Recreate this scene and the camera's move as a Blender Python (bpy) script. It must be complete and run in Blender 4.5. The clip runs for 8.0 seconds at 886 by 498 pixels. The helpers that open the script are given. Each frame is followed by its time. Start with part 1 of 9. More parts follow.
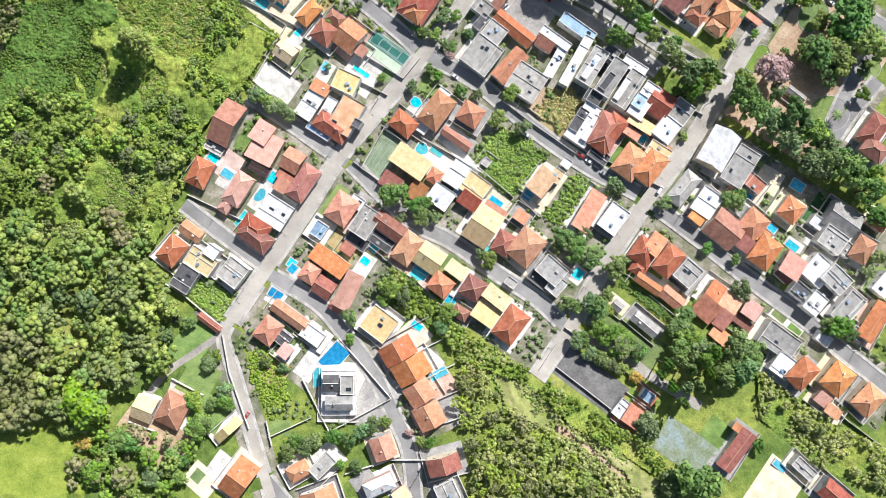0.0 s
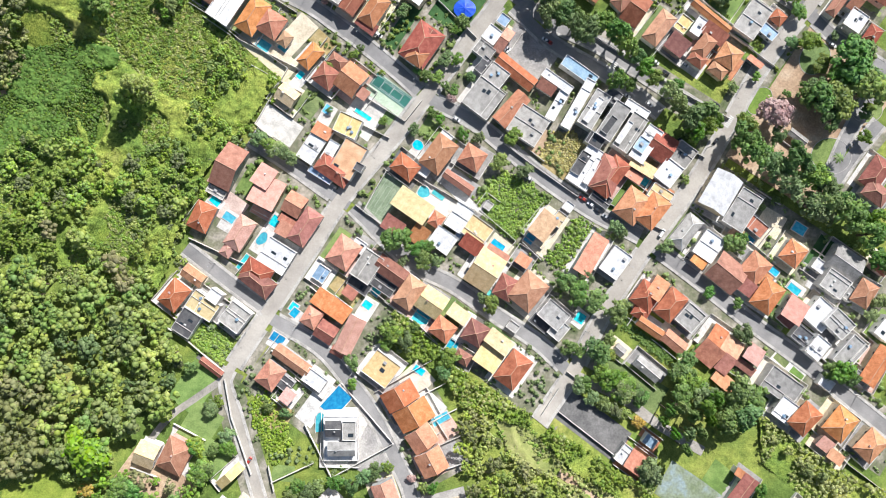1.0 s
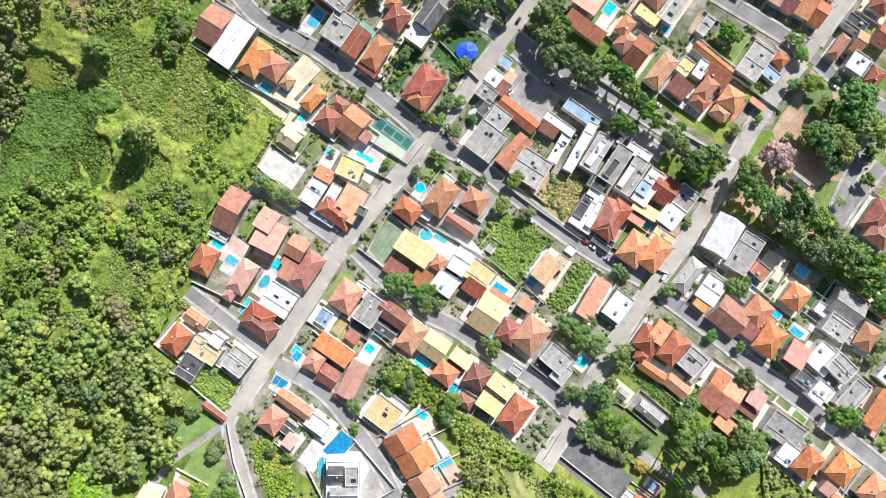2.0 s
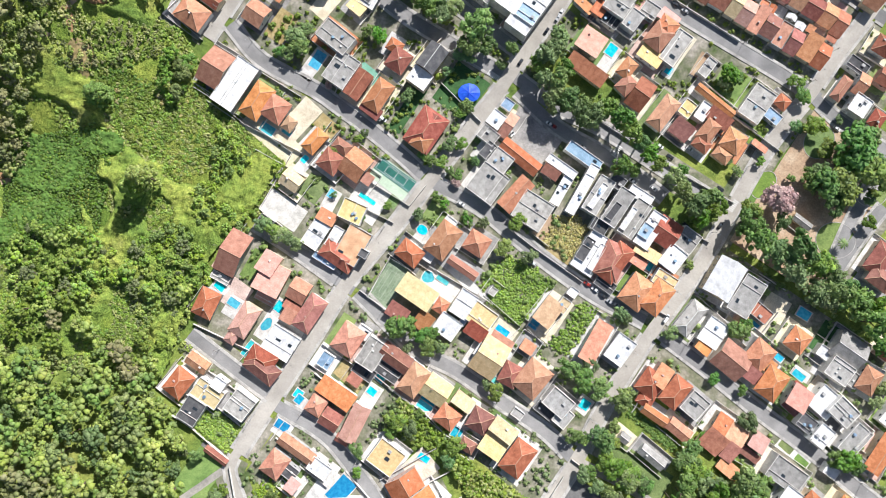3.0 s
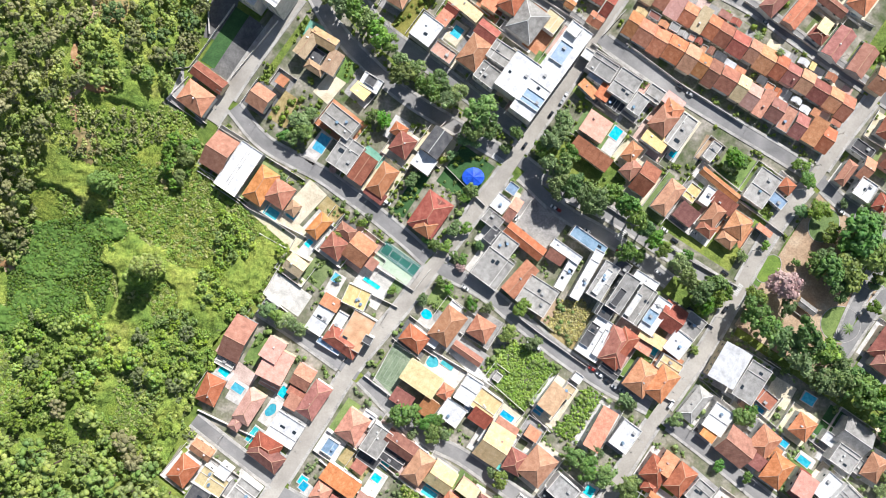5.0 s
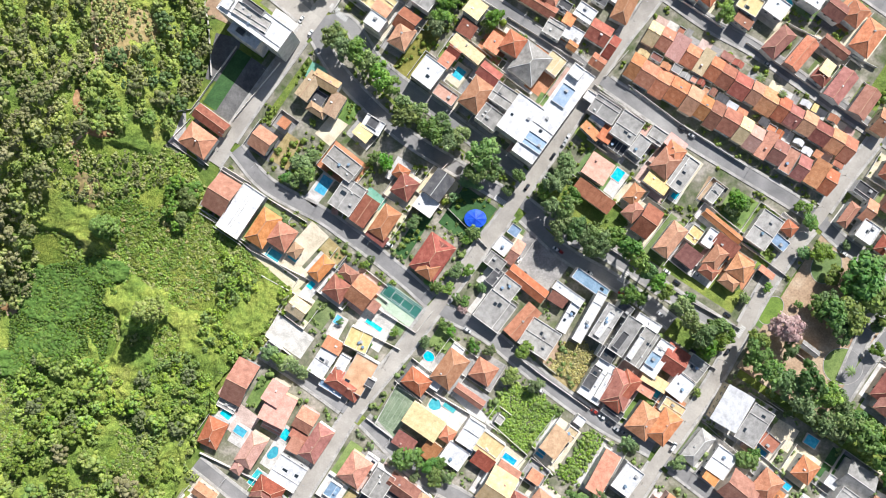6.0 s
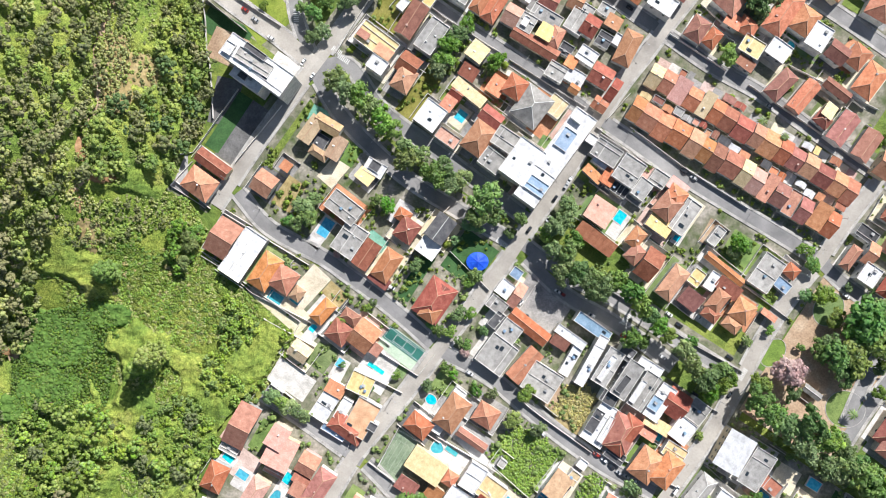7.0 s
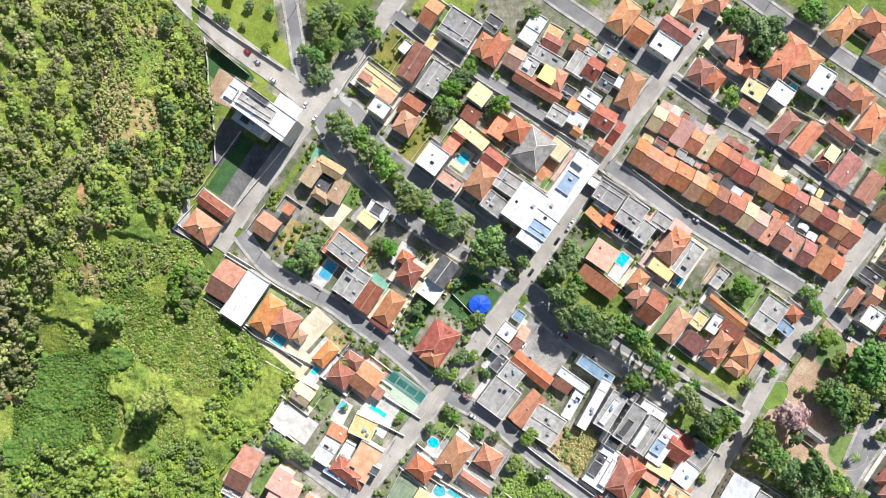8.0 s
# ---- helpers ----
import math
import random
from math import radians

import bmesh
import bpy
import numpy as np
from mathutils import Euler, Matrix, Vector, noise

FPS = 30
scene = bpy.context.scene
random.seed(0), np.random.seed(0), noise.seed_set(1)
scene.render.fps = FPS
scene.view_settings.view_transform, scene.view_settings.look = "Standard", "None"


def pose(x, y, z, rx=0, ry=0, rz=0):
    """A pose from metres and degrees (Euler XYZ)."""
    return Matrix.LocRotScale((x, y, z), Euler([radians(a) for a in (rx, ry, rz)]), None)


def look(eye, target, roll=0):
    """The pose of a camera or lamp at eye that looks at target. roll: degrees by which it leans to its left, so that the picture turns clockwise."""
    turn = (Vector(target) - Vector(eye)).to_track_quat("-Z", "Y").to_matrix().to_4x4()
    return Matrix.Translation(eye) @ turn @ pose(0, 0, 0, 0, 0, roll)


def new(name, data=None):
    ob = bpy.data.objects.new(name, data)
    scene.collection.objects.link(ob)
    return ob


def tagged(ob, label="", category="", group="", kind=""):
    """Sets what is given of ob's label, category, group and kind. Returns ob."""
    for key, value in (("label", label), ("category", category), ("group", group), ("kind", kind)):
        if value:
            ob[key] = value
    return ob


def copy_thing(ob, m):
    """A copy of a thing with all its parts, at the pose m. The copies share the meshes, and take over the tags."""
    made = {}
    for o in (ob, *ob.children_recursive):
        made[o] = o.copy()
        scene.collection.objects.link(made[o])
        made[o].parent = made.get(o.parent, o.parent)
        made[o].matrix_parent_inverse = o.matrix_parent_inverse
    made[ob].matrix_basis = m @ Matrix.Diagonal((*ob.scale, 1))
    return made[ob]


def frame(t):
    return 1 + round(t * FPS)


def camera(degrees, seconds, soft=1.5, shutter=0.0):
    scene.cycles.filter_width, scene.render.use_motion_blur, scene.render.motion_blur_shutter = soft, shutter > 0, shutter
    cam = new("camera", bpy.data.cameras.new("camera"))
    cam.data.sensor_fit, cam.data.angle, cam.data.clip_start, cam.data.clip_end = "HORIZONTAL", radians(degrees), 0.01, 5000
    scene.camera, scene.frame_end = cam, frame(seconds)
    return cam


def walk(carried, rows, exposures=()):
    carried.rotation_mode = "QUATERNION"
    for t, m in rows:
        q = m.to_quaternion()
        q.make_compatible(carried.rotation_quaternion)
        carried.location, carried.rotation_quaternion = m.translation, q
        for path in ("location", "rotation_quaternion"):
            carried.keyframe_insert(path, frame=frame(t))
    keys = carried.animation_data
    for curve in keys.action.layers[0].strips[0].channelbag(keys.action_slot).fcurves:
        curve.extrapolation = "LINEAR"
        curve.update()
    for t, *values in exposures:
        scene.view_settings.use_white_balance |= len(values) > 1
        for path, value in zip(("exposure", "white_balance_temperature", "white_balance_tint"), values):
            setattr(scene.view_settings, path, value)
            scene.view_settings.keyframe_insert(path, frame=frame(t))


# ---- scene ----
EXPOSURE = 0.58
cam = camera(61.9, 8.0, soft=0.9)
METRES, EYE, TILT, LEAN, TURN = 180.0, 393.0, -90.0, 0.0, 0.0
ROWS = [
    (0.0, 0.0, 0.0, 0.0, 0.0, 0.0, -0.0),
    (0.5, -0.0034, -0.0001, 0.0608, -0.01, 0.07, 0.03),
    (1.0, -0.0062, 0.0002, 0.1227, -0.01, 0.1, 0.05),
    (1.5, -0.0095, 0.0, 0.1856, -0.0, 0.1, 0.07),
    (3.0, -0.018, -0.0004, 0.3716, 0.01, 0.13, 0.09),
    (3.5, -0.0212, -0.0003, 0.4334, -0.0, 0.15, 0.1),
    (4.0, -0.0243, 0.0003, 0.4982, -0.01, 0.09, 0.11),
    (4.5, -0.0279, 0.0013, 0.5615, -0.01, 0.07, 0.12),
    (6.0, -0.0361, 0.0028, 0.7464, 0.02, 0.1, 0.18),
    (6.5, -0.0393, 0.003, 0.81, 0.02, 0.11, 0.21),
    (7.0, -0.0421, 0.0035, 0.873, 0.01, 0.11, 0.23),
    (7.5, -0.0449, 0.0039, 0.9361, 0.02, 0.11, 0.23),
    (8.0, -0.0482, 0.0044, 0.9988, 0.02, 0.12, 0.25),
]
walk(cam, [(t, pose(0, 0, EYE, TILT, LEAN, TURN) @ pose(METRES * x, METRES * y, METRES * z, 90 + pitch, roll, yaw)) for t, x, y, z, yaw, pitch, roll in ROWS],
     exposures=[(0.0, EXPOSURE), (8.0, EXPOSURE)])

# ---- daylight: a clear morning, the sun in the north-east ----
SUN_ELEVATION = radians(40)
SUN_WAY = Vector((0.52, 0.85, 0)).normalized()  # towards the sun, on the map
world = bpy.data.worlds.new("world")
scene.world = world
world.use_nodes = True
sky = world.node_tree.nodes.new("ShaderNodeTexSky")
sky.sky_type = "NISHITA"
sky.sun_disc = False
sky.sun_elevation = SUN_ELEVATION
sky.sun_rotation = math.atan2(SUN_WAY.x, SUN_WAY.y)
sky.air_density, sky.dust_density = 1.0, 1.0
world.node_tree.nodes["Background"].inputs[1].default_value = 0.07
world.node_tree.links.new(sky.outputs[0], world.node_tree.nodes["Background"].inputs[0])
sun = new("sun", bpy.data.lights.new("sun", "SUN"))
sun.data.energy, sun.data.angle, sun.data.color = 5.0, radians(0.55), (1.0, 0.975, 0.965)
to_sun = SUN_WAY * math.cos(SUN_ELEVATION) + Vector((0, 0, math.sin(SUN_ELEVATION)))
sun.matrix_world = look(to_sun * 900, (0, 0, 0))


# ---- materials ----
def nodes_of(name, rough=0.85, metal=0.0):
    m = bpy.data.materials.new(name)
    m.use_nodes = True
    t = m.node_tree
    b = t.nodes["Principled BSDF"]
    b.inputs["Roughness"].default_value = rough
    b.inputs["Metallic"].default_value = metal
    b.inputs["Specular IOR Level"].default_value = 0.3
    return m, t, b


def noise_of(t, scale, detail=4.0, rough=0.55, space="Object", stretch=None):
    c = t.nodes.new("ShaderNodeTexCoord")
    n = t.nodes.new("ShaderNodeTexNoise")
    n.inputs["Scale"].default_value = scale
    n.inputs["Detail"].default_value = detail
    n.inputs["Roughness"].default_value = rough
    out = c.outputs[space]
    if stretch:
        mp = t.nodes.new("ShaderNodeMapping")
        mp.inputs["Scale"].default_value = stretch
        t.links.new(out, mp.inputs[0])
        out = mp.outputs[0]
    t.links.new(out, n.inputs["Vector"])
    return n.outputs["Fac"]


def ramp_of(t, fac, stops):
    r = t.nodes.new("ShaderNodeValToRGB")
    while len(r.color_ramp.elements) < len(stops):
        r.color_ramp.elements.new(0.5)
    for e, (p, c) in zip(r.color_ramp.elements, stops):
        e.position, e.color = p, (*c, 1)
    t.links.new(fac, r.inputs[0])
    return r.outputs[0]


def mix_of(t, fac, a, b, mode="MIX"):
    m = t.nodes.new("ShaderNodeMix")
    m.data_type, m.blend_type = "RGBA", mode
    for sock, v in ((m.inputs[0], fac), (m.inputs[6], a), (m.inputs[7], b)):
        if isinstance(v, (int, float)):
            sock.default_value = v
        elif isinstance(v, tuple):
            sock.default_value = (*v, 1)
        else:
            t.links.new(v, sock)
    return m.outputs[2]


def vary(t, col, hue=0.02, sat=0.15, val=0.3, by="Random"):
    """Lets each object, or each island of a joined mesh, have its own shade."""
    if by == "Random":
        src = t.nodes.new("ShaderNodeObjectInfo").outputs["Random"]
    else:
        src = t.nodes.new("ShaderNodeNewGeometry").outputs["Random Per Island"]
    h = t.nodes.new("ShaderNodeHueSaturation")
    for k, spread, mul in (("Hue", hue, 7.31), ("Saturation", sat, 3.17), ("Value", val, 1.0)):
        f = t.nodes.new("ShaderNodeMath")
        f.operation = "MULTIPLY"
        t.links.new(src, f.inputs[0])
        f.inputs[1].default_value = mul
        g = t.nodes.new("ShaderNodeMath")
        g.operation = "FRACT"
        t.links.new(f.outputs[0], g.inputs[0])
        r = t.nodes.new("ShaderNodeMapRange")
        t.links.new(g.outputs[0], r.inputs[0])
        mid = 0.5 if k == "Hue" else 1.0
        r.inputs[3].default_value, r.inputs[4].default_value = mid - spread, mid + spread
        t.links.new(r.outputs[0], h.inputs[k])
    t.links.new(col, h.inputs["Color"])
    return h.outputs[0]


def bump_of(t, b, fac, strength=0.4, distance=0.1):
    n = t.nodes.new("ShaderNodeBump")
    n.inputs["Strength"].default_value = strength
    n.inputs["Distance"].default_value = distance
    t.links.new(fac, n.inputs["Height"])
    t.links.new(n.outputs[0], b.inputs["Normal"])


def surface(name, dark, mid, light, scale=0.25, fine=3.0, rough=0.85, each=(0.0, 0.0, 0.0), bump=0.3, metal=0.0, stretch=None, grain=1.0):
    """Two scales of stain and grain over one colour family, with an own shade for each object."""
    m, t, b = nodes_of(name, rough, metal)
    big = noise_of(t, scale, 5, 0.6, "Object", stretch)
    col = ramp_of(t, big, [(0.3, dark), (0.5, mid), (0.72, light)])
    small = noise_of(t, fine, 3, 0.6, "Object", stretch)
    col = mix_of(t, grain, col, ramp_of(t, small, [(0.3, (0.72, 0.72, 0.72)), (0.7, (1.15, 1.15, 1.15))]), "MULTIPLY")
    if max(each) > 0:
        col = vary(t, col, *each)
    t.links.new(col, b.inputs["Base Color"])
    bump_of(t, b, small, bump, 0.05)
    return m


def tile_surface(name, dark, mid, light, each):
    """Clay tiles: channels run down the slope, with lichen stains and sooty streaks."""
    m, t, b = nodes_of(name, 0.8)
    big = noise_of(t, 0.35, 6, 0.65)
    col = ramp_of(t, big, [(0.28, dark), (0.5, mid), (0.75, light)])
    small = noise_of(t, 2.2, 4, 0.7)
    col = mix_of(t, 1.0, col, ramp_of(t, small, [(0.3, (0.7, 0.68, 0.66)), (0.7, (1.15, 1.15, 1.15))]), "MULTIPLY")
    soot = noise_of(t, 0.8, 6, 0.75)
    col = mix_of(t, ramp_of(t, soot, [(0.62, (0, 0, 0)), (0.78, (0.55, 0.55, 0.55))]), col, (0.07, 0.05, 0.04))
    col = vary(t, col, *each)
    t.links.new(col, b.inputs["Base Color"])
    bump_of(t, b, small, 0.25, 0.03)
    return m


MAT = {
    "O": tile_surface("terracotta_orange", (0.34, 0.145, 0.082), (0.52, 0.23, 0.13), (0.64, 0.345, 0.215), (0.012, 0.14, 0.25)),
    "R": tile_surface("terracotta_red", (0.2, 0.08, 0.056), (0.34, 0.13, 0.09), (0.46, 0.215, 0.15), (0.012, 0.15, 0.28)),
    "B": tile_surface("thatch_brown", (0.3, 0.2, 0.12), (0.44, 0.31, 0.19), (0.55, 0.42, 0.28), (0.01, 0.1, 0.15)),
    "Y": tile_surface("clay_cream", (0.5, 0.37, 0.19), (0.64, 0.5, 0.27), (0.74, 0.62, 0.38), (0.012, 0.15, 0.12)),
    "P": tile_surface("clay_pink", (0.45, 0.24, 0.2), (0.58, 0.33, 0.27), (0.66, 0.43, 0.37), (0.01, 0.1, 0.12)),
    "G": surface("roof_concrete", (0.22, 0.212, 0.2), (0.34, 0.33, 0.31), (0.46, 0.445, 0.42), 0.3, 3.5, 0.9, (0.0, 0.3, 0.22)),
    "D": surface("roof_dark", (0.06, 0.06, 0.065), (0.1, 0.1, 0.105), (0.16, 0.155, 0.15), 0.3, 3.5, 0.85, (0.0, 0.3, 0.25)),
    "W": surface("roof_white", (0.45, 0.455, 0.465), (0.64, 0.645, 0.655), (0.74, 0.745, 0.755), 0.3, 2.0, 0.8, (0.0, 0.3, 0.06), grain=0.4),
    "C": surface("roof_metal_blue", (0.2, 0.3, 0.4), (0.3, 0.42, 0.55), (0.42, 0.53, 0.64), 0.2, 2.0, 0.5, (0.01, 0.1, 0.15), 0.2, 0.3),
    "A": surface("roof_apricot", (0.52, 0.29, 0.16), (0.66, 0.4, 0.24), (0.74, 0.5, 0.33), 0.2, 2.5, 0.9),
    "T": surface("awning_teal", (0.1, 0.5, 0.45), (0.16, 0.62, 0.55), (0.25, 0.7, 0.62), 0.4, 3.0, 0.7),
}
WALLS = [
    surface("plaster_white", (0.55, 0.53, 0.5), (0.72, 0.7, 0.66), (0.8, 0.78, 0.75), 0.3, 2.5, 0.9, (0.01, 0.2, 0.08)),
    surface("plaster_cream", (0.5, 0.42, 0.3), (0.66, 0.56, 0.42), (0.75, 0.66, 0.52), 0.3, 2.5, 0.9, (0.01, 0.2, 0.08)),
    surface("plaster_pink", (0.45, 0.28, 0.23), (0.58, 0.38, 0.32), (0.66, 0.47, 0.41), 0.3, 2.5, 0.9, (0.01, 0.2, 0.1)),
    surface("plaster_grey", (0.28, 0.28, 0.28), (0.4, 0.4, 0.39), (0.5, 0.5, 0.48), 0.3, 2.5, 0.9, (0.01, 0.2, 0.1)),
]
GLASS = nodes_of("window_glass", 0.08)[0]
GLASS.node_tree.nodes["Principled BSDF"].inputs["Base Color"].default_value = (0.03, 0.04, 0.05, 1)
MAT_CAP = surface("ridge_mortar", (0.35, 0.2, 0.13), (0.5, 0.3, 0.2), (0.62, 0.42, 0.3), 0.5, 4.0, 0.9)
MAT_FRAME = surface("painted_frame", (0.6, 0.6, 0.58), (0.72, 0.72, 0.7), (0.8, 0.8, 0.78), 0.5, 4.0, 0.6)
MAT_WALL = surface("boundary_plaster", (0.42, 0.4, 0.37), (0.62, 0.6, 0.56), (0.78, 0.76, 0.72), 0.12, 1.5, 0.9, (0.01, 0.3, 0.12))
MAT_ROAD = surface("street_asphalt", (0.17, 0.168, 0.166), (0.245, 0.24, 0.236), (0.33, 0.322, 0.312), 0.06, 1.6, 0.9, (0, 0, 0.06), grain=0.4)
MAT_AVENUE = surface("avenue_concrete", (0.27, 0.25, 0.222), (0.36, 0.335, 0.298), (0.46, 0.43, 0.385), 0.05, 1.2, 0.9, (0, 0, 0.04), grain=0.35)
MAT_LANE = surface("lane_earth", (0.22, 0.205, 0.185), (0.31, 0.29, 0.26), (0.4, 0.37, 0.335), 0.15, 1.5, 0.95)
MAT_PAVE = surface("pavement_concrete", (0.26, 0.25, 0.235), (0.4, 0.385, 0.36), (0.52, 0.5, 0.47), 0.2, 1.5, 0.9)
MAT_YARD = surface("yard_ground", (0.075, 0.11, 0.035), (0.2, 0.195, 0.14), (0.42, 0.38, 0.33), 0.11, 0.8, 0.95)
DECK = {
    "W": surface("deck_white", (0.4, 0.385, 0.36), (0.57, 0.55, 0.52), (0.7, 0.68, 0.65), 0.25, 1.8, 0.85, (0.01, 0.3, 0.06)),
    "Y": surface("deck_cream", (0.5, 0.43, 0.31), (0.63, 0.56, 0.42), (0.74, 0.67, 0.54), 0.2, 1.8, 0.85, (0.01, 0.2, 0.06)),
    "P": surface("deck_pink", (0.4, 0.26, 0.22), (0.53, 0.36, 0.31), (0.63, 0.46, 0.41), 0.2, 1.8, 0.85, (0.01, 0.2, 0.06)),
    "G": surface("deck_concrete", (0.2, 0.195, 0.19), (0.31, 0.3, 0.29), (0.42, 0.41, 0.39), 0.12, 1.2, 0.9, (0.0, 0.3, 0.1)),
    "D": surface("deck_asphalt", (0.09, 0.09, 0.09), (0.14, 0.138, 0.135), (0.2, 0.195, 0.19), 0.12, 1.2, 0.9),
    "O": surface("deck_brick", (0.36, 0.15, 0.08), (0.48, 0.22, 0.12), (0.56, 0.3, 0.18), 0.2, 2.0, 0.9),
}
COVER = {
    "lawn": surface("lawn_grass", (0.1, 0.155, 0.045), (0.165, 0.235, 0.07), (0.23, 0.3, 0.095), 0.15, 1.5, 0.95, (0.02, 0.15, 0.2), 0.6),
    "lawn_bright": surface("lawn_sunlit_grass", (0.14, 0.2, 0.03), (0.22, 0.28, 0.045), (0.3, 0.34, 0.07), 0.12, 1.2, 0.95, (0, 0, 0), 0.6),
    # dark turf; on some lawns its darkness stands for shade
    "lawn_dark": surface("lawn_turf_and_shade", (0.035, 0.09, 0.03), (0.05, 0.12, 0.04), (0.07, 0.15, 0.05), 0.15, 1.5, 0.95, (0, 0, 0), 0.6),
    "dry": surface("dry_grass", (0.25, 0.19, 0.08), (0.36, 0.28, 0.13), (0.44, 0.36, 0.2), 0.15, 1.0, 0.95, (0, 0, 0), 0.6),
    "wild": surface("wild_grass", (0.14, 0.15, 0.03), (0.22, 0.21, 0.05), (0.3, 0.27, 0.08), 0.15, 1.0, 0.95, (0, 0, 0), 0.8),
    "soil": surface("bare_soil", (0.3, 0.2, 0.13), (0.42, 0.3, 0.2), (0.5, 0.4, 0.29), 0.1, 1.0, 0.95, (0, 0, 0), 0.5),
    "court_green": surface("court_border", (0.35, 0.45, 0.33), (0.45, 0.55, 0.42), (0.52, 0.62, 0.5), 0.1, 1.5, 0.85),
    "court_play": surface("court_playing_green", (0.02, 0.11, 0.09), (0.03, 0.15, 0.12), (0.05, 0.19, 0.16), 0.15, 1.5, 0.85),
    "court_old": surface("court_worn_green", (0.14, 0.19, 0.12), (0.2, 0.26, 0.17), (0.29, 0.34, 0.24), 0.12, 1.0, 0.9),
    "court_blue": surface("court_worn_blue", (0.13, 0.17, 0.08), (0.21, 0.25, 0.18), (0.25, 0.33, 0.38), 0.12, 0.9, 0.9),
    "court_teal": surface("court_teal", (0.12, 0.3, 0.22), (0.17, 0.38, 0.29), (0.24, 0.45, 0.36), 0.2, 1.5, 0.9),
}
MAT_LINE = surface("court_line", (0.6, 0.6, 0.58), (0.7, 0.7, 0.68), (0.78, 0.78, 0.76), 0.5, 3.0, 0.8)
WATER, _t, _b = nodes_of("pool_water", 0.05)
_n = noise_of(_t, 0.6, 2, 0.5)
_c = vary(_t, ramp_of(_t, _n, [(0.3, (0.02, 0.34, 0.48)), (0.7, (0.08, 0.54, 0.64))]), 0.03, 0.1, 0.25)
_t.links.new(_c, _b.inputs["Base Color"])
bump_of(_t, _b, noise_of(_t, 2.5, 2, 0.5), 0.08, 0.05)
POOL_DEEP, _t, _b = nodes_of("deep_pool_water", 0.05)
_t.links.new(ramp_of(_t, noise_of(_t, 0.5, 2, 0.5), [(0.3, (0.01, 0.15, 0.34)), (0.7, (0.025, 0.27, 0.47))]), _b.inputs["Base Color"])
bump_of(_t, _b, noise_of(_t, 2.5, 2, 0.5), 0.08, 0.05)
BARK = surface("bark", (0.07, 0.05, 0.035), (0.12, 0.09, 0.065), (0.18, 0.14, 0.1), 1.0, 6.0, 0.95)


def leaf_surface(name, dark, mid, light, each, island=(0.015, 0.1, 0.2), scale=0.9):
    m, t, b = nodes_of(name, 0.6)
    n = noise_of(t, scale, 3, 0.6)
    col = ramp_of(t, n, [(0.3, dark), (0.5, mid), (0.72, light)])
    col = vary(t, col, *island, by="Island")
    if max(each) > 0:
        col = vary(t, col, *each)
    t.links.new(col, b.inputs["Base Color"])
    glow = t.nodes.new("ShaderNodeBsdfTranslucent")
    t.links.new(col, glow.inputs["Color"])
    both = t.nodes.new("ShaderNodeMixShader")
    both.inputs[0].default_value = 0.3
    t.links.new(b.outputs[0], both.inputs[1])
    t.links.new(glow.outputs[0], both.inputs[2])
    t.links.new(both.outputs[0], t.nodes["Material Output"].inputs["Surface"])
    return m


LEAF = {
    "green": leaf_surface("leaves_green", (0.125, 0.195, 0.06), (0.215, 0.305, 0.095), (0.33, 0.42, 0.145), (0.025, 0.2, 0.3)),
    "dark": leaf_surface("leaves_deep_green", (0.097, 0.191, 0.046), (0.164, 0.284, 0.076), (0.239, 0.379, 0.113), (0.02, 0.2, 0.25)),
    "bright": leaf_surface("leaves_bright_green", (0.145, 0.235, 0.05), (0.215, 0.32, 0.075), (0.29, 0.39, 0.11), (0.015, 0.1, 0.15)),
    "pink": leaf_surface("blossom_pink", (0.42, 0.28, 0.26), (0.54, 0.39, 0.36), (0.62, 0.49, 0.45), (0.008, 0.1, 0.08)),
    "yellow": leaf_surface("leaves_yellow", (0.4, 0.28, 0.03), (0.52, 0.38, 0.06), (0.6, 0.46, 0.1), (0.01, 0.1, 0.1)),
    "shrub": leaf_surface("shrub_leaves", (0.16, 0.28, 0.055), (0.29, 0.43, 0.09), (0.43, 0.555, 0.14), (0, 0, 0), (0.02, 0.15, 0.25), 0.045),
    "woods": leaf_surface("woodland_leaves", (0.172, 0.253, 0.071), (0.299, 0.391, 0.098), (0.475, 0.535, 0.149), (0, 0, 0), (0.015, 0.1, 0.2), 0.09),
    "olive": leaf_surface("olive_woodland_leaves", (0.133, 0.162, 0.064), (0.227, 0.253, 0.105), (0.348, 0.342, 0.160), (0, 0, 0), (0.02, 0.12, 0.22), 0.09),
    "mat": leaf_surface("creeper_leaves", (0.09, 0.165, 0.03), (0.135, 0.225, 0.043), (0.195, 0.29, 0.06), (0, 0, 0), (0.02, 0.15, 0.3), 0.09),
    "lime": leaf_surface("lime_leaves", (0.155, 0.245, 0.045), (0.255, 0.36, 0.075), (0.385, 0.455, 0.13), (0.02, 0.15, 0.25), (0.015, 0.1, 0.2), 0.12),
    "brown": leaf_surface("brownish_leaves", (0.158, 0.178, 0.069), (0.267, 0.277, 0.119), (0.376, 0.366, 0.178), (0.02, 0.15, 0.2), (0.015, 0.1, 0.2), 0.12),
    "pale": leaf_surface("pale_scrub_leaves", (0.23, 0.28, 0.095), (0.38, 0.42, 0.15), (0.48, 0.5, 0.21), (0, 0, 0), (0.02, 0.15, 0.3), 0.09),
    "straw": leaf_surface("straw_leaves", (0.36, 0.33, 0.12), (0.5, 0.45, 0.19), (0.6, 0.54, 0.27), (0, 0, 0), (0.02, 0.2, 0.3)),
}
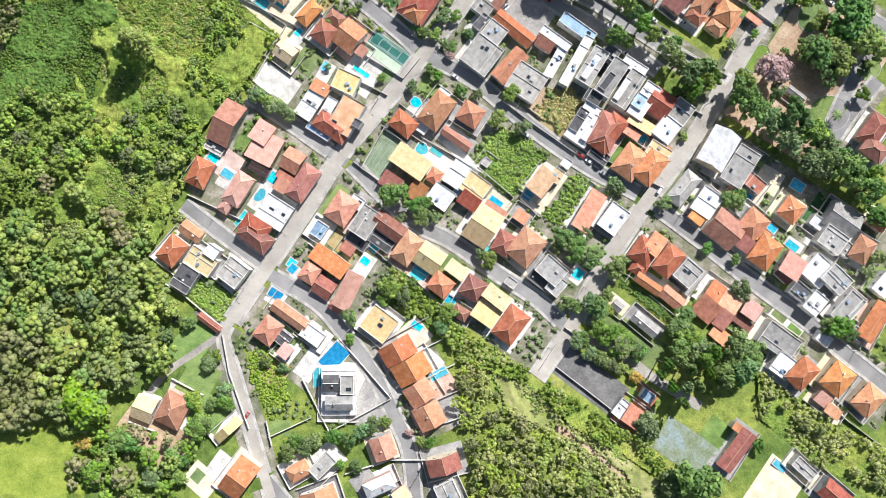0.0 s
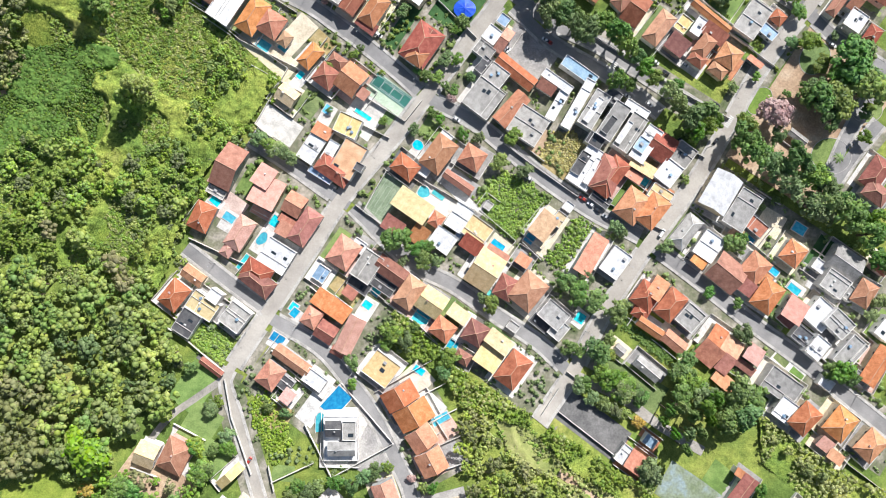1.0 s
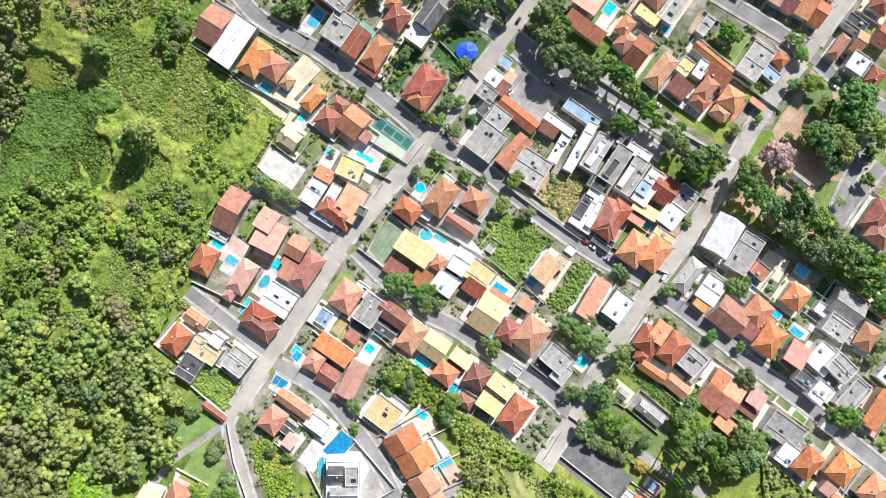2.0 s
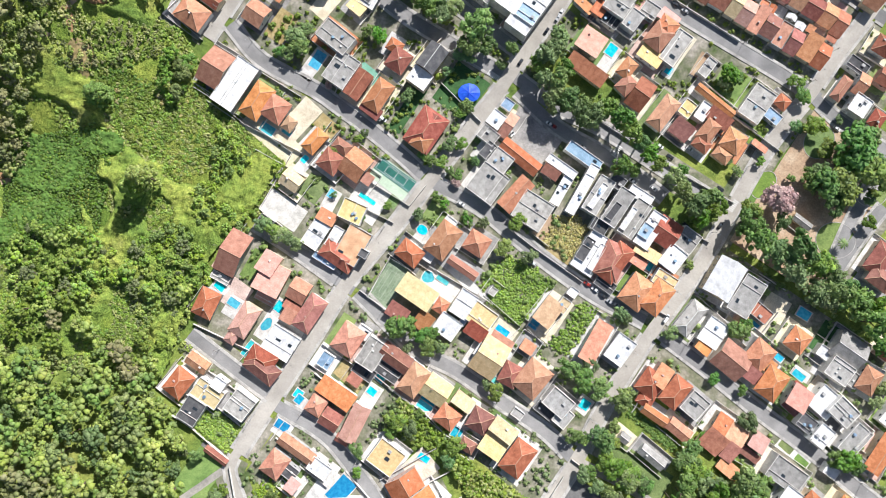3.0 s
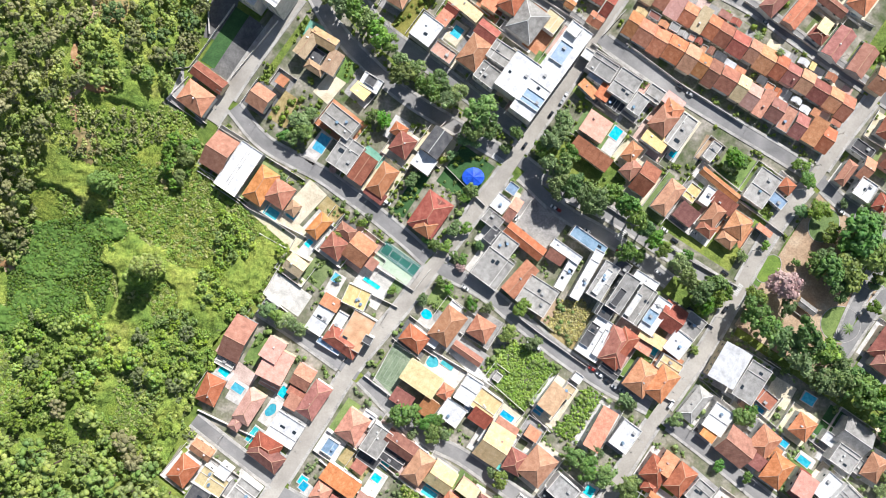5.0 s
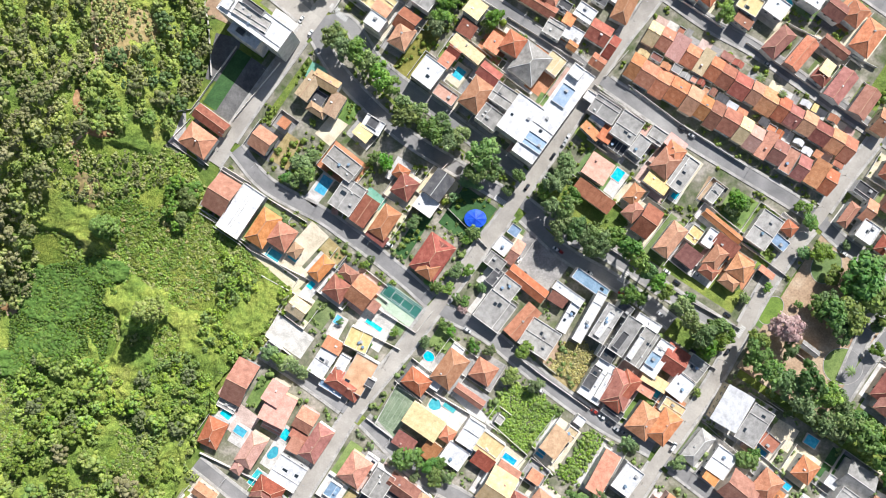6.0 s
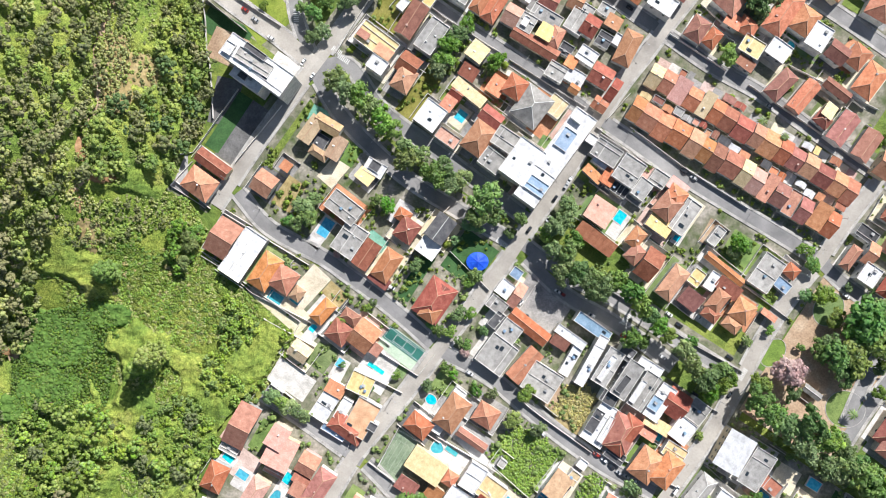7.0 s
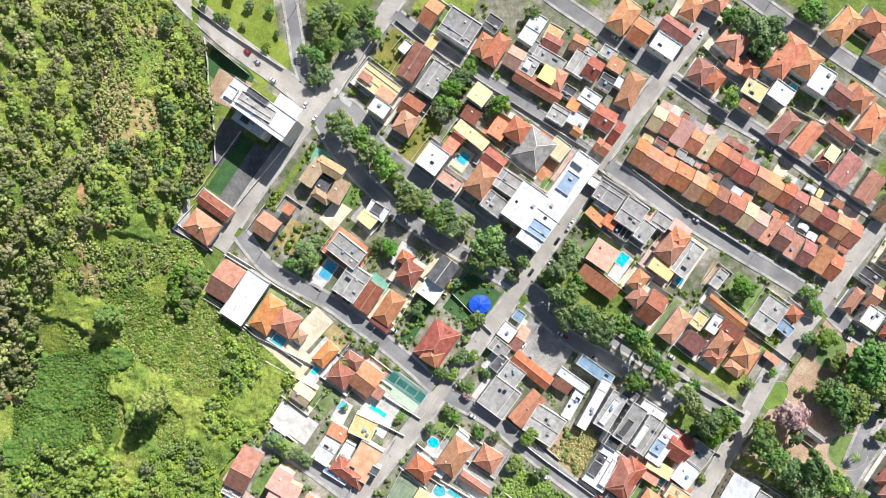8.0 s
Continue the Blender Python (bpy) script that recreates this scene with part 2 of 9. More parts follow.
_m, _t, _b = nodes_of("hill_ground", 0.95)
_big = noise_of(_t, 0.022, 6, 0.62)
_c = ramp_of(_t, _big, [(0.3, (0.075, 0.13, 0.032)), (0.44, (0.14, 0.21, 0.05)), (0.56, (0.24, 0.29, 0.07)), (0.7, (0.34, 0.34, 0.11)), (0.8, (0.4, 0.29, 0.17))])
_mid = noise_of(_t, 0.25, 5, 0.7)
_c = mix_of(_t, 1.0, _c, ramp_of(_t, _mid, [(0.3, (0.5, 0.55, 0.45)), (0.65, (1.15, 1.12, 1.05))]), "MULTIPLY")
_fine = noise_of(_t, 1.6, 4, 0.7)
_c = mix_of(_t, 1.0, _c, ramp_of(_t, _fine, [(0.3, (0.6, 0.62, 0.55)), (0.65, (1.15, 1.15, 1.1))]), "MULTIPLY")
_t.links.new(_c, _b.inputs["Base Color"])
bump_of(_t, _b, _mid, 0.8, 1.0)
MAT_GROUND = _m
_m, _t, _b = nodes_of("scrub_grass", 0.95)
_c = ramp_of(_t, noise_of(_t, 0.045, 5, 0.6), [(0.3, (0.14, 0.23, 0.055)), (0.45, (0.24, 0.33, 0.075)), (0.58, (0.36, 0.41, 0.1)), (0.75, (0.46, 0.42, 0.17))])
_mid = noise_of(_t, 0.55, 6, 0.75)
_c = mix_of(_t, 1.0, _c, ramp_of(_t, _mid, [(0.32, (0.35, 0.42, 0.35)), (0.5, (0.85, 0.87, 0.8)), (0.68, (1.3, 1.25, 1.1))]), "MULTIPLY")
_fine = noise_of(_t, 2.4, 5, 0.75)
_c = mix_of(_t, 1.0, _c, ramp_of(_t, _fine, [(0.35, (0.5, 0.55, 0.45)), (0.62, (1.2, 1.2, 1.1))]), "MULTIPLY")
_t.links.new(_c, _b.inputs["Base Color"])
bump_of(_t, _b, _mid, 1.0, 1.2)
MAT_SCRUB = _m
_m, _t, _b = nodes_of("tall_grass", 0.95)
_c = ramp_of(_t, noise_of(_t, 0.03, 5, 0.6), [(0.3, (0.12, 0.2, 0.04)), (0.45, (0.2, 0.28, 0.055)), (0.58, (0.31, 0.35, 0.08)), (0.75, (0.4, 0.37, 0.13))])
_mid = noise_of(_t, 0.5, 6, 0.8, "Object", (1.0, 0.5, 1.0))
_c = mix_of(_t, 1.0, _c, ramp_of(_t, _mid, [(0.32, (0.45, 0.55, 0.4)), (0.5, (0.92, 0.95, 0.85)), (0.68, (1.3, 1.22, 1.1))]), "MULTIPLY")
_fine = noise_of(_t, 1.5, 5, 0.8)
_c = mix_of(_t, 1.0, _c, ramp_of(_t, _fine, [(0.36, (0.42, 0.52, 0.36)), (0.5, (0.9, 0.93, 0.85)), (0.64, (1.25, 1.2, 1.1))]), "MULTIPLY")
_t.links.new(_c, _b.inputs["Base Color"])
bump_of(_t, _b, _fine, 1.0, 0.8)
MAT_GRASS = _m
MAT_THICKET = surface("creeper_mat", (0.05, 0.115, 0.02), (0.095, 0.18, 0.035), (0.15, 0.25, 0.05), 0.2, 1.3, 0.9, (0, 0, 0), 1.0)
MAT_RED_SOIL = surface("red_earth", (0.24, 0.15, 0.07), (0.42, 0.24, 0.12), (0.52, 0.36, 0.22), 0.09, 0.9, 0.95, (0, 0, 0), 0.6)
MAT_DRY_SCRUB = surface("dry_scrub_ground", (0.15, 0.19, 0.055), (0.27, 0.29, 0.1), (0.4, 0.37, 0.19), 0.08, 1.6, 0.95, (0, 0, 0), 0.8)


# ---- builders ----
def smooth(a, b, v):
    s = min(1.0, max(0.0, (v - a) / (b - a)))
    return s * s * (3 - 2 * s)


def ground(x, y):
    """Height of the land: a flat town, rising to the south, with a wooded hill on its west side."""
    d = min(max(0.0, 150.0 - y), 420.0)
    h = -4.0 + 0.03 * d + 0.0003 * d * d
    w = max(0.0, -140.0 - x)
    h += min(w, 260.0) * (0.15 + 0.6 * smooth(110, 220, y))
    h += 9.0 * math.exp(-(((x - 40) / 55) ** 2 + ((y + 100) / 32) ** 2))
    return h


def mesh_of(name, bm, mat):
    me = bpy.data.meshes.new(name)
    bm.normal_update()
    bm.to_mesh(me)
    bm.free()
    for m in mat if isinstance(mat, (list, tuple)) else [mat]:
        me.materials.append(m)
    return me


def part(name, bm, mat, parent, label=""):
    ob = new(name, mesh_of(name, bm, mat) if isinstance(bm, bmesh.types.BMesh) else bm)
    ob.parent = parent
    return tagged(ob, label) if label else ob


def thing(name, m, label, category, group="", kind=""):
    e = new(name)
    e.empty_display_size = 0.5
    e.matrix_world = m
    return tagged(e, label, category, group, kind)


def box(bm, x0, x1, y0, y1, z0, z1):
    v = [bm.verts.new((x, y, z)) for z in (z0, z1) for x, y in ((x0, y0), (x1, y0), (x1, y1), (x0, y1))]
    for f in ((3, 2, 1, 0), (4, 5, 6, 7), (0, 1, 5, 4), (1, 2, 6, 5), (2, 3, 7, 6), (3, 0, 4, 7)):
        bm.faces.new([v[i] for i in f])


def prism(bm, top, thick):
    """A slab of even thickness under a list of faces that share corners."""
    up = {}
    low = {}
    edges = {}
    for face in top:
        for p in face:
            if p not in up:
                up[p] = bm.verts.new(p)
                low[p] = bm.verts.new((p[0], p[1], p[2] - thick))
        bm.faces.new([up[p] for p in face])
        bm.faces.new([low[p] for p in reversed(face)])
        for a, b in zip(face, face[1:] + face[:1]):
            edges[(a, b)] = 1
    for a, b in edges:
        if (b, a) not in edges:
            bm.faces.new([up[a], low[a], low[b], up[b]])


def ridge_line(bm, a, b, r=0.17):
    a, b = Vector(a), Vector(b)
    d = (b - a).normalized()
    s = d.cross(Vector((0, 0, 1))).normalized() * r
    u = Vector((0, 0, r * 0.8))
    ring = [[bm.verts.new(p + o) for o in (-s - u, -s * 0.7 + u * 0.5, u, s * 0.7 + u * 0.5, s - u)] for p in (a, b)]
    for i in range(5):
        j = (i + 1) % 5
        bm.faces.new((ring[0][i], ring[0][j], ring[1][j], ring[1][i]))
    bm.faces.new(ring[0][::-1])
    bm.faces.new(ring[1])


def window_mesh():
    """A window in one piece: a painted frame, proud of the wall, round sunk glass."""
    bm = bmesh.new()
    box(bm, -0.7, 0.7, -0.08, 0.05, -0.65, 0.65)
    front = min(bm.faces, key=lambda f: f.calc_center_median().y)
    for f in bm.faces:
        f.material_index = 1
    bmesh.ops.inset_region(bm, faces=[front], thickness=0.1, depth=-0.05)
    front.material_index = 0
    return mesh_of("window", bm, (GLASS, MAT_FRAME))


WINDOW = window_mesh()
ROOF_WORDS = {"A": "apricot rendered", "O": "orange terracotta", "R": "dark red terracotta", "B": "pale brown", "Y": "cream clay", "P": "pinkish clay",
              "G": "grey concrete", "D": "dark grey", "W": "white", "C": "bluish metal", "T": "teal"}
KIND_WORDS = {"hip": "hipped tile roof", "gu": "gabled tile roof", "gv": "gabled tile roof", "sn": "single-pitch roof", "ss": "single-pitch roof", "flat": "flat parapet roof"}
picks = random.Random(7)


def wing(house, kind, tone, dx, dy, lu, lv, turn, h, base):
    """One wing of a house: walls, roof, ridge tiles, windows. dx, dy, turn: place relative to the house."""
    hold = Matrix.Translation((dx, dy, 0)) @ pose(0, 0, 0, 0, 0, turn)
    a, b = lu / 2, lv / 2
    inset = 0.0 if kind == "flat" else 0.5
    wa, wb = max(a - inset, 0.5), max(b - inset, 0.5)
    wall_mat = house_wall[0]

    def put(name, bm, mat, label=""):
        ob = part(name, bm, mat, house, label)
        ob.matrix_local = hold
        return ob

    FOOT.append((house.matrix_world @ hold, a, b))
    bm = bmesh.new()
    if kind == "flat":
        box(bm, -a, a, -b, b, base, h - 0.35)
        put("wall", bm, wall_mat)
        bm = bmesh.new()
        box(bm, -a + 0.25, a - 0.25, -b + 0.25, b - 0.25, h - 0.35, h - 0.2)
        put("roof", bm, MAT[tone])
        for x0, x1, y0, y1 in ((-a, a, -b, -b + 0.25), (-a, a, b - 0.25, b), (-a, -a + 0.25, -b + 0.25, b - 0.25), (a - 0.25, a, -b + 0.25, b - 0.25)):
            bm = bmesh.new()
            box(bm, x0, x1, y0, y1, h - 0.35, h + 0.35)
            put("parapet", bm, WALLS[0] if tone in "WGYC" else WALLS[3])
        top = h - 0.2
        if lu * lv > 45:
            # low walls that part the terrace
            for k in range(picks.choice((0, 1, 1, 2)) if lu * lv > 90 else picks.choice((0, 1))):
                bm = bmesh.new()
                if picks.random() < 0.5:
                    x = picks.uniform(-0.6, 0.6) * a
                    box(bm, x - 0.1, x + 0.1, -b + 0.25, b - 0.25, top, top + 0.5)
                else:
                    y = picks.uniform(-0.6, 0.6) * b
                    box(bm, -a + 0.25, a - 0.25, y - 0.1, y + 0.1, top, top + 0.46)
                put("parapet", bm, WALLS[0])
            for k in range(picks.choice((1, 2, 2, 3)) if lu * lv > 90 else 1):
                x, y = picks.uniform(-0.7, 0.7) * (a - 1), picks.uniform(-0.7, 0.7) * (b - 1)
                bm = bmesh.new()
                what = picks.random()
                if what < 0.3:
                    box(bm, x - 0.9, x + 0.9, y - 0.7, y + 0.7, top, top + 0.95)
                    put("roof_hatch", bm, WALLS[3], "grey roof hatch")
                elif what < 0.55:
                    box(bm, x - 0.5, x + 0.5, y - 0.35, y + 0.35, top, top + 0.75)
                    put("air_conditioner", bm, MAT_FRAME, "white outdoor air conditioner unit")
                elif what < 0.8:
                    w, d = picks.uniform(0.7, 1.6), picks.uniform(0.6, 1.3)
                    box(bm, x - w, x + w, y - d, y + d, top, top + 0.14)
                    put("skylight", bm, GLASS, "dark glass skylight")
                else:
                    bmesh.ops.create_cone(bm, cap_ends=True, segments=14, radius1=0.85, radius2=0.75, depth=1.1, matrix=Matrix.Translation((x, y, top + 0.55)))
                    put("water_tank", bm, MAT["C"], "round blue water tank")
    else:
        box(bm, -wa, wa, -wb, wb, base, h - 0.05)
        faces, caps = [], []
        if kind == "hip":
            if a >= b:
                k, r = b, b * 0.58
                p, q = (-(a - k) - 0.01, 0.0, h + r), (a - k + 0.01, 0.0, h + r)
                c = [(-a, -b, h), (a, -b, h), (a, b, h), (-a, b, h)]
                faces = [[c[0], c[1], q, p], [c[1], c[2], q], [c[2], c[3], p, q], [c[3], c[0], p]]
                caps = [(p, q), (c[0], p), (c[3], p), (c[1], q), (c[2], q)]
            else:
                k, r = a, a * 0.58
                p, q = (0.0, -(b - k) - 0.01, h + r), (0.0, b - k + 0.01, h + r)
                c = [(-a, -b, h), (a, -b, h), (a, b, h), (-a, b, h)]
                faces = [[c[0], c[1], p], [c[1], c[2], q, p], [c[2], c[3], q], [c[3], c[0], p, q]]
                caps = [(p, q), (c[0], p), (c[1], p), (c[2], q), (c[3], q)]
        elif kind == "gu":
            r = b * 0.52
            faces = [[(-a, -b, h), (a, -b, h), (a, 0.0, h + r), (-a, 0.0, h + r)], [(-a, 0.0, h + r), (a, 0.0, h + r), (a, b, h), (-a, b, h)]]
            caps = [((-a, 0, h + r), (a, 0, h + r))]
            for x in (-wa, wa):
                t = [bm.verts.new(v) for v in ((x, -wb, h - 0.05), (x, wb, h - 0.05), (x, 0, h + r - 0.2))]
                bm.faces.new(t if x > 0 else t[::-1])
        elif kind == "gv":
            r = a * 0.52
            faces = [[(-a, -b, h), (0.0, -b, h + r), (0.0, b, h + r), (-a, b, h)], [(0.0, -b, h + r), (a, -b, h), (a, b, h), (0.0, b, h + r)]]
            caps = [((0, -b, h + r), (0, b, h + r))]
            for y in (-wb, wb):
                t = [bm.verts.new(v) for v in ((-wa, y, h - 0.05), (wa, y, h - 0.05), (0, y, h + r - 0.2))]
                bm.faces.new(t if y < 0 else t[::-1])
        else:
            r = lv * 0.2
            z0, z1 = (h + r, h) if kind == "sn" else (h, h + r)
            faces = [[(-a, -b, z0), (a, -b, z0), (a, b, z1), (-a, b, z1)]]
            y = -wb if kind == "sn" else wb
            box(bm, -wa, wa, *sorted((y, y * 0.97)), h - 0.05, h + r - 0.45)
        put("wall", bm, wall_mat)
        bm = bmesh.new()
        prism(bm, faces, 0.22)
        put("roof", bm, MAT[tone])
        if lu * lv > 60 and picks.random() < 0.4:
            x, y = picks.uniform(-0.45, 0.45) * a, picks.uniform(-0.45, 0.45) * b
            z = h + (r * (1 - max(abs(x) / a if kind == "gv" or a < b else 0, abs(y) / b if kind == "gu" or a >= b else 0)) if kind in ("hip", "gu", "gv") else r * 0.5)
            bm = bmesh.new()
            w = picks.uniform(0.35, 0.7)
            box(bm, x - w, x + w, y - 0.4, y + 0.4, z - 1.0, z + 0.55)
            put("chimney", bm, WALLS[picks.choice((0, 2, 3))], "plastered chimney stack")
        if caps:
            bm = bmesh.new()
            for p, q in caps:
                if (Vector(p) - Vector(q)).length > 0.5:
                    ridge_line(bm, p, q)
            put("ridge_tiles", bm, MAT_CAP if tone in "ORPB" else MAT_FRAME if tone in "WGD" else MAT[tone])
    # windows on the two long walls
    sides = ((0, wa, wb), (180, wa, wb)) if wa >= wb else ((90, wb, wa), (270, wb, wa))
    rows = 1 if h < 9 else int((h - 1.5) / 3.1)
    for side, length, off in sides:
        n = (2 if length > 4.5 else 1) if h < 9 else max(2, int(length / 1.9))
        for k in range(rows):
            for i in range(n):
                s = (i + 0.5) / n * 2 * length - length
                w = part("window", WINDOW, None, house)
                w.matrix_local = hold @ pose(0, 0, 0, 0, 0, side) @ Matrix.Translation((s, -off, h - 1.5 - 3.1 * k))


FOOT = []
house_wall = [None]
last_house = [None, None]


def house(kind, tone, x, y, lu, lv, turn, h, category="house", group="houses of the town"):
    g = ground(x, y)
    low = min(ground(x + sx * lu / 2, y + sy * lu / 2) for sx in (-1, 1) for sy in (-1, 1)) - g - 0.6
    storeys = "tall apartment" if h > 15 else "two-storey" if h > 5.2 else "single-storey"
    label = f"{storeys} {'building' if h > 15 else 'house'} with {ROOF_WORDS[tone]} {KIND_WORDS[kind]}"
    e = thing("house", pose(x, y, g, 0, 0, turn), label, category, group)
    house_wall[0] = WALLS[picks.choice((0, 0, 1, 1, 2, 3) if kind != "flat" else (0, 0, 0, 3))]
    last_house[:] = [e, (x, y, turn, low)]
    wing(e, kind, tone, 0, 0, lu, lv, 0, h, low)
    return e


def add_wing(kind, tone, x, y, lu, lv, turn, h):
    e, (hx, hy, hturn, low) = last_house
    d = pose(0, 0, 0, 0, 0, -hturn) @ Vector((x - hx, y - hy, 0))
    wing(e, kind, tone, d.x, d.y, lu, lv, turn - hturn, h, low - 1.0)


def drape(name, corner, du, dv, nu, nv, lift, mat, skirt=0.0):
    """A sheet of nu x nv cells laid on the land from corner along du and dv."""
    me = bpy.data.meshes.new(name)
    pts, faces = [], []
    for j in range(nv + 1):
        for i in range(nu + 1):
            p = corner + du * (i / nu) + dv * (j / nv)
            pts.append((p.x, p.y, ground(p.x, p.y) + lift))
    for j in range(nv):
        for i in range(nu):
            k = j * (nu + 1) + i
            faces.append((k, k + 1, k + nu + 2, k + nu + 1))
    me.from_pydata(pts, [], faces)
    me.materials.append(mat)
    return new(name, me)


patch_count = [0]


def patch(name, mat, x, y, lu, lv, turn, lift, label, category, kind="structure"):
    u = Vector((math.cos(radians(turn)), math.sin(radians(turn)), 0))
    v = Vector((-u.y, u.x, 0))
    patch_count[0] += 1
    ob = drape(name, Vector((x, y, 0)) - u * lu / 2 - v * lv / 2, u * lu, v * lv, max(2, int(lu / 3)), max(2, int(lv / 3)), lift + 0.0016 * (patch_count[0] % 53), mat)
    if name not in ("block_yard", "house_yard", "lawn", "wild_lot", "dry_lawn", "bare_soil"):
        FOOT.append((pose(x, y, 0, 0, 0, turn), lu / 2 - 0.6, lv / 2 - 0.6))
    return tagged(ob, label, category, "", kind)


def round_lawn(x, y, r, stretch=1.0, turn=0.0):
    """A round lawn with a pale kerb, laid on the land."""
    n, rings = 32, 6
    pts, faces = [(x, y, ground(x, y) + 0.2)], []
    for k in range(1, rings + 1):
        for i in range(n):
            a = i / n * math.tau
            v = pose(0, 0, 0, 0, 0, turn) @ Vector((r * stretch * k / rings * math.cos(a), r * k / rings * math.sin(a), 0))
            pts.append((x + v.x, y + v.y, ground(x + v.x, y + v.y) + 0.2))
    for i in range(n):
        faces.append((0, 1 + i, 1 + (i + 1) % n))
        for k in range(rings - 1):
            a = 1 + k * n
            faces.append((a + i, a + n + i, a + n + (i + 1) % n, a + (i + 1) % n))
    me = bpy.data.meshes.new("round_lawn")
    me.from_pydata(pts, [], faces)
    me.materials.append(COVER["lawn"])
    tagged(new("round_lawn", me), "round green lawn ringed by park paths", "grass", "", "structure")
    bm = bmesh.new()
    ring = []
    for i in range(n):
        a = i / n * math.tau
        row = []
        for e, z in ((0.0, 0.15), (0.0, 0.36), (0.3, 0.36), (0.3, -0.1)):
            v = pose(0, 0, 0, 0, 0, turn) @ Vector(((r * stretch + e) * math.cos(a), (r + e) * math.sin(a), 0))
            row.append(bm.verts.new((x + v.x, y + v.y, ground(x + v.x, y + v.y) + z)))
        ring.append(row)
    for i in range(n):
        for k in range(3):
            bm.faces.new((ring[i][k], ring[i][k + 1], ring[(i + 1) % n][k + 1], ring[(i + 1) % n][k]))
    tagged(new("kerb", mesh_of("kerb", bm, MAT_PAVE)), "pale concrete kerb round a park lawn", "kerb", "", "structure")


def pool(x, y, lu, lv, turn, curved=False, deep=False):
    """A swimming pool: a coping round a sunk sheet of water."""
    z = max(ground(x + i * 3, y + j * 3) for i in (-1, 0, 1) for j in (-1, 0, 1)) + 0.3
    FOOT.append((pose(x, y, 0, 0, 0, turn), lu / 2 + 0.3, lv / 2 + 0.3))
    e = thing("swimming_pool", pose(x, y, z, 0, 0, turn), f"{'deep blue' if deep else 'turquoise'} swimming pool with a pale stone rim in a yard", "pool", "swimming pools")
    n = 28 if curved else 4
    if curved:
        ring = [(math.cos(i / n * math.tau) * lu / 2 * (1 + 0.12 * math.cos(3 * i / n * math.tau)), math.sin(i / n * math.tau) * lv / 2) for i in range(n)]
    else:
        ring = [(-lu / 2, -lv / 2), (lu / 2, -lv / 2), (lu / 2, lv / 2), (-lu / 2, lv / 2)]
    bm = bmesh.new()
    f = bm.faces.new([bm.verts.new((*p, -0.1)) for p in ring])
    part("water", bm, POOL_DEEP if deep else WATER, e)
    bm = bmesh.new()
    k = 1 + 0.7 / max(lu, lv)
    rows = [[bm.verts.new((px * s, py * s, z)) for px, py in ring] for s, z in ((1, -0.3), (1, 0.0), (k + 0.05, 0.0), (k + 0.05, -1.5))]
    for r0, r1 in zip(rows, rows[1:]):
        for i in range(n):
            j = (i + 1) % n
            bm.faces.new((r0[i], r0[j], r1[j], r1[i]))
    part("coping", bm, DECK["W"], e)
    return e


def spline(points, step=5.0):
    out = []
    p = [Vector((*q, 0)) for q in points]
    p = [p[0] * 2 - p[1]] + p + [p[-1] * 2 - p[-2]]
    for i in range(1, len(p) - 2):
        n = max(1, int((p[i + 1] - p[i]).length / step))
        for k in range(n):
            t = k / n
            out.append(0.5 * (2 * p[i] + (p[i + 1] - p[i - 1]) * t + (2 * p[i - 1] - 5 * p[i] + 4 * p[i + 1] - p[i + 2]) * t * t
                              + (3 * p[i] - p[i - 1] - 3 * p[i + 1] + p[i + 2]) * t ** 3))
    out.append(p[-2])
    return out


ROADS = []


def strip(name, line, offs, lift, mat, keep=None, skirt=None):
    """A ribbon along a line between two offsets to its right."""
    pts, faces = [], []
    for i, p in enumerate(line):
        d = (line[min(i + 1, len(line) - 1)] - line[max(i - 1, 0)]).normalized()
        s = Vector((d.y, -d.x, 0))
        for o in offs:
            q = p + s * o
            pts.append((q.x, q.y, ground(q.x, q.y) + lift))
        if skirt:
            for o in (offs[0], offs[-1]):
                q = p + s * o
                pts.append((q.x, q.y, ground(q.x, q.y) + lift - skirt))
    m = len(offs) + (2 if skirt else 0)
    for i in range(len(line) - 1):
        if keep and not keep(i):
            continue
        for k in range(len(offs) - 1):
            a = i * m + k
            faces.append((a, a + 1, a + m + 1, a + m))
        if skirt:
            a, b = i * m, i * m + len(offs)
            faces.append((a, b, b + m, a + m))
            a, b = i * m + len(offs) - 1, i * m + len(offs) + 1
            faces.append((a, b, b + m, a + m))
    me = bpy.data.meshes.new(name)
    me.from_pydata(pts, [], faces)
    me.materials.append(mat)
    return new(name, me)


def road(kind, width, points):
    ROADS.append((kind, width, spline(points)))


